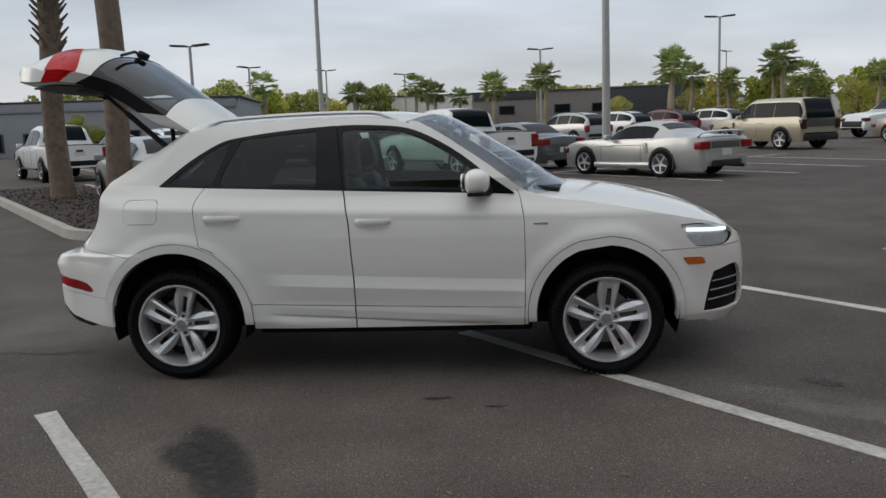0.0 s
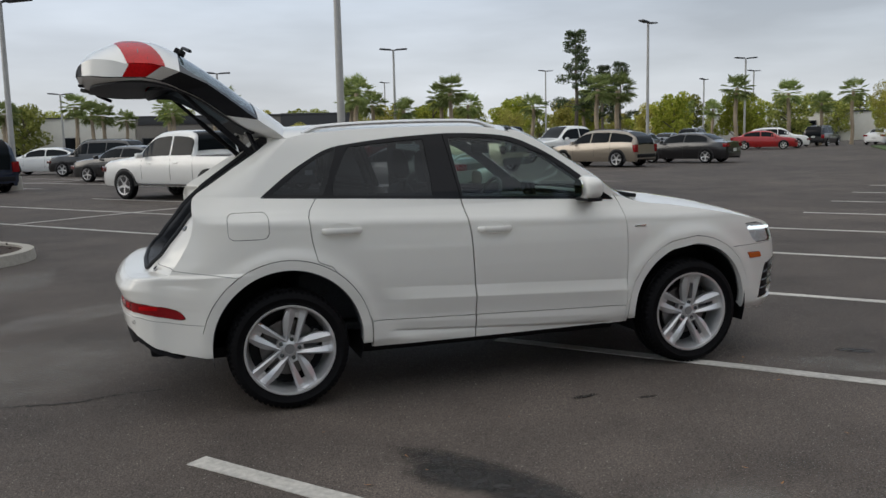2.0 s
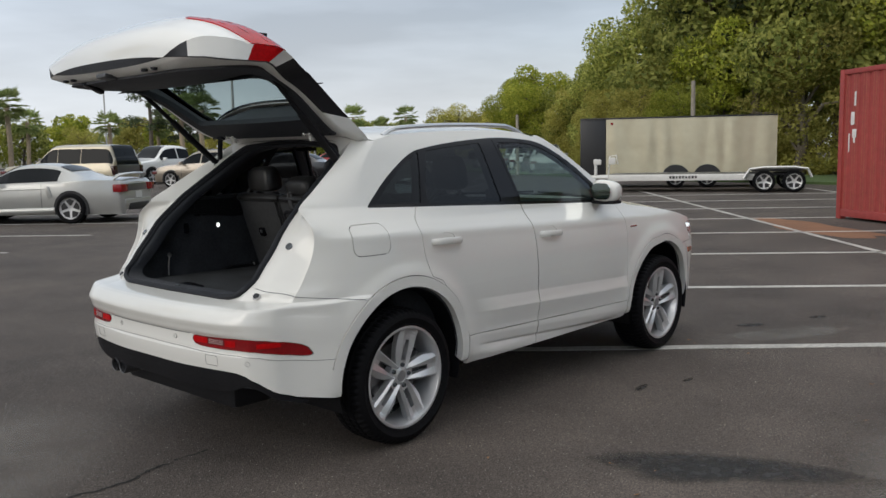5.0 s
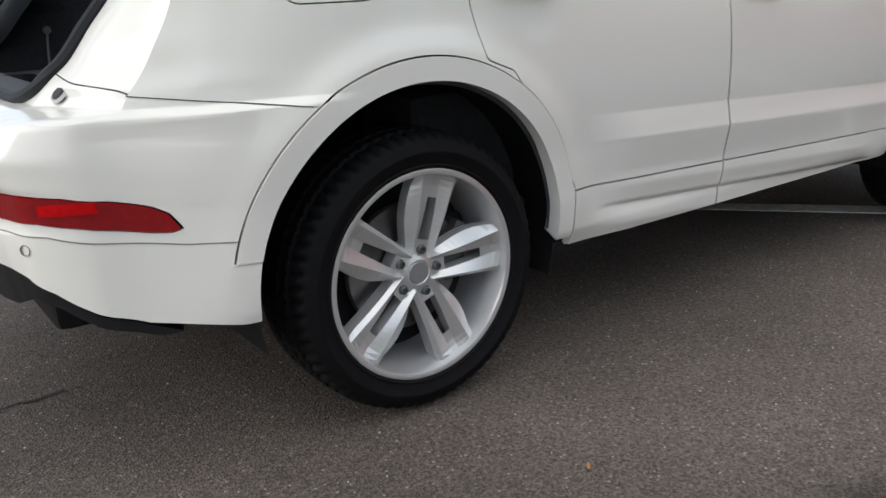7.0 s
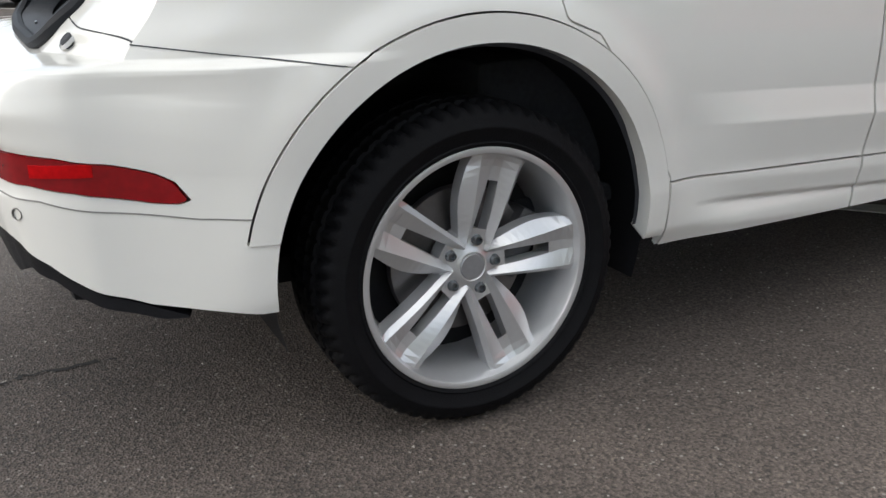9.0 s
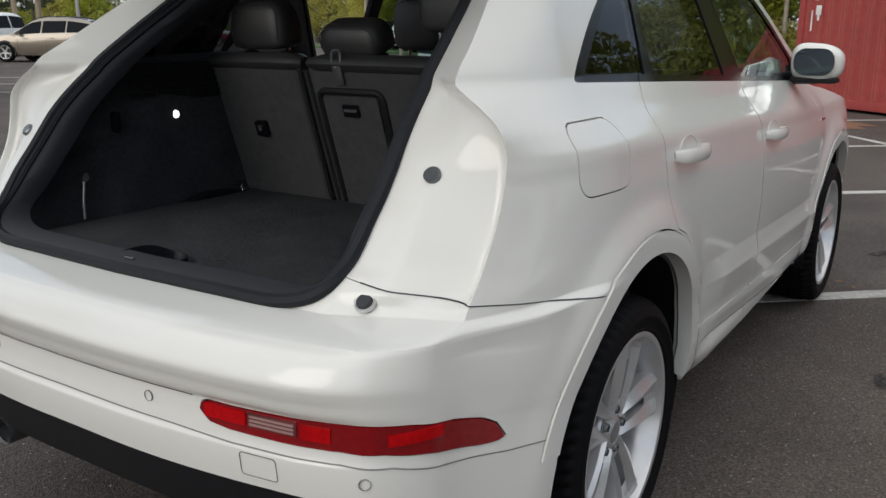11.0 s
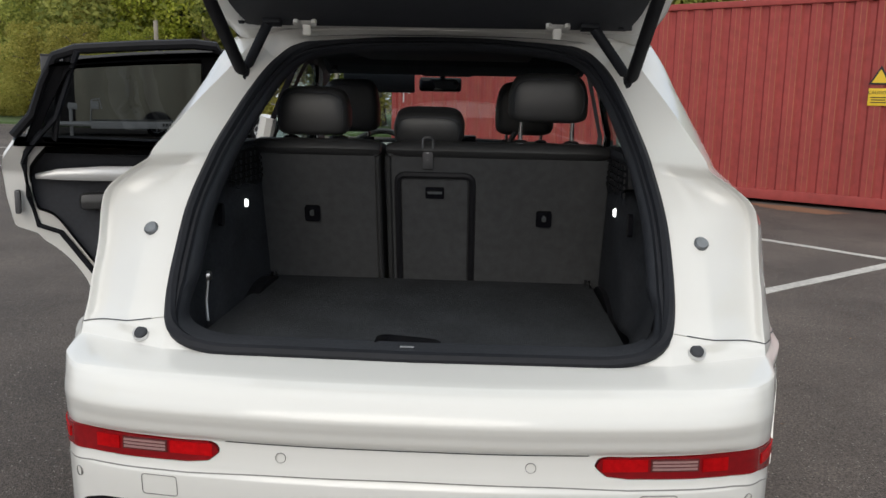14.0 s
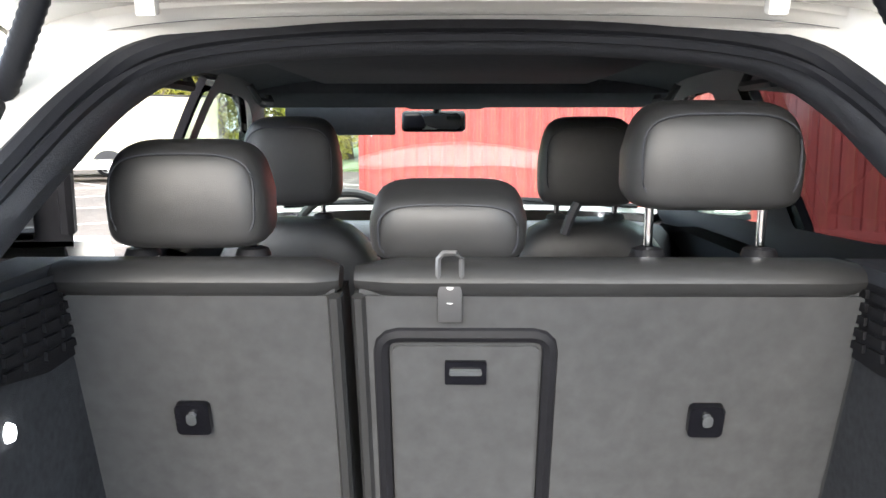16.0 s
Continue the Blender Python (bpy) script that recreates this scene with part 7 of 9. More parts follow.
NEAR_POLE = (4.87, 21.2)
for x, y, h in ((NEAR_POLE[0], NEAR_POLE[1], 8.6), (-5.4, 27.5, 6.4), (16.7, 58.5, 8.1), (30.7, 45.6, 8.7), (4.2, 66, 6.9), (-18.7, 61.7, 6.1), (-24.7, 85.5, 5.6), (-17.1, 82.6, 6.9), (50.8, 61.8, 8.0),
                (43.8, 89.7, 9.0), (56.7, 76.6, 7.1), (29.4, 110.6, 9.0), (-14.8, 39, 5.8), (-8.5, 78.4, 6.0), (66.7, 81.1, 8.4)):
    lamp_post(x, y, h, 0.12 if h > 8.3 and x < 6 else 0.10, random.uniform(-20, 60))

# ---- shipping container ----
simple("container_red", (0.33, 0.050, 0.043), 0.6, grain=0.24, scale=9, bump=0.1, bscale=30)
simple("container_orange", (0.36, 0.11, 0.06), 0.7, grain=0.3, scale=12)
simple("mark_white", (0.72, 0.70, 0.68), 0.6, grain=0.2, scale=20)
simple("sign_yellow", (0.78, 0.52, 0.03), 0.5, grain=0.08, scale=20)
simple("sign_black", (0.02, 0.02, 0.02), 0.6)
C_LEN, C_H, C_W = 12.19, 2.82, 2.44
# local x runs along the near long side, local -y faces the car park
cont = thing("shipping_container", "rust-red corrugated steel shipping container on the asphalt", "container", (14.46, 1.74, 0), math.degrees(math.atan2(-0.788, -0.616)))


def corrugated(length, y, z0, z1, flip):
    """Trapezoid ribs along x at a wall plane."""
    bm = bmesh.new()
    pitch, xs_ = 0.278, []
    x = 0.12
    while x < length - 0.12:
        for dx, dd in ((0, 0), (0.07, 0), (0.104, 0.036), (0.174, 0.036), (0.208, 0)):
            if x + dx < length - 0.1:
                xs_.append((x + dx, dd))
        x += pitch
    xs_.append((length - 0.1, 0))
    lo = [bm.verts.new((a, y + flip * d, z0)) for a, d in xs_]
    hi = [bm.verts.new((a, y + flip * d, z1)) for a, d in xs_]
    for i in range(len(xs_) - 1):
        bm.faces.new((lo[i], lo[i + 1], hi[i + 1], hi[i]))
    return bm, xs_


bm, ribs = corrugated(C_LEN, 0.02, 0.17, C_H - 0.09, 1)
part("long_wall", bm, "container_red", cont, "corrugated red long wall", smooth=False)
bm, _ = corrugated(C_LEN, C_W - 0.02, 0.17, C_H - 0.09, -1)
part("long_wall", bm, "container_red", cont, "corrugated red long wall", smooth=False)
for a, b in ((0.0, 0.08), (C_LEN - 0.08, C_LEN)):
    bm = bmesh.new()
    box(bm, ((a + b) / 2, C_W / 2, C_H / 2 + 0.02), (0.06, C_W - 0.2, C_H - 0.2), bevel=0.004)
    part("end_wall", bm, "container_red", cont, "red end wall")
for x in (0.06, C_LEN - 0.06):
    for y in (0.06, C_W - 0.06):
        bm = bmesh.new()
        box(bm, (x, y, C_H / 2), (0.13, 0.13, C_H), bevel=0.01)
        part("corner_post", bm, "container_red", cont, "red corner post")
for y in (0.03, C_W - 0.03):
    for z, h in ((0.12, 0.14), (C_H - 0.05, 0.09)):
        bm = bmesh.new()
        box(bm, (C_LEN / 2, y, z), (C_LEN - 0.26, 0.07, h), bevel=0.01)
        part("rail", bm, "container_red", cont, "red steel side rail")
bm = bmesh.new()
box(bm, (C_LEN / 2, C_W / 2, C_H - 0.02), (C_LEN - 0.1, C_W - 0.1, 0.03))
part("container_roof", bm, "container_red", cont)
# thin bright orange strips along the rib edges
V, F = [], []
for i, (x, d_) in enumerate(ribs):
    if i % 5 in (0, 1) and d_ == 0:
        w = 0.006
        k = len(V)
        y = 0.02 - 0.0025
        V += [(x - w, y, 0.2), (x + w, y, 0.2), (x + w, y, C_H - 0.1), (x - w, y, C_H - 0.1)]
        F.append((k, k + 1, k + 2, k + 3))
wear = obj("rib_wear", mesh_from("rib_wear", V, F, smooth=False), "container_orange", cont, "thin orange rib edges")
# unreadable white marking as bars, upright near the end
for z, w, h in ((2.26, 0.05, 0.26), (1.90, 0.10, 0.24), (1.86, 0.04, 0.10), (1.62, 0.12, 0.16), (1.55, 0.05, 0.2)):
    bm = bmesh.new()
    box(bm, (0.42 + 0.03 * math.sin(z * 9), 0.012, z), (w, 0.006, h), bevel=0.002)
    part("marking_bar", bm, "mark_white", cont, "white painted marking")
bm = bmesh.new()
box(bm, (0.30, 0.012, 1.45), (0.03, 0.006, 0.34))
part("marking_bar", bm, "mark_white", cont, "white painted marking")
SIGN_X, SIGN_Z = 8.78, 1.50
sign = new("warning_sign")
sign.parent = cont
bm = bmesh.new()
box(bm, (SIGN_X, 0.008, SIGN_Z), (0.26, 0.008, 0.22), bevel=0.002)
part("sign_plate", bm, "sign_yellow", sign, "yellow caution plate")


def letters(name, text, size, m, mat, parent, depth=0.002):
    cu = bpy.data.curves.new(name, 'FONT')
    cu.body, cu.size, cu.align_x, cu.align_y, cu.extrude = text, size, 'CENTER', 'CENTER', depth
    tmp = bpy.data.objects.new(name, cu)
    me = bpy.data.meshes.new_from_object(tmp)
    bpy.data.objects.remove(tmp)
    me.transform(m)
    return obj(name, me, mat, parent)


letters("sign_word", "CAUTION", 0.058, pose(SIGN_X, 0.002, SIGN_Z + 0.055, 90, 0, 0), "sign_black", sign)
for i, w in enumerate((0.20, 0.17, 0.19)):
    bm = bmesh.new()
    box(bm, (SIGN_X, 0.003, SIGN_Z - 0.005 - 0.032 * i), (w, 0.004, 0.012))
    part("sign_bar", bm, "sign_black", sign)
bm = bmesh.new()
prism(bm, [(SIGN_X - 0.14, SIGN_Z + 0.16), (SIGN_X + 0.14, SIGN_Z + 0.16), (SIGN_X, SIGN_Z + 0.40)], 0.004, 0.010)
part("sign_triangle", bm, "sign_black", sign, "black-edged warning triangle")
bm = bmesh.new()
prism(bm, [(SIGN_X - 0.10, SIGN_Z + 0.18), (SIGN_X + 0.10, SIGN_Z + 0.18), (SIGN_X, SIGN_Z + 0.355)], 0.000, 0.006)
part("sign_face", bm, "sign_yellow", sign)

# ---- trailers ----
simple("trailer_skin", (0.62, 0.57, 0.42), 0.26, metal=0.45, grain=0.12, scale=3, bump=0.9, bscale=1.6)
simple("trailer_black", (0.02, 0.02, 0.022), 0.4)
simple("trailer_white", (0.70, 0.69, 0.66), 0.5, grain=0.1, scale=10)


def small_wheel(parent, x, y, z, r, w, rim="rim_silver"):
    rim = "rim_silver" if rim == "alloy" else rim
    wh = new("wheel")
    wh.parent = parent
    wh.matrix_basis = pose(x, y, z)
    bm = bmesh.new()
    lathe(bm, [(r * 0.68, -w / 2), (r * 0.9, -w / 2), (r, -w * 0.34), (r, w * 0.34), (r * 0.9, w / 2), (r * 0.68, w / 2)], 'Y', 28)
    part("tyre", bm, "tyre_rubber", wh, "black tyre")
    bm = bmesh.new()
    sg = -1 if y < 0 else 1
    lathe(bm, [(0.0, sg * w * 0.30), (r * 0.22, sg * w * 0.33), (r * 0.30, sg * w * 0.36), (r * 0.64, sg * w * 0.40), (r * 0.72, sg * w * 0.52), (r * 0.70, -sg * w * 0.3)], 'Y', 28)
    rm = part("rim", bm, rim, wh, "bright wheel rim")
    for k in range(5):
        bm = bmesh.new()
        a = k * math.tau / 5 + 0.3
        da, db = 0.40, 0.50
        ring = [(r * 0.22 * math.cos(a - da * 0.5), r * 0.22 * math.sin(a - da * 0.5)), (r * 0.60 * math.cos(a - db), r * 0.60 * math.sin(a - db)), (r * 0.64 * math.cos(a), r * 0.64 * math.sin(a)),
                (r * 0.60 * math.cos(a + db), r * 0.60 * math.sin(a + db)), (r * 0.22 * math.cos(a + da * 0.5), r * 0.22 * math.sin(a + da * 0.5))]
        prism(bm, ring, sg * w * 0.30, sg * w * 0.425)
        part("rim_gap", bm, "trailer_black", rm)
    return wh


def enclosed_trailer():
    a, b = Vector((23.0, 13.2, 0)), Vector((26.0, 7.4, 0))
    d = b - a
    Ln = d.length
    t = thing("enclosed_trailer", "champagne-silver enclosed box trailer with black nose", "trailer", a, math.degrees(math.atan2(d.y, d.x)))
    zb, zt, wd = 0.42, 2.42, 2.2
    bm = bmesh.new()
    rr = random.Random(4)
    nx, nz = 60, 8
    for face in (0,):
        P = [[bm.verts.new((0.9 + (Ln - 0.9) * i / nx, 0.018 * math.sin(i * 0.75 + j * 0.25 + 1.3 * math.sin(i * 0.31)) * math.sin(j / nz * 3.1) * (0.5 + rr.random()), zb + (zt - zb) * j / nz)) for j in range(nz + 1)] for i in range(nx + 1)]
        for i in range(nx):
            for j in range(nz):
                bm.faces.new((P[i][j], P[i + 1][j], P[i + 1][j + 1], P[i][j + 1]))
    part("side_skin", bm, "trailer_skin", t, "rippled champagne metal side")
    bm = bmesh.new()
    box(bm, (0.45, wd / 2, (zb + zt) / 2), (0.9, wd, zt - zb), bevel=0.05)
    part("nose", bm, "trailer_black", t, "black trailer nose")
    bm = bmesh.new()
    box(bm, (0.9 + (Ln - 0.9) / 2, wd / 2 + 0.03, (zb + zt) / 2), (Ln - 0.92, wd - 0.03, zt - zb - 0.04))
    part("box_body", bm, "trailer_black", t)
    bm = bmesh.new()
    box(bm, (Ln / 2, 0.0, zt), (Ln, 0.05, 0.05), bevel=0.01)
    box(bm, (Ln / 2, 0.0, zb), (Ln, 0.05, 0.08), bevel=0.01)
    part("edge_trim", bm, "trailer_black", t, "black edge trim")
    for x in (Ln * 0.50, Ln * 0.66):
        small_wheel(t, x, 0.12, 0.34, 0.34, 0.2)
        bm = bmesh.new()
        pts = [(x + 0.46 * math.cos(q), 0.38 + 0.42 * math.sin(q)) for q in np.linspace(0, math.pi, 14)]
        prism(bm, pts, -0.05, 0.0)
        part("wheel_arch", bm, "trailer_black", t, "black wheel arch")
    bm = bmesh.new()
    box(bm, (1.1, -0.01, zt - 0.18), (0.09, 0.03, 0.09), bevel=0.02)
    part("marker_lamp", bm, "red_lens", t)


def flat_trailer():
    a, b = Vector((20.95, 10.8, 0)), Vector((23.45, 5.55, 0))
    d = b - a
    Ln = d.length
    t = thing("flatbed_trailer", "white flatbed car trailer with twin axles", "trailer", a, math.degrees(math.atan2(d.y, d.x)))
    bm = bmesh.new()
    box(bm, (Ln * 0.42, 0, 0.46), (Ln * 0.84, 0.08, 0.20), bevel=0.02)
    part("side_beam", bm, "trailer_white", t, "white side beam")
    bm = bmesh.new()
    for i, w in enumerate((0.06, 0.07, 0.05, 0.06, 0.07, 0.05, 0.06, 0.06, 0.05)):
        box(bm, (Ln * 0.33 + i * 0.095, -0.045, 0.47), (w, 0.006, 0.08))
    part("name_bars", bm, "trailer_black", t, "row of dark lettering bars")
    bm = bmesh.new()
    box(bm, (Ln * 0.5, 1.0, 0.53), (Ln, 1.9, 0.06), bevel=0.01)
    box(bm, (Ln * 0.86, 0.9, 0.66), (Ln * 0.24, 1.7, 0.07), bevel=0.01)
    part("deck", bm, "trailer_black", t, "dark trailer deck")
    bm = bmesh.new()
    box(bm, (Ln * 0.42, 2.0, 0.46), (Ln * 0.84, 0.08, 0.20), bevel=0.02)
    part("side_beam", bm, "trailer_white", t)
    for x in (Ln * 0.80, Ln * 0.945):
        small_wheel(t, x, -0.16, 0.33, 0.33, 0.20)
        small_wheel(t, x, 2.16, 0.33, 0.33, 0.20)
    bm = bmesh.new()
    tube(bm, [(Ln * 0.70, -0.16, 0.42), (Ln * 0.73, -0.16, 0.70), (Ln * 0.80, -0.16, 0.75), (Ln * 0.95, -0.16, 0.75), (Ln * 1.01, -0.16, 0.70), (Ln * 1.03, -0.16, 0.45)], 0.10, 6, flat=(1.2, 0.4))
    part("mudguard", bm, "trailer_white", t, "white twin mudguard")
    bm = bmesh.new()
    rod(bm, (-0.5, 0.9, 0.0), (-0.5, 0.9, 1.05), 0.05)
    box(bm, (-0.45, 0.9, 0.95), (0.25, 0.12, 0.18), bevel=0.03)
    tube(bm, [(-1.1, 1.0, 0.46), (0.1, 0.2, 0.46)], 0.06, 6)
    tube(bm, [(-1.1, 1.0, 0.46), (0.1, 1.8, 0.46)], 0.06, 6)
    part("drawbar", bm, "trailer_white", t, "white drawbar and jack")
    bm = bmesh.new()
    tube(bm, [(0.0, 0.0, 0.5), (0.05, 0.0, 1.15), (0.25, 0.0, 1.18), (0.3, 0.0, 0.9)], 0.025, 6)
    box(bm, (0.12, 0.0, 1.0), (0.22, 0.1, 0.22), bevel=0.03)
    part("winch", bm, "trailer_white", t, "white winch stand")


enclosed_trailer()
flat_trailer()

# ---- parked vehicles ----
def car_paint(name, col, metal=0.35, rough=0.28):
    return simple(name, col, rough, metal=metal, coat=0.9, grain=0.04, scale=4)


for nm, col, me_ in (("paint_silver", (0.44, 0.44, 0.42), 0.35), ("paint_beige", (0.42, 0.37, 0.27), 0.3), ("paint_white", (0.78, 0.78, 0.76), 0.0), ("paint_bronze", (0.30, 0.26, 0.21), 0.4),
                     ("paint_black", (0.012, 0.012, 0.014), 0.2), ("paint_navy", (0.012, 0.02, 0.045), 0.3), ("paint_red", (0.38, 0.014, 0.014), 0.2), ("paint_maroon", (0.16, 0.012, 0.016), 0.3),
                     ("paint_grey", (0.13, 0.135, 0.14), 0.5)):
    car_paint(nm, col, me_)
simple("car_glass", (0.008, 0.010, 0.012), 0.10, spec=0.10)
simple("lamp_smoked", (0.03, 0.008, 0.008), 0.2, coat=0.5)
simple("plate_pale", (0.6, 0.6, 0.58), 0.5)

SHAPES = {
    # x, shoulder height, top height, half width, half width at the top
    "coupe": dict(H=1.32, rows=[(-2.34, 0.62, 0.62, 0.74, 0.66), (-2.30, 0.86, 0.89, 0.84, 0.72), (-2.20, 0.92, 0.95, 0.88, 0.72), (-1.75, 0.94, 0.97, 0.92, 0.70), (-1.35, 0.93, 1.02, 0.94, 0.62), (-0.80, 0.90, 1.24, 0.93, 0.55),
                             (-0.35, 0.88, 1.30, 0.92, 0.55), (0.10, 0.87, 1.27, 0.92, 0.56), (0.75, 0.87, 0.97, 0.92, 0.68), (0.95, 0.87, 0.91, 0.92, 0.74), (1.6, 0.83, 0.87, 0.91, 0.74), (2.15, 0.72, 0.75, 0.84, 0.68), (2.33, 0.50, 0.52, 0.70, 0.6)],
                  axles=(-1.22, 1.36), r=0.335, cabin=(-0.95, 0.80), low=0.19),
    "boxsuv": dict(H=1.88, rows=[(-2.38, 0.62, 0.62, 0.86, 0.80), (-2.37, 1.13, 1.17, 0.93, 0.82), (-2.30, 1.14, 1.42, 0.96, 0.78), (-2.16, 1.14, 1.79, 0.97, 0.76), (-2.0, 1.14, 1.85, 0.97, 0.75), (-1.0, 1.13, 1.88, 0.97, 0.75), (-0.1, 1.12, 1.88, 0.97, 0.75),
                              (0.25, 1.12, 1.84, 0.97, 0.76), (0.95, 1.12, 1.24, 0.97, 0.82), (1.12, 1.12, 1.18, 0.97, 0.84), (1.95, 1.08, 1.14, 0.95, 0.84), (2.34, 1.00, 1.05, 0.90, 0.80), (2.42, 0.60, 0.62, 0.82, 0.74)],
                   axles=(-1.42, 1.46), r=0.40, cabin=(-2.34, 1.0), low=0.30),
    "sedan": dict(H=1.44, rows=[(-2.40, 0.72, 0.72, 0.70, 0.62), (-2.34, 0.94, 0.97, 0.82, 0.70), (-1.75, 0.98, 1.03, 0.90, 0.70), (-1.15, 0.97, 1.32, 0.92, 0.60), (-0.55, 0.95, 1.42, 0.92, 0.57),
                             (0.10, 0.94, 1.42, 0.92, 0.57), (0.50, 0.93, 1.34, 0.92, 0.59), (1.15, 0.92, 1.00, 0.92, 0.70), (1.4, 0.90, 0.95, 0.92, 0.74), (1.9, 0.84, 0.89, 0.89, 0.72), (2.3, 0.70, 0.74, 0.80, 0.66), (2.42, 0.50, 0.52, 0.68, 0.58)],
                  axles=(-1.38, 1.42), r=0.33, cabin=(-1.80, 1.2), low=0.20),
    "suv": dict(H=1.80, rows=[(-2.36, 0.60, 0.62, 0.80, 0.72), (-2.34, 1.06, 1.12, 0.92, 0.78), (-2.15, 1.10, 1.62, 0.95, 0.70), (-1.9, 1.10, 1.76, 0.96, 0.68), (-1.0, 1.09, 1.82, 0.97, 0.68), (-0.1, 1.08, 1.82, 0.97, 0.68),
                           (0.40, 1.07, 1.74, 0.97, 0.69), (1.05, 1.06, 1.18, 0.97, 0.78), (1.3, 1.04, 1.12, 0.96, 0.80), (1.9, 0.98, 1.05, 0.94, 0.78), (2.25, 0.86, 0.92, 0.90, 0.74), (2.38, 0.60, 0.62, 0.80, 0.7)],
                axles=(-1.40, 1.45), r=0.37, cabin=(-2.30, 1.1), low=0.26),
    "crossover": dict(H=1.65, rows=[(-2.34, 0.62, 0.64, 0.78, 0.70), (-2.30, 1.02, 1.06, 0.90, 0.74), (-2.0, 1.06, 1.40, 0.94, 0.68), (-1.5, 1.06, 1.56, 0.95, 0.64), (-0.8, 1.04, 1.64, 0.96, 0.63), (0.0, 1.02, 1.64, 0.96, 0.63),
                                 (0.45, 1.01, 1.54, 0.96, 0.65), (1.15, 1.0, 1.10, 0.96, 0.76), (1.4, 0.98, 1.05, 0.95, 0.78), (1.95, 0.92, 0.97, 0.93, 0.76), (2.28, 0.78, 0.82, 0.86, 0.72), (2.38, 0.56, 0.58, 0.76, 0.66)],
                      axles=(-1.42, 1.45), r=0.37, cabin=(-2.20, 1.2), low=0.25),
    "van": dict(H=1.80, rows=[(-2.50, 0.60, 0.62, 0.80, 0.72), (-2.48, 1.05, 1.12, 0.94, 0.80), (-2.30, 1.08, 1.66, 0.97, 0.74), (-2.0, 1.08, 1.76, 0.98, 0.72), (-0.5, 1.06, 1.80, 0.98, 0.72), (0.4, 1.05, 1.74, 0.98, 0.72),
                           (1.0, 1.03, 1.40, 0.97, 0.74), (1.6, 1.0, 1.08, 0.95, 0.76), (2.1, 0.90, 0.96, 0.90, 0.74), (2.45, 0.74, 0.78, 0.84, 0.70), (2.52, 0.52, 0.54, 0.76, 0.66)],
                axles=(-1.55, 1.50), r=0.35, cabin=(-2.42, 1.6), low=0.22),
    "pickup": dict(H=1.82, rows=[(-2.72, 0.62, 0.62, 0.86, 0.80), (-2.70, 1.12, 1.14, 0.92, 0.86), (-1.30, 1.14, 1.16, 0.94, 0.86), (-1.05, 1.14, 1.17, 0.94, 0.84), (-0.98, 1.14, 1.66, 0.94, 0.70), (-0.75, 1.13, 1.78, 0.94, 0.68),
                              (0.0, 1.12, 1.82, 0.94, 0.67), (0.55, 1.11, 1.72, 0.94, 0.68), (1.15, 1.10, 1.22, 0.94, 0.78), (1.4, 1.08, 1.16, 0.94, 0.80), (2.1, 1.02, 1.08, 0.92, 0.78), (2.55, 0.92, 0.97, 0.88, 0.76), (2.68, 0.58, 0.60, 0.80, 0.7)],
                   axles=(-1.62, 1.62), r=0.39, cabin=(-1.04, 1.2), low=0.36),
}


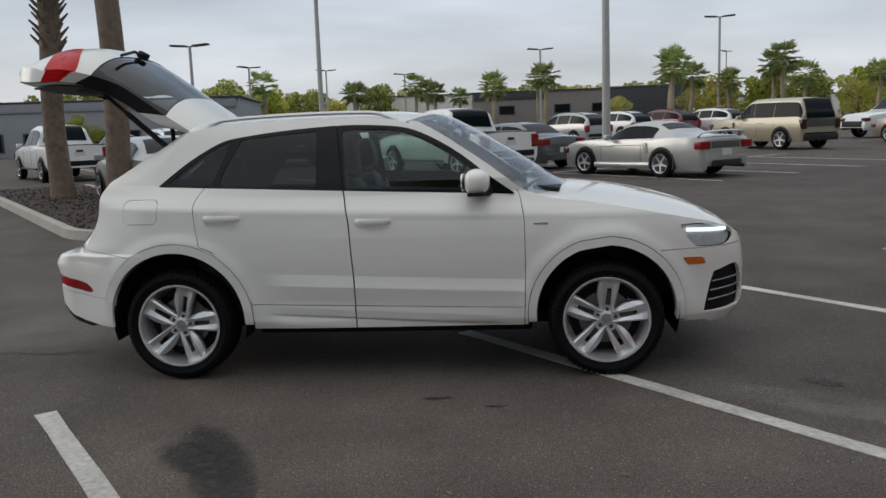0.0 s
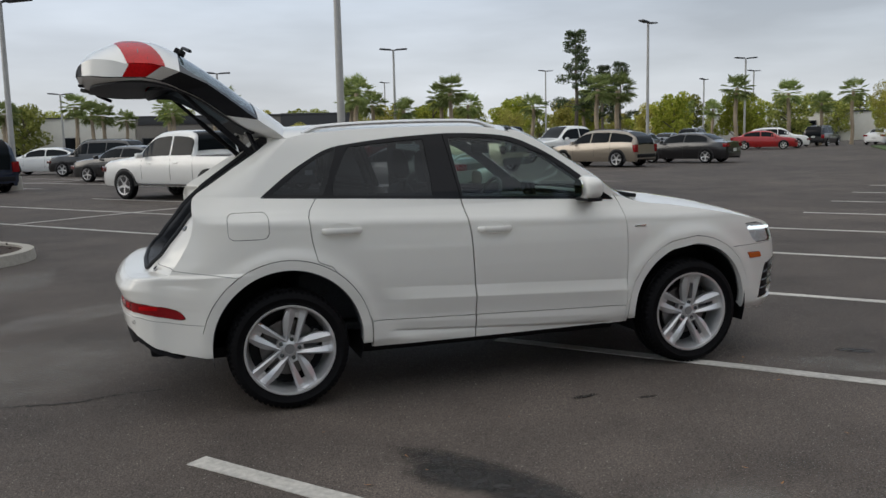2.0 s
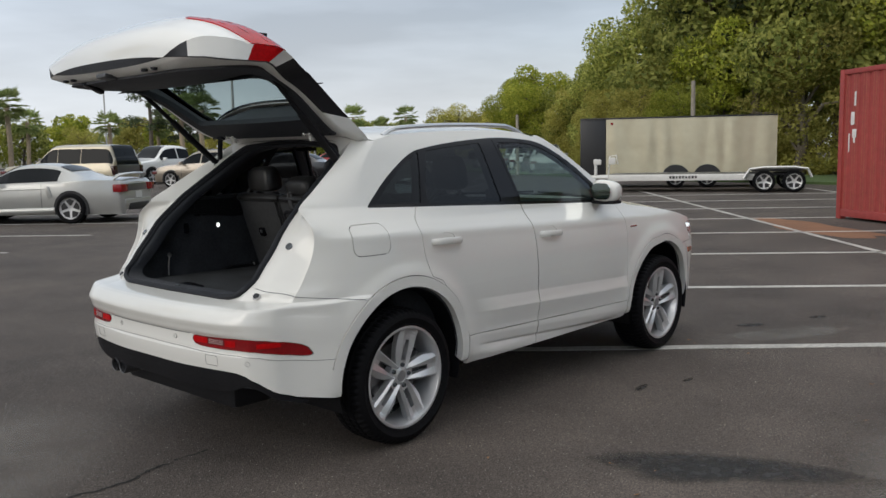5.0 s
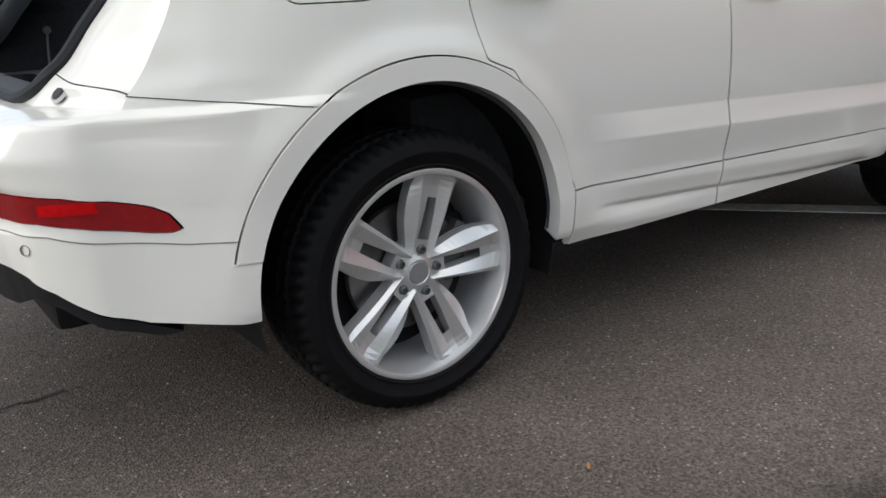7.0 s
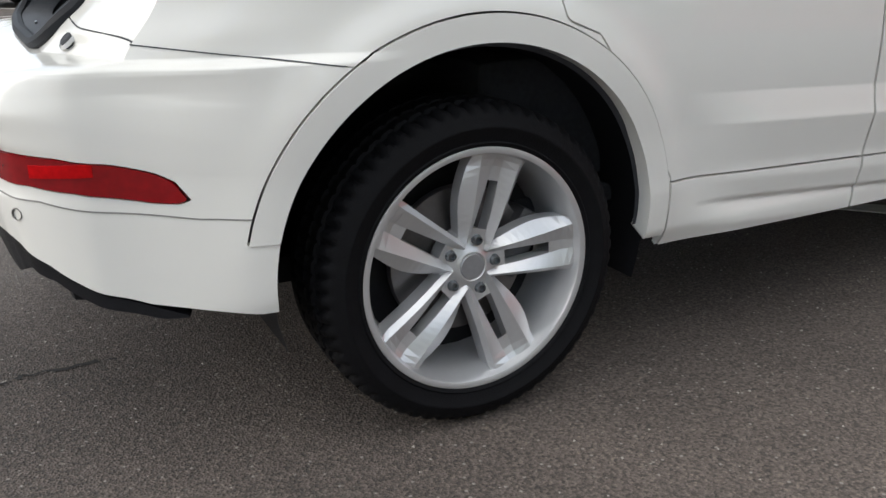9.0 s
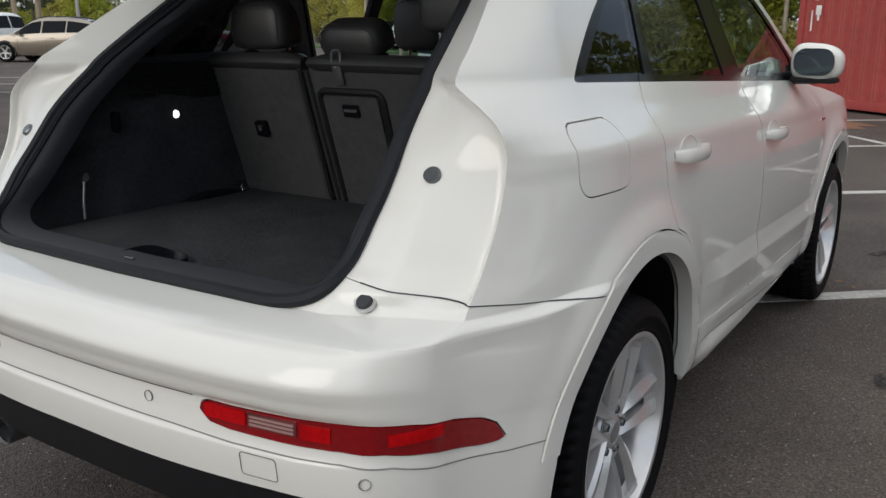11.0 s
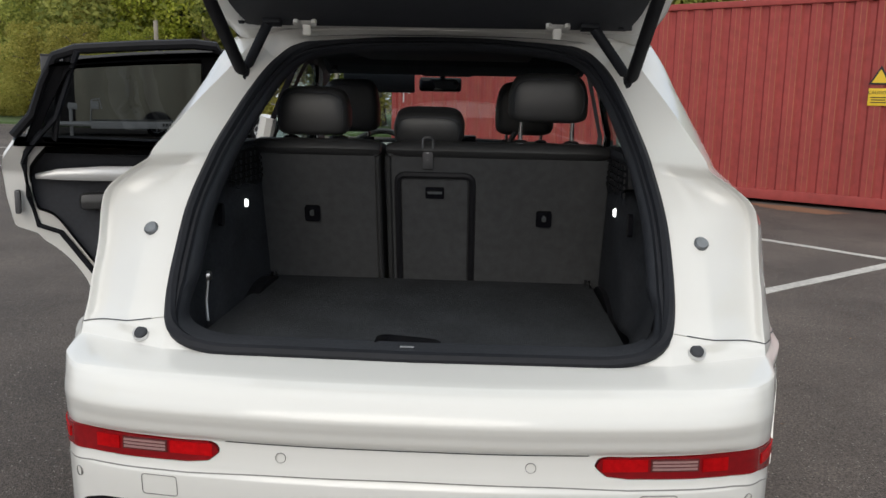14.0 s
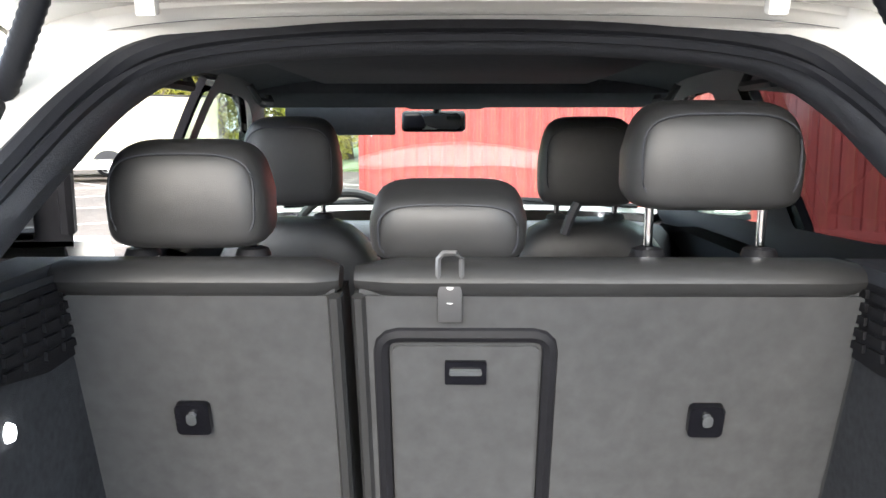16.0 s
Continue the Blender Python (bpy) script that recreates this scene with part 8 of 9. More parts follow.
def parked(kind, x, y, heading, paint, label, scale=1.0, rim="alloy"):
    m = pose(x, y, 0, 0, 0, heading) @ Matrix.Scale(scale, 4)
    nm = {"coupe": "coupe", "boxsuv": "suv", "sedan": "sedan", "suv": "suv", "crossover": "crossover", "van": "minivan", "pickup": "pickup"}[kind]
    sh = SHAPES[kind]
    car = thing(nm, label, "car" if kind != "pickup" else "pickup truck", group="parked vehicles")
    car.matrix_basis = m
    rows = np.array(sh["rows"], float)
    xs = np.concatenate([np.linspace(rows[i, 0], rows[i + 1, 0], 5)[:-1] for i in range(len(rows) - 1)] + [[rows[-1, 0]]])
    bel, top, wid, wtp = [curve_at([(r_[0], r_[c]) for r_ in rows], xs) for c in (1, 2, 3, 4)]
    low = sh["low"]
    n = len(xs)

    def section(i):
        b, t, w, wt = bel[i], top[i], wid[i], wtp[i]
        lo = low + (0.10 if i in (0, n - 1) else 0)
        lo = min(lo, b - 0.05)
        return [(w * 0.90, lo), (w * 0.985, lo + (b - lo) * 0.22), (w, lo + (b - lo) * 0.55), (w * 0.985, lo + (b - lo) * 0.86), (w * 0.955, b), (wt + (w * 0.955 - wt) * 0.10, b + (t - b) * 0.88), (wt * 0.86, t), (wt * 0.45, t + 0.018), (0, t + 0.025)]

    sec = [section(i) for i in range(n)]
    half = len(sec[0])
    V, F = [], []
    for i in range(n):
        full = [(-y_, z_) for y_, z_ in sec[i]] + [(y_, z_) for y_, z_ in sec[i][-2::-1]]
        V += [(xs[i], y_, z_) for y_, z_ in full]
    m2 = 2 * half - 1
    for i in range(n - 1):
        for j in range(m2 - 1):
            F.append((i * m2 + j, i * m2 + j + 1, (i + 1) * m2 + j + 1, (i + 1) * m2 + j))
    F.append(tuple(range(m2))[::-1])
    F.append(tuple((n - 1) * m2 + j for j in range(m2)))
    F = [f[::-1] for f in F]
    me = mesh_from("body", V, F)
    me.set_sharp_from_angle(angle=radians(38))
    body = obj("body", me, paint, car, "painted body shell")
    # wheel openings: dark discs standing in the flank, with the wheels in front of them
    for ax in sh["axles"]:
        w = float(np.interp(ax, rows[:, 0], rows[:, 3]))
        for sg in (-1, 1):
            bm = bmesh.new()
            pts = [(ax + sh["r"] * 1.17 * math.cos(a), max(sh["r"] + sh["r"] * 1.17 * math.sin(a), low)) for a in np.linspace(-0.5, math.pi + 0.5, 22)]
            prism(bm, pts, sg * (w * 0.7), sg * (w + 0.006))
            part("wheel_opening", bm, "trailer_black", body, "dark wheel opening", smooth=False)
            small_wheel(car, ax, sg * (w - 0.055), sh["r"], sh["r"], 0.22, rim)
    # glazing, slightly proud
    c0, c1 = sh["cabin"]
    edge = 0.010 if kind == "boxsuv" else 0.03
    idx = [i for i in range(n) if c0 < xs[i] < c1 and top[i] - bel[i] > 0.16]
    for sg in (-1, 1):
        cuts = [idx[0]] + [min(idx, key=lambda i: abs(xs[i] - q)) for q in ((-0.95, 0.0) if kind in ("suv", "crossover", "van", "boxsuv") else () if kind == "coupe" else (-0.25,))] + [idx[-1]]
        for a, b in zip(cuts[:-1], cuts[1:]):
            if b <= a:
                continue
            P = []
            for i in range(a, b + 1):
                (w0, z0), (w1, z1) = sec[i][4], sec[i][5]
                dx = edge if i == a else -edge if i == b else 0
                P.append([(xs[i] + dx, sg * (w0 + (w1 - w0) * f + 0.008), z0 + (z1 - z0) * f) for f in (0.10, 0.92)])
            bm = bmesh.new()
            vs = [[bm.verts.new(p) for p in q] for q in P]
            for i in range(len(vs) - 1):
                bm.faces.new((vs[i][0], vs[i + 1][0], vs[i + 1][1], vs[i][1]))
            part("side_window", bm, "car_glass", body, "dark side window", smooth=False)
    # screens: where the top rises or falls steeply
    for fr in (True, False):
        rng = [i for i in range(n - 1) if (top[i + 1] - top[i]) / (xs[i + 1] - xs[i] + 1e-9) * (-1 if fr else 1) > 0.22 and top[i] > bel[i] + (0.03 if i else 9) and max(top[i], top[i + 1]) > bel[i] + 0.12 and c0 - 0.2 < xs[i] < c1 + 0.3]
        if rng:
            bm = bmesh.new()
            ii = list(range(rng[0], rng[-1] + 2))
            P = []
            for i in ii:
                t, wt = top[i], wtp[i]
                dx = 0.012 if fr else -0.012
                P.append([bm.verts.new((xs[i] + dx, y_, z_ + 0.010)) for y_, z_ in ((-wt * 0.86, t), (-wt * 0.45, t + 0.018), (0, t + 0.025), (wt * 0.45, t + 0.018), (wt * 0.86, t))])
            for i in range(len(P) - 1):
                for j in range(4):
                    bm.faces.new((P[i][j], P[i + 1][j], P[i + 1][j + 1], P[i][j + 1]))
            part("windscreen" if fr else "rear_window", bm, "car_glass", body, "dark screen glass")
    xr, xf = rows[1, 0], rows[-2, 0]
    wr, wf = rows[1, 3], rows[-2, 3]
    zr, zf = rows[1, 1], rows[-2, 1]
    tall = kind in ("suv", "van", "pickup", "crossover", "boxsuv")
    for sg in (-1, 1):
        bm = bmesh.new()
        box(bm, (xr + 0.04, sg * (wr - 0.10), zr - (0.20 if tall else 0.10)), (0.16, 0.24, 0.34) if tall else (0.20, 0.36, 0.17), bevel=0.02)
        part("tail_lamp", bm, "lamp_smoked" if kind == "boxsuv" else "red_lens", car, "dark smoked tail lamp" if kind == "boxsuv" else "red tail lamp")
        bm = bmesh.new()
        box(bm, (xf - 0.02, sg * (wf - 0.14), zf - 0.10), (0.30, 0.32, 0.15), rotm(0, 0, -sg * 16), bevel=0.03)
        part("headlamp", bm, "clear_lens", car, "clear headlamp")
        bm = bmesh.new()
        mx = float(c1 - 0.35)
        box(bm, (mx, sg * (np.interp(mx, xs, wid) + 0.10), np.interp(mx, xs, bel) + 0.08), (0.12, 0.2, 0.14), bevel=0.04)
        part("door_mirror", bm, paint, car, "door mirror")
    bm = bmesh.new()
    box(bm, (rows[0, 0] + 0.01, 0, low + 0.24), (0.06, wr * 1.7, 0.16), bevel=0.03)
    part("rear_bumper", bm, "black_plastic" if tall else paint, car, "rear bumper")
    bm = bmesh.new()
    box(bm, (rows[-1, 0] + 0.0, 0, low + 0.26), (0.06, wf * 1.5, 0.26), bevel=0.03)
    part("front_grille", bm, "trailer_black", car, "dark front grille")
    bm = bmesh.new()
    box(bm, (rows[0, 0] - 0.015 if not tall else xr - 0.01, 0, zr - 0.22 if tall else low + 0.40), (0.012, 0.34, 0.15))
    part("number_plate", bm, "plate_pale", car, "pale plate")
    for dx in ((-0.28, 0.75) if kind != "coupe" else (0.62,)):
        for sg in (-1, 1):
            bm = bmesh.new()
            w = float(np.interp(dx - 0.12, xs, wid))
            box(bm, (dx - 0.14, sg * (w + 0.0), float(np.interp(dx, xs, bel)) - 0.13), (0.16, 0.03, 0.03), bevel=0.008)
            part("door_handle", bm, paint, body)
    for dx in ((-0.20, 0.92, -1.05) if kind not in ("coupe",) else (-0.55, 0.80)):
        for sg in (-1, 1):
            bm = bmesh.new()
            pts = []
            for f in (0.25, 0.5, 0.75, 0.97):
                i0 = int(np.argmin(np.abs(xs - dx)))
                lo, b = low, float(np.interp(dx, xs, bel))
                z = lo + (b - lo) * f
                prof = [(p[1], p[0]) for p in sec[i0][:5]]
                pts.append((dx, sg * (float(np.interp(z, [p[0] for p in prof], [p[1] for p in prof])) + 0.001), z))
            tube(bm, pts, 0.006, 4)
            part("door_gap", bm, "trailer_black", body)
    if kind == "boxsuv":
        bm = bmesh.new()
        box(bm, (-2.385, 0, 0.98), (0.03, 1.46, 0.30), bevel=0.012)
        part("tail_panel", bm, "paint_grey", car, "dark upper tailgate panel")
        bm = bmesh.new()
        box(bm, (-2.33, 0, 0.44), (0.22, 1.72, 0.24), bevel=0.05)
        part("lower_bumper", bm, "trailer_black", car, "dark lower bumper")
        for sg in (-1, 1):
            bm = bmesh.new()
            box(bm, (1.02, sg * 0.962, 0.92), (0.10, 0.03, 0.22), bevel=0.01)
            part("side_vent", bm, "trailer_black", body)
    if kind in ("suv", "crossover", "van"):
        for sg in (-1, 1):
            bm = bmesh.new()
            tube(bm, [(xx, sg * (float(np.interp(xx, xs, wtp)) * 0.80), float(np.interp(xx, xs, top)) + 0.04) for xx in np.linspace(-1.7, 0.2, 8)], 0.018, 6)
            part("roof_rail", bm, "trailer_black", car, "dark roof rail")
    if kind == "coupe":
        bm = bmesh.new()
        tube(bm, [(-2.12, -0.74, 0.95), (-2.20, -0.70, 1.04), (-2.25, -0.5, 1.065), (-2.26, 0, 1.075), (-2.25, 0.5, 1.065), (-2.20, 0.70, 1.04), (-2.12, 0.74, 0.95)], 0.030, 8, flat=(2.6, 0.8))
        part("spoiler", bm, paint, car, "rear deck spoiler")
        bm = bmesh.new()
        box(bm, (-2.345, 0, 0.34), (0.08, 1.05, 0.15), bevel=0.03)
        part("bumper_insert", bm, "trailer_black", car, "dark lower insert of the rear bumper")
        bm = bmesh.new()
        box(bm, (-2.325, 0, 0.76), (0.03, 1.0, 0.16), bevel=0.02)
        part("rear_panel", bm, "paint_grey", car, "darker panel between the tail lamps")
        for sg in (-1, 1):
            bm = bmesh.new()
            tube(bm, [(-0.86, sg * 0.955, 0.30), (0.98, sg * 0.945, 0.27)], 0.05, 8, flat=(0.7, 1.3))
            part("side_skirt", bm, paint, body)
            bm = bmesh.new()
            box(bm, (-0.72, sg * 0.935, 0.70), (0.10, 0.03, 0.26), rotm(0, 18, 0), bevel=0.012)
            part("side_scoop", bm, paint, body)
            bm = bmesh.new()
            tube(bm, [(-0.80, sg * 0.935, 0.775), (1.0, sg * 0.93, 0.735)], 0.007, 4)
            part("body_crease", bm, paint, body)
    if kind == "pickup":
        bm = bmesh.new()
        box(bm, (-1.86, 0, 1.165), (1.55, 1.62, 0.035), bevel=0.01)
        part("bed_cover", bm, "trailer_black", car, "black bed cover")
        for sg in (-1, 1):
            bm = bmesh.new()
            tube(bm, [(-0.9, sg * 0.95, 0.42), (1.1, sg * 0.95, 0.42)], 0.05, 6, flat=(1.2, 0.5))
            part("side_step", bm, "trailer_black", car, "dark side step")
        bm = bmesh.new()
        box(bm, (-2.715, 0, 0.99), (0.02, 0.22, 0.07), bevel=0.01)
        part("tailgate_handle", bm, "trailer_black", car)
    return car


parked("coupe", 5.45, 16.4, 129, "paint_silver", "silver two-door coupe with a rear spoiler, parked on a bay")
parked("boxsuv", 12.0, 28.9, 119, "paint_beige", "beige boxy SUV with dark glass parked on a bay", 1.0)
parked("pickup", 20.6, 37.4, 196, "paint_white", "white four-door pickup truck parked nose out", 1.06)
parked("crossover", 18.7, 29.9, 118, "paint_bronze", "bronze-grey crossover parked on a bay", 1.0)
parked("sedan", 24.0, 31.0, 120, "paint_black", "black sedan parked beside a bronze crossover", 1.0)
parked("pickup", 0.22, 18.95, 130, "paint_white", "white four-door pickup truck with chrome wheels", 1.0)
parked("sedan", -1.7, 32.0, 140, "paint_black", "black sedan parked beyond a white pickup", 1.0)
parked("sedan", -5.8, 12.5, 128, "paint_silver", "silver sedan parked beside the planted island", 0.98)
parked("van", -7.3, 27.3, 128, "paint_navy", "dark blue minivan parked beside a lamp post", 1.0)
parked("sedan", -6.2, 44.5, 165, "paint_white", "white sedan parked far across the lot", 0.98)
parked("suv", -3.4, 40.0, 150, "paint_black", "black boxy off-roader parked across the lot", 0.95)
parked("pickup", -13.2, 22.0, 132, "paint_white", "white pickup truck parked behind the palms", 0.98)
parked("sedan", -20.2, 35.0, 128, "paint_grey", "dark grey sedan parked near the showroom", 0.95)
parked("sedan", -16.5, 33.5, 128, "paint_black", "black sedan parked near the showroom", 0.95)
parked("crossover", -13.2, 31.0, 128, "paint_white", "white crossover parked near the showroom", 0.95)
parked("sedan", 2.0, 21.1, 130, "paint_grey", "dark grey sedan parked beside a white pickup", 0.95)
parked("crossover", 4.9, 40.6, 128, "paint_silver", "pale silver crossover in the back row", 1.0)
parked("crossover", 8.1, 47.5, 128, "paint_white", "white crossover in the back row", 1.0)
parked("crossover", 11.0, 48.6, 128, "paint_maroon", "dark red crossover in the back row", 1.0)
parked("crossover", 13.9, 49.0, 128, "paint_white", "white crossover in the back row", 1.0)
parked("sedan", 43.6, 50.0, -40, "paint_red", "bright red sedan with white wheels, seen side on", 1.0, rim="trailer_white")
parked("crossover", 47.0, 52.6, -40, "paint_white", "white crossover parked behind a red sedan", 1.0)
parked("suv", 40.2, 54.0, 40, "paint_black", "black SUV parked far across the lot", 0.95)
parked("sedan", 37.0, 52.8, 40, "paint_grey", "grey sedan parked far across the lot", 1.0)
parked("sedan", 33.5, 50.5, 40, "paint_black", "black sedan parked far across the lot", 1.0)
parked("suv", 54.0, 55.5, 30, "paint_black", "black SUV parked at the far edge", 0.95)
parked("sedan", 59.0, 54.0, 30, "paint_white", "white sedan parked at the far edge", 0.95)
van = parked("van", 47.4, 37.4, 222, "paint_white", "white work van facing the car park", 1.05)
bm = bmesh.new()
for sg in (-1, 1):
    tube(bm, [(-2.0, sg * 0.7, 1.80), (-2.0, sg * 0.7, 2.05), (0.4, sg * 0.7, 2.05), (0.4, sg * 0.7, 1.80)], 0.03, 6)
for xx in (-1.9, -0.8, 0.35):
    tube(bm, [(xx, -0.7, 2.05), (xx, 0.7, 2.05)], 0.03, 6)
part("ladder_rack", bm, "post_paint", van, "pale ladder rack")
parked("suv", 44.2, 32.2, 215, "paint_grey", "grey SUV parked along the wood", 0.95)
parked("crossover", 41.5, 29.5, 215, "paint_white", "white crossover parked along the wood", 1.0)
parked("sedan", 39.5, 27.0, 215, "paint_black", "black sedan parked along the wood", 1.0)
parked("crossover", 37.3, 24.8, 215, "paint_silver", "silver crossover parked along the wood", 1.0)

# traffic cone by the far kerb
simple("cone_orange", (0.75, 0.16, 0.03), 0.5)
cone = thing("traffic_cone", "small orange traffic cone on the asphalt", "cone", (55.0, 47.5, 0))
bm = bmesh.new()
rod(bm, (0, 0, 0.03), (0, 0, 0.75), 0.17, 0.03, 14)
part("cone_body", bm, "cone_orange", cone)
bm = bmesh.new()
box(bm, (0, 0, 0.02), (0.42, 0.42, 0.04), bevel=0.01)
part("cone_base", bm, "trailer_black", cone)

# ---- buildings ----
simple("wall_grey", (0.27, 0.28, 0.29), 0.7, grain=0.06, scale=2)
simple("wall_dark", (0.21, 0.19, 0.165), 0.75, grain=0.10, scale=2)
simple("wall_charcoal", (0.045, 0.045, 0.048), 0.6, grain=0.1, scale=2)
simple("wall_white", (0.75, 0.72, 0.64), 0.8, grain=0.06, scale=2)


def building(name, a, b, h, depth, wall, label, wins=(), bands=()):
    a, b = Vector((*a, 0)), Vector((*b, 0))
    d = b - a
    L0 = d.length
    t = thing(name, label, "building", a, math.degrees(math.atan2(d.y, d.x)))
    bm = bmesh.new()
    box(bm, (L0 / 2, depth / 2, h / 2), (L0, depth, h), bevel=0.03)
    part("wall", bm, wall, t)
    bm = bmesh.new()
    box(bm, (L0 / 2, depth / 2, h + 0.06), (L0 + 0.3, depth + 0.3, 0.14), bevel=0.02)
    part("roof", bm, "wall_charcoal", t, "dark flat roof edge")
    for x0, x1, z0, z1 in wins:
        w = new("window")
        w.parent = t
        bm = bmesh.new()
        box(bm, ((x0 + x1) / 2, -0.02, (z0 + z1) / 2), (x1 - x0 + 0.16, 0.10, z1 - z0 + 0.16), bevel=0.01)
        part("frame", bm, "wall_charcoal", w)
        k = max(1, round((x1 - x0) / 1.3))
        for i in range(k):
            bm = bmesh.new()
            box(bm, (x0 + (x1 - x0) * (i + 0.5) / k, -0.075, (z0 + z1) / 2), ((x1 - x0) / k - 0.08, 0.02, z1 - z0))
            part("pane", bm, "car_glass", w)
    for x0, x1, z0, z1, mt in bands:
        bm = bmesh.new()
        box(bm, ((x0 + x1) / 2, -0.05, (z0 + z1) / 2), (x1 - x0, 0.12, z1 - z0), bevel=0.02)
        part("cladding", bm, mt, t, "wall cladding panel")
    return t


building("showroom", (-52.0, 44.5), (-16.5, 52.0), 3.5, 18, "wall_grey", "long grey metal showroom with window bays",
         [(9.0 + 4.4 * i, 12.0 + 4.4 * i, 0.4, 1.5) for i in range(6)], [(0, 36, 2.9, 3.5, "wall_grey")])
building("dealer_building", (-2.6, 90), (20.0, 88), 4.2, 20, "wall_dark", "low dark brown-grey building with small windows",
         [(3, 4.6, 1.9, 2.7), (9.0, 10.6, 1.9, 2.7), (13.0, 14.4, 1.9, 2.7), (0.6, 1.8, 1.2, 2.0)], [(14.8, 22.6, 0, 4.4, "wall_charcoal"), (0.2, 8, 3.4, 4.2, "wall_charcoal")])
building("white_building", (-17.5, 95), (-2.8, 95), 4.3, 20, "wall_white", "plain cream-white flat-roofed building", [(2, 3.4, 0.4, 2.2), (7.5, 9.0, 0.4, 2.2)])
building("far_store", (66, 88), (82, 76), 3.4, 14, "wall_white", "cream low store at the far edge", [(3, 6, 0.5, 2.4), (9, 12, 0.5, 2.4)])
building("far_store", (30, 118), (46, 116), 3.2, 14, "wall_white", "cream low store at the far edge", [(3, 6, 0.5, 2.2)])

# ---- plants ----
def leaf_material(name, a, b):
    m, nt, bs, L = nodes_of(name)
    geo = nt.nodes.new("ShaderNodeNewGeometry")
    oi = nt.nodes.new("ShaderNodeObjectInfo")
    r = nt.nodes.new("ShaderNodeValToRGB")
    r.color_ramp.elements[0].color, r.color_ramp.elements[1].color = (*a, 1), (*b, 1)
    L(geo.outputs["Random Per Island"], r.inputs["Fac"])
    mr = nt.nodes.new("ShaderNodeMapRange")
    mr.inputs["To Min"].default_value, mr.inputs["To Max"].default_value = 0.7, 1.35
    L(oi.outputs["Random"], mr.inputs["Value"])
    mu = nt.nodes.new("ShaderNodeMixRGB")
    mu.blend_type = 'MULTIPLY'
    mu.inputs["Fac"].default_value = 1
    L(r.outputs["Color"], mu.inputs["Color1"])
    L(mr.outputs["Result"], mu.inputs["Color2"])
    L(mu.outputs["Color"], bs.inputs["Base Color"])
    bs.inputs["Roughness"].default_value = 0.75
    bs.inputs["Specular IOR Level"].default_value = 0.2
    tr = nt.nodes.new("ShaderNodeBsdfTranslucent")
    L(mu.outputs["Color"], tr.inputs["Color"])
    mx = nt.nodes.new("ShaderNodeMixShader")
    mx.inputs[0].default_value = 0.5
    L(bs.outputs[0], mx.inputs[1])
    L(tr.outputs[0], mx.inputs[2])
    L(mx.outputs[0], nt.nodes["Material Output"].inputs["Surface"])


leaf_material("leaf_palm", (0.16, 0.22, 0.07), (0.36, 0.40, 0.16))
# colours of the wood's leaves are raised to carry its sunlit tone
leaf_material("leaf_spring", (0.22, 0.27, 0.035), (0.50, 0.50, 0.09))
leaf_material("leaf_dark", (0.15, 0.19, 0.045), (0.50, 0.50, 0.14))
leaf_material("leaf_olive", (0.28, 0.27, 0.06), (0.55, 0.50, 0.14))
leaf_material("leaf_needle", (0.055, 0.08, 0.042), (0.14, 0.17, 0.09))
simple("bark_palm", (0.36, 0.285, 0.20), 0.95, grain=0.4, scale=14, bump=0.9, bscale=30)
simple("bark_near", (0.17, 0.125, 0.092), 0.95, grain=0.45, scale=9, bump=0.9, bscale=30)
simple("bark_tree", (0.15, 0.125, 0.095), 0.95, grain=0.35, scale=10, bump=0.8, bscale=25)
rp = random.Random(21)


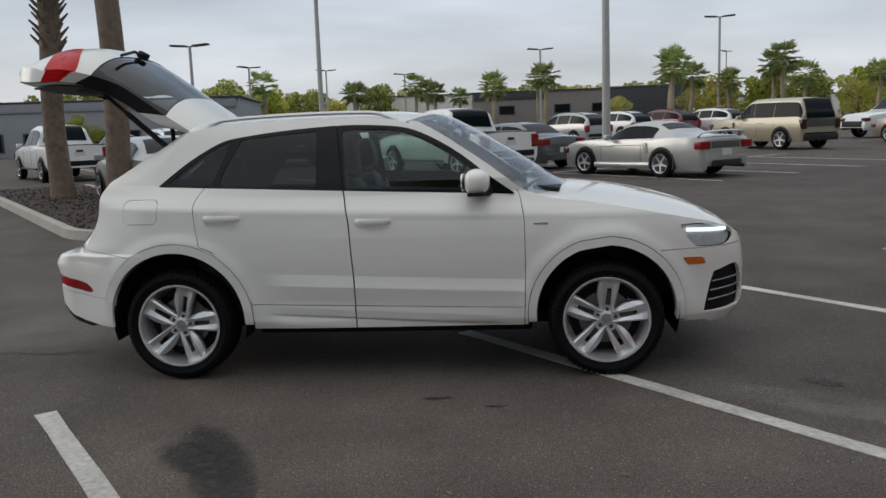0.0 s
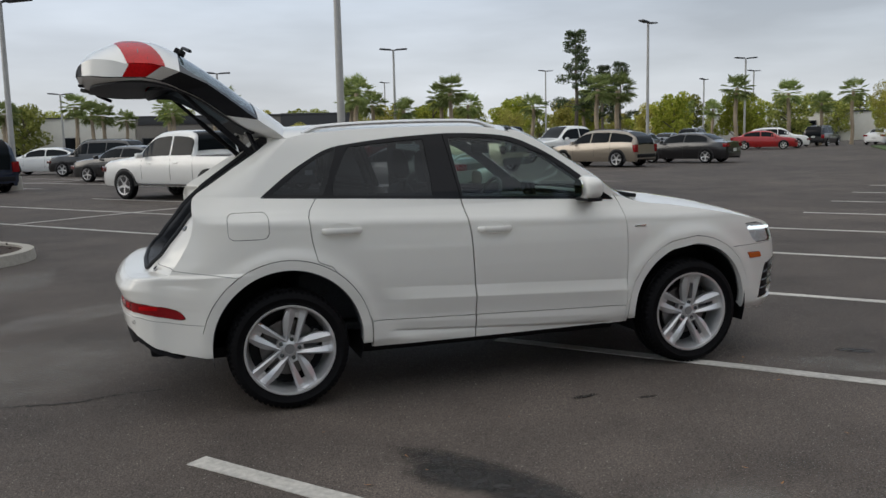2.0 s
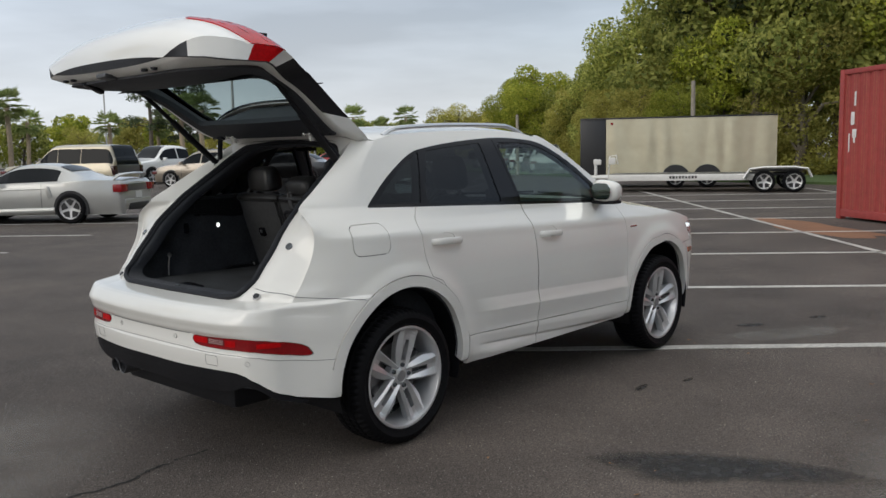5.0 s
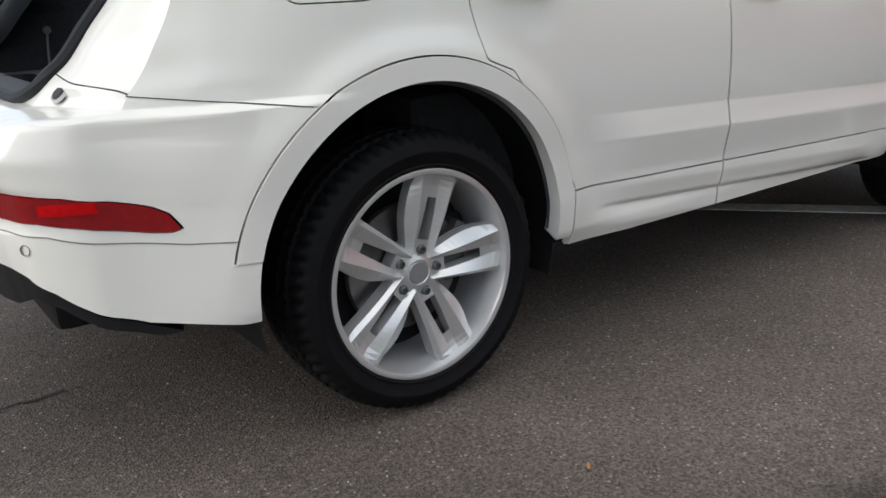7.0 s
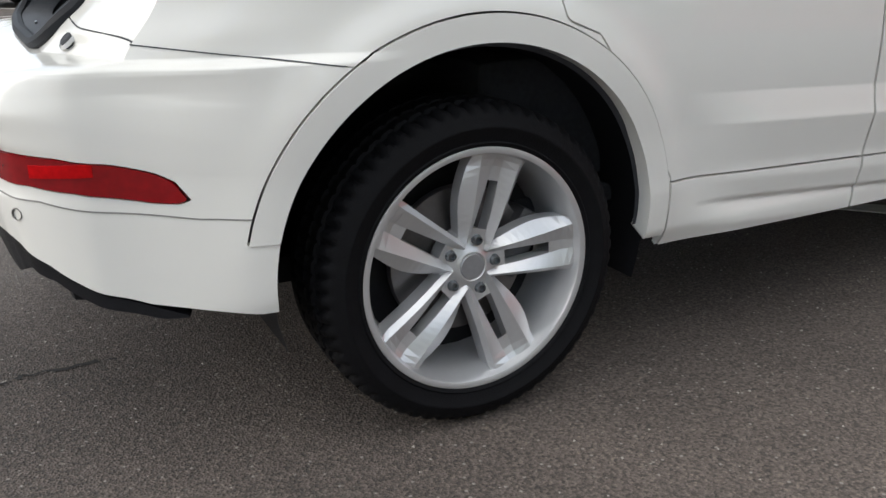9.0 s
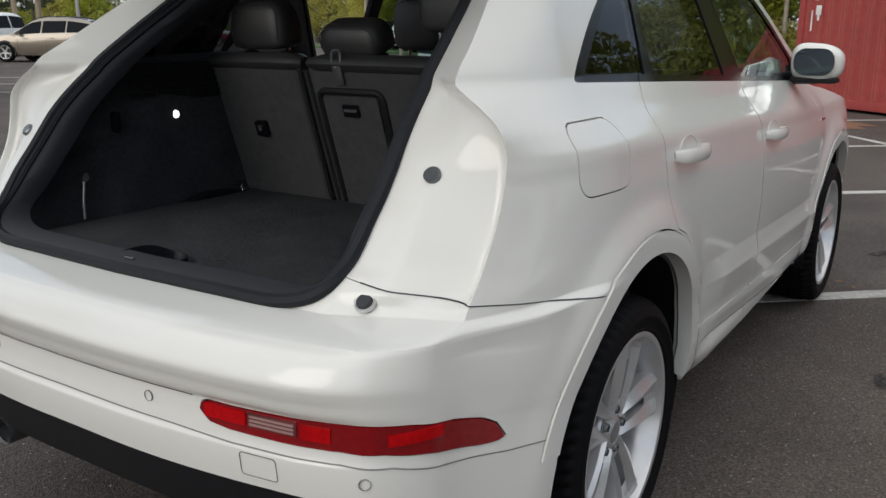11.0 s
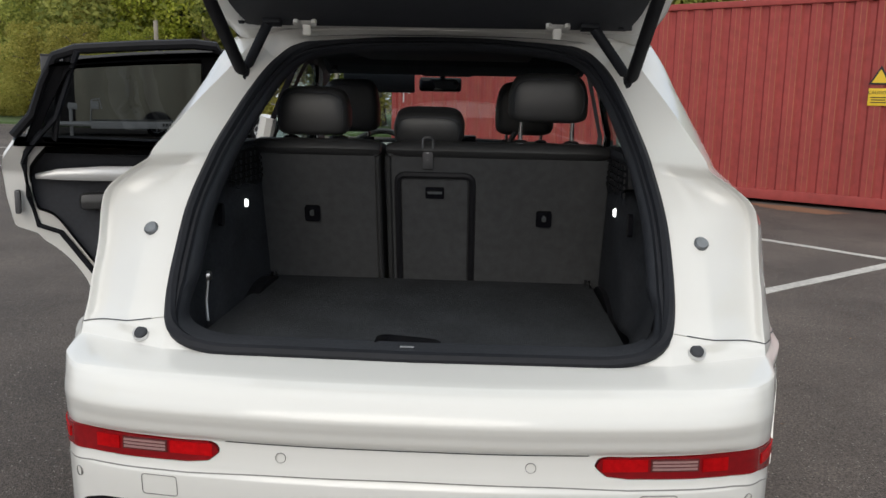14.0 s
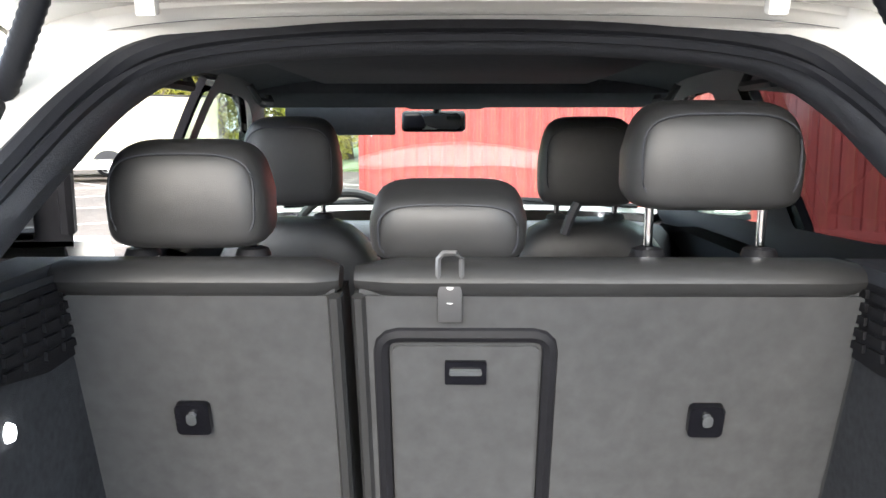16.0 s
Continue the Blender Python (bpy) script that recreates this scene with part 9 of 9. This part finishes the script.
def palm_tree(h, trunk_r, crown_r, seed, boots=False, bark="bark_palm"):
    r = random.Random(seed)
    t = thing("palm_tree", "cabbage palm with a rough trunk and fan leaves", "palm", group="car park palms")
    bm = bmesh.new()
    pts = [(0.05 * math.sin(i * 0.5 + seed), 0.05 * math.cos(i * 0.4 + seed) - 0.1, h * i / 14) for i in range(15)]
    tube(bm, pts, trunk_r, 12, radii=[trunk_r * (1.18 if i == 0 else 1.05 if i == 1 else 1.0 - 0.12 * i / 14) for i in range(15)])
    if boots:
        for k in range(70):
            z = h * (0.55 + 0.45 * k / 70)
            a = k * 2.4
            c = Vector((0.05 * math.sin(z / h * 7 + seed), 0.05 * math.cos(z / h * 5.6 + seed) - 0.1, z))
            d = Vector((math.cos(a), math.sin(a), 0))
            rod(bm, c + d * trunk_r * 0.8, c + d * (trunk_r + 0.16) + Vector((0, 0, 0.22)), 0.05, 0.02, 5)
    part("trunk", bm, bark, t, "rough brown palm trunk")
    V, F = [], []
    top = Vector((pts[-1][0], pts[-1][1], h))
    for k in range(46):
        el = math.asin(r.uniform(-0.85, 0.99))
        az = r.uniform(0, math.tau)
        d = Vector((math.cos(az) * math.cos(el), math.sin(az) * math.cos(el), math.sin(el)))
        base = top + d * crown_r * 0.25
        hub = top + d * crown_r * r.uniform(0.45, 0.62)
        side = d.cross(Vector((0, 0, 1)))
        side = side.normalized() if side.length > 0.1 else Vector((1, 0, 0))
        up = side.cross(d)
        nb = 13
        i0 = len(V)
        V += [tuple(base - side * 0.015), tuple(base + side * 0.015), tuple(hub)]
        F.append((i0, i0 + 1, i0 + 2))
        for b in range(nb):
            a = radians(-100 + 200 * b / (nb - 1))
            L1 = crown_r * r.uniform(0.42, 0.56) * (1 - 0.15 * abs(a) / 1.7)
            dirv = d * math.cos(a) + side * math.sin(a)
            tip = hub + dirv * L1 - Vector((0, 0, 0.10 * crown_r * r.uniform(0.2, 1.0))) + up * 0.05
            mid = hub + dirv * L1 * 0.55 + up * 0.03
            wv = dirv.cross(up).normalized() * crown_r * 0.028
            i0 = len(V)
            V += [tuple(hub), tuple(mid + wv), tuple(tip), tuple(mid - wv)]
            F += [(i0, i0 + 1, i0 + 2), (i0, i0 + 2, i0 + 3)]
    obj("crown", mesh_from("crown", V, F, smooth=False), "leaf_palm", t, "grey-green fan leaves")
    return t


PALM_PTS = [(0.3, 64.2), (-4.3, 64.6), (4.0, 69.4), (13.2, 57.5), (17.3, 58), (21.5, 62), (23.6, 61), (25.5, 52.5), (27.8, 47.4), (30.0, 48.5), (-10.7, 63.4), (-7.0, 74), (52.1, 73.2), (52.6, 69.2), (47.1, 58.3),
            (51.7, 57.2), (55.8, 57.6), (59.6, 58.1), (-5.5, 69), (0.6, 59.1), (4.5, 62.1), (12.5, 53.2), (14.3, 55.5), (20.9, 57.4), (-13.2, 78), (-3.0, 75.6), (-20, 70), (70, 62), (34.5, 62)]
base_palms = [palm_tree(3.9, 0.15, 1.22, 1), palm_tree(3.5, 0.145, 1.12, 2), palm_tree(4.3, 0.155, 1.28, 3)]
for i, (x, y) in enumerate(PALM_PTS):
    m = pose(x, y, 0, 0, 0, rp.uniform(0, 360)) @ Matrix.Scale(rp.uniform(0.95, 1.12), 4)
    if i < 3:
        base_palms[i].matrix_basis = m
    else:
        copy_thing(base_palms[i % 3], m)
for x, y, h in ((-8.08, 12.8, 5.9), (-5.77, 10.8, 7.4)):
    p = palm_tree(h, 0.24, 1.5, int(h * 10), boots=(h < 6), bark="bark_near")
    p.matrix_basis = pose(x, y, 0.08)


def leaf_cloud(blobs, count, size, seed, flat=1.0):
    """Small leaf sprays scattered through several uneven blobs."""
    r = np.random.RandomState(seed)
    vol = np.array([b[3] ** 2 for b in blobs])
    pick = r.choice(len(blobs), count, p=vol / vol.sum())
    d = r.normal(size=(count, 3))
    d /= np.linalg.norm(d, axis=1, keepdims=True)
    rad = r.uniform(0.35, 1.0, count) ** 0.5
    B = np.array(blobs)
    P = B[pick, :3] + d * (rad * B[pick, 3])[:, None] * np.array((1, 1, 0.8 * flat))
    n = d * 0.7 + r.normal(size=(count, 3)) * 0.6
    n /= np.linalg.norm(n, axis=1, keepdims=True)
    a = np.cross(n, r.normal(size=(count, 3)))
    a /= np.linalg.norm(a, axis=1, keepdims=True)
    b = np.cross(n, a)
    s = size * r.uniform(0.5, 1.3, count)[:, None]
    V = np.stack([P - a * s, P - b * s * 0.55 + n * s * 0.15, P + a * s, P + b * s * 0.55 + n * s * 0.15], 1).reshape(-1, 3)
    F = np.arange(count * 4).reshape(-1, 4)
    me = bpy.data.meshes.new("crown")
    me.from_pydata(V.tolist(), [], F.tolist())
    me.update()
    return me


def broad_tree(h, spread, leaf, seed, count=17000, size=0.074, bare=0.0):
    r = random.Random(seed)
    t = thing("tree", "leafy spring tree at the edge of the lot", "tree", group="edge trees")
    bm = bmesh.new()
    tube(bm, [(0, 0, 0), (0.1, 0.05, h * 0.2), (0.0, 0.15, h * 0.45), (0.1, 0.1, h * 0.8)], 0.2, 8, radii=[0.26, 0.19, 0.13, 0.05])
    blobs = []
    for k in range(15):
        z = h * (0.26 + 0.66 * (k / 14))
        a = k * 2.4 + r.uniform(-0.4, 0.4)
        rr = spread * (0.35 + 0.65 * math.sin(math.pi * min(1, (z / h) * 0.95))) * r.uniform(0.35, 0.9)
        c = Vector((rr * math.cos(a), rr * math.sin(a), z))
        blobs.append((c.x, c.y, c.z, spread * r.uniform(0.26, 0.46)))
        tube(bm, [(0.05, 0.1, max(0.5, z - h * 0.16)), tuple(c * 0.6 + Vector((0, 0, z * 0.38))), tuple(c)], 0.05, 5, radii=[0.07, 0.05, 0.02])
    part("trunk", bm, "bark_tree", t, "brown trunk and limbs")
    obj("crown", leaf_cloud(blobs, int(count * (1 - bare)), size, seed), leaf, t, "crown of small leaves")
    return t


def pine_tree(h, seed, size=0.30, dense=1.0):
    r = random.Random(seed)
    t = thing("pine_tree", "tall thin pine with sparse tufted branches", "tree", group="pines")
    bm = bmesh.new()
    tube(bm, [(0, 0, 0), (0.1, 0, h * 0.4), (0, 0.1, h)], 0.15, 8, radii=[0.22, 0.15, 0.03])
    blobs = []
    for k in range(int(64 * dense)):
        z = h * (0.34 + 0.64 * r.random() ** 0.9)
        a = r.uniform(0, math.tau)
        L0 = h * 0.16 * (1.15 - (z / h)) * 1.5 * r.uniform(0.5, 1.1) + 0.25
        c = Vector((L0 * math.cos(a), L0 * math.sin(a), z + L0 * 0.15))
        tube(bm, [(0, 0.05, z), tuple(c)], 0.03, 4, radii=[0.035, 0.012])
        for q in (0.55, 0.8, 1.0):
            blobs.append((c.x * q, c.y * q, z + (c.z - z) * q, 0.26 + 0.08 * L0))
    part("trunk", bm, "bark_tree", t, "thin pine trunk and branches")
    obj("crown", leaf_cloud(blobs, int(5200 * dense), size * 0.36, seed, 0.9), "leaf_needle", t, "dark needle tufts")
    return t


p1 = pine_tree(10.2, 5)
p1.matrix_basis = pose(33.4, 61.4, 0)
copy_thing(p1, pose(33.6, 57.0, 0, 0, 0, 120) @ Matrix.Scale(0.68, 4))
copy_thing(p1, pose(36.0, 58.5, 0, 0, 0, 220) @ Matrix.Scale(0.72, 4))
tmpl = [broad_tree(6.0, 2.6, "leaf_spring", 31), broad_tree(6.4, 2.4, "leaf_dark", 32), broad_tree(5.6, 2.6, "leaf_olive", 33), broad_tree(6.2, 2.8, "leaf_dark", 34, 18000), broad_tree(5.0, 2.2, "leaf_olive", 35, 11000, 0.07, 0.35),
        broad_tree(6.0, 2.6, "leaf_spring", 41, 2600, 0.20), broad_tree(6.4, 2.4, "leaf_dark", 42, 2600, 0.20), broad_tree(5.6, 2.6, "leaf_olive", 43, 2600, 0.20), broad_tree(6.2, 2.8, "leaf_dark", 44, 2800, 0.20)]
placed = [False] * 9


def plant(k, x, y, s):
    m = pose(x, y, 0, 0, 0, rp.uniform(0, 360)) @ Matrix.Diagonal((s * rp.uniform(0.9, 1.1), s * rp.uniform(0.9, 1.1), s, 1))
    if not placed[k]:
        placed[k] = True
        tmpl[k].matrix_basis = m
    else:
        c = copy_thing(tmpl[k], m)
        c.matrix_basis = m


# the wood behind the trailers and on round behind the container
WOOD = [(46.5, 33.5, 1.05, 0), (45.0, 31.0, 1.15, 0), (44.5, 29.0, 0.85, 3), (42.5, 26.0, 1.0, 2), (41.5, 23.5, 1.05, 3), (43.5, 25.5, 1.0, 1), (40.2, 21.0, 1.35, 3), (41.5, 18.5, 1.75, 1), (38.8, 18.5, 1.2, 2),
        (38.5, 16.0, 1.95, 1), (40.5, 14.0, 2.1, 3), (37.2, 14.4, 1.25, 0), (38.4, 11.5, 2.0, 1), (42.0, 10.0, 2.3, 3), (35.2, 10.0, 1.25, 4), (39.5, 8.0, 2.2, 1), (43.0, 6.5, 2.4, 3), (38.0, 5.0, 1.7, 0), (40.0, 2.0, 2.2, 1),
        (36.6, 1.0, 1.6, 2), (38.0, -3.0, 2.1, 3), (36.0, -7.0, 2.0, 1), (34.5, 17.5, 0.75, 2), (36.5, 20.3, 0.8, 2), (33.0, 14.5, 0.7, 0), (47.5, 37.0, 0.75, 2), (50.0, 40.0, 0.9, 4), (53.0, 45.0, 1.0, 4), (50.5, 36.5, 1.0, 3),
        (33.0, -11.0, 2.0, 3), (29.0, -15.0, 1.9, 1), (24.0, -19.0, 1.9, 3), (18.0, -22.0, 1.8, 1), (12.0, -25.0, 1.9, 3), (6.0, -27.0, 1.8, 1), (0.0, -28.0, 1.9, 3), (-7.0, -27.0, 1.7, 1), (-14.0, -25.0, 1.8, 3)]
for x, y, s, k in WOOD:
    plant(k, x, y, s)
for x, y, s in ((36.6, 12.5, 1.25), (40.0, 16.5, 1.35), (41.0, 6.5, 1.45), (38.5, 9.5, 1.3), (37.6, -1.0, 1.4)):
    copy_thing(p1, pose(x, y, 0, 0, 0, rp.uniform(0, 360)) @ Matrix.Scale(s, 4))
# undergrowth in front of the wood
V, F = [], []
rs = np.random.RandomState(8)
blobs = []
for i in range(90):
    u = i / 89
    x, y = np.interp(u, [0, 0.35, 0.7, 1], [47, 38.5, 36.5, 33]) + rs.normal() * 0.8, np.interp(u, [0, 0.35, 0.7, 1], [34, 20, 6, -10]) + rs.normal() * 0.8
    blobs.append((x, y, rs.uniform(0.3, 1.6), rs.uniform(0.6, 1.3)))
tagged(obj("undergrowth", leaf_cloud(blobs, 60000, 0.085, 9), "leaf_olive"), "tangled olive undergrowth along the wood", "bushes", kind="stuff")
# far tree line round the lot
for i in range(120):
    a = radians(18 + 150 * i / 119)
    d = rp.uniform(100, 135)
    x, y = d * math.cos(a), d * math.sin(a)
    plant(rp.choice((5, 6, 7, 8, 8)), x, y, rp.uniform(0.62, 1.05))
for x, y, s, k in ((-24, 72, 0.9, 3), (-20.5, 73, 0.8, 0), (-13.5, 92, 0.9, 3), (-22, 80, 0.7, 2), (22, 66, 0.75, 0), (26, 68, 0.7, 3), (31, 70, 0.8, 0), (37, 66, 0.75, 0), (20, 72, 0.8, 2), (46, 66, 0.85, 0), (56, 70, 0.9, 0), (61, 68, 0.8, 3),
                   (10, 64, 0.55, 4), (16, 64, 0.6, 4), (27, 60, 0.7, 4), (53, 46.5, 0.95, 4), (-14, 24.5, 0.36, 0), (41, 78, 0.9, 2), (66, 60, 0.8, 0)):
    plant(k + 5 if k < 4 and y > 60 else k, x, y, s)
# grass verge below the wood
bm = bmesh.new()
prism(bm, [(28.0, 6.0), (30.5, 16.5), (40, 34), (52, 48), (75, 48), (75, -60), (-30, -60), (-30, -20), (10, -20), (28, -8)], 0.0, 0.09, 'xy')
tagged(part("verge", bm, "grass", None, smooth=False), "rough grass verge below the trees", "grass", kind="structure")
# wooden service poles
simple("pole_wood", (0.33, 0.29, 0.24), 0.9, grain=0.3, scale=8)
for x, y, h in ((29.6, 12.2, 4.0), (36.0, 6.6, 8.5), (33.5, 24.0, 3.2), (36.5, 28.5, 3.0)):
    bm = bmesh.new()
    rod(bm, (x, y, 0), (x, y, h), 0.10, 0.08, 10)
    tagged(part("service_pole", bm, "pole_wood", None), "weathered pale wooden service pole", "pole", group="service poles")
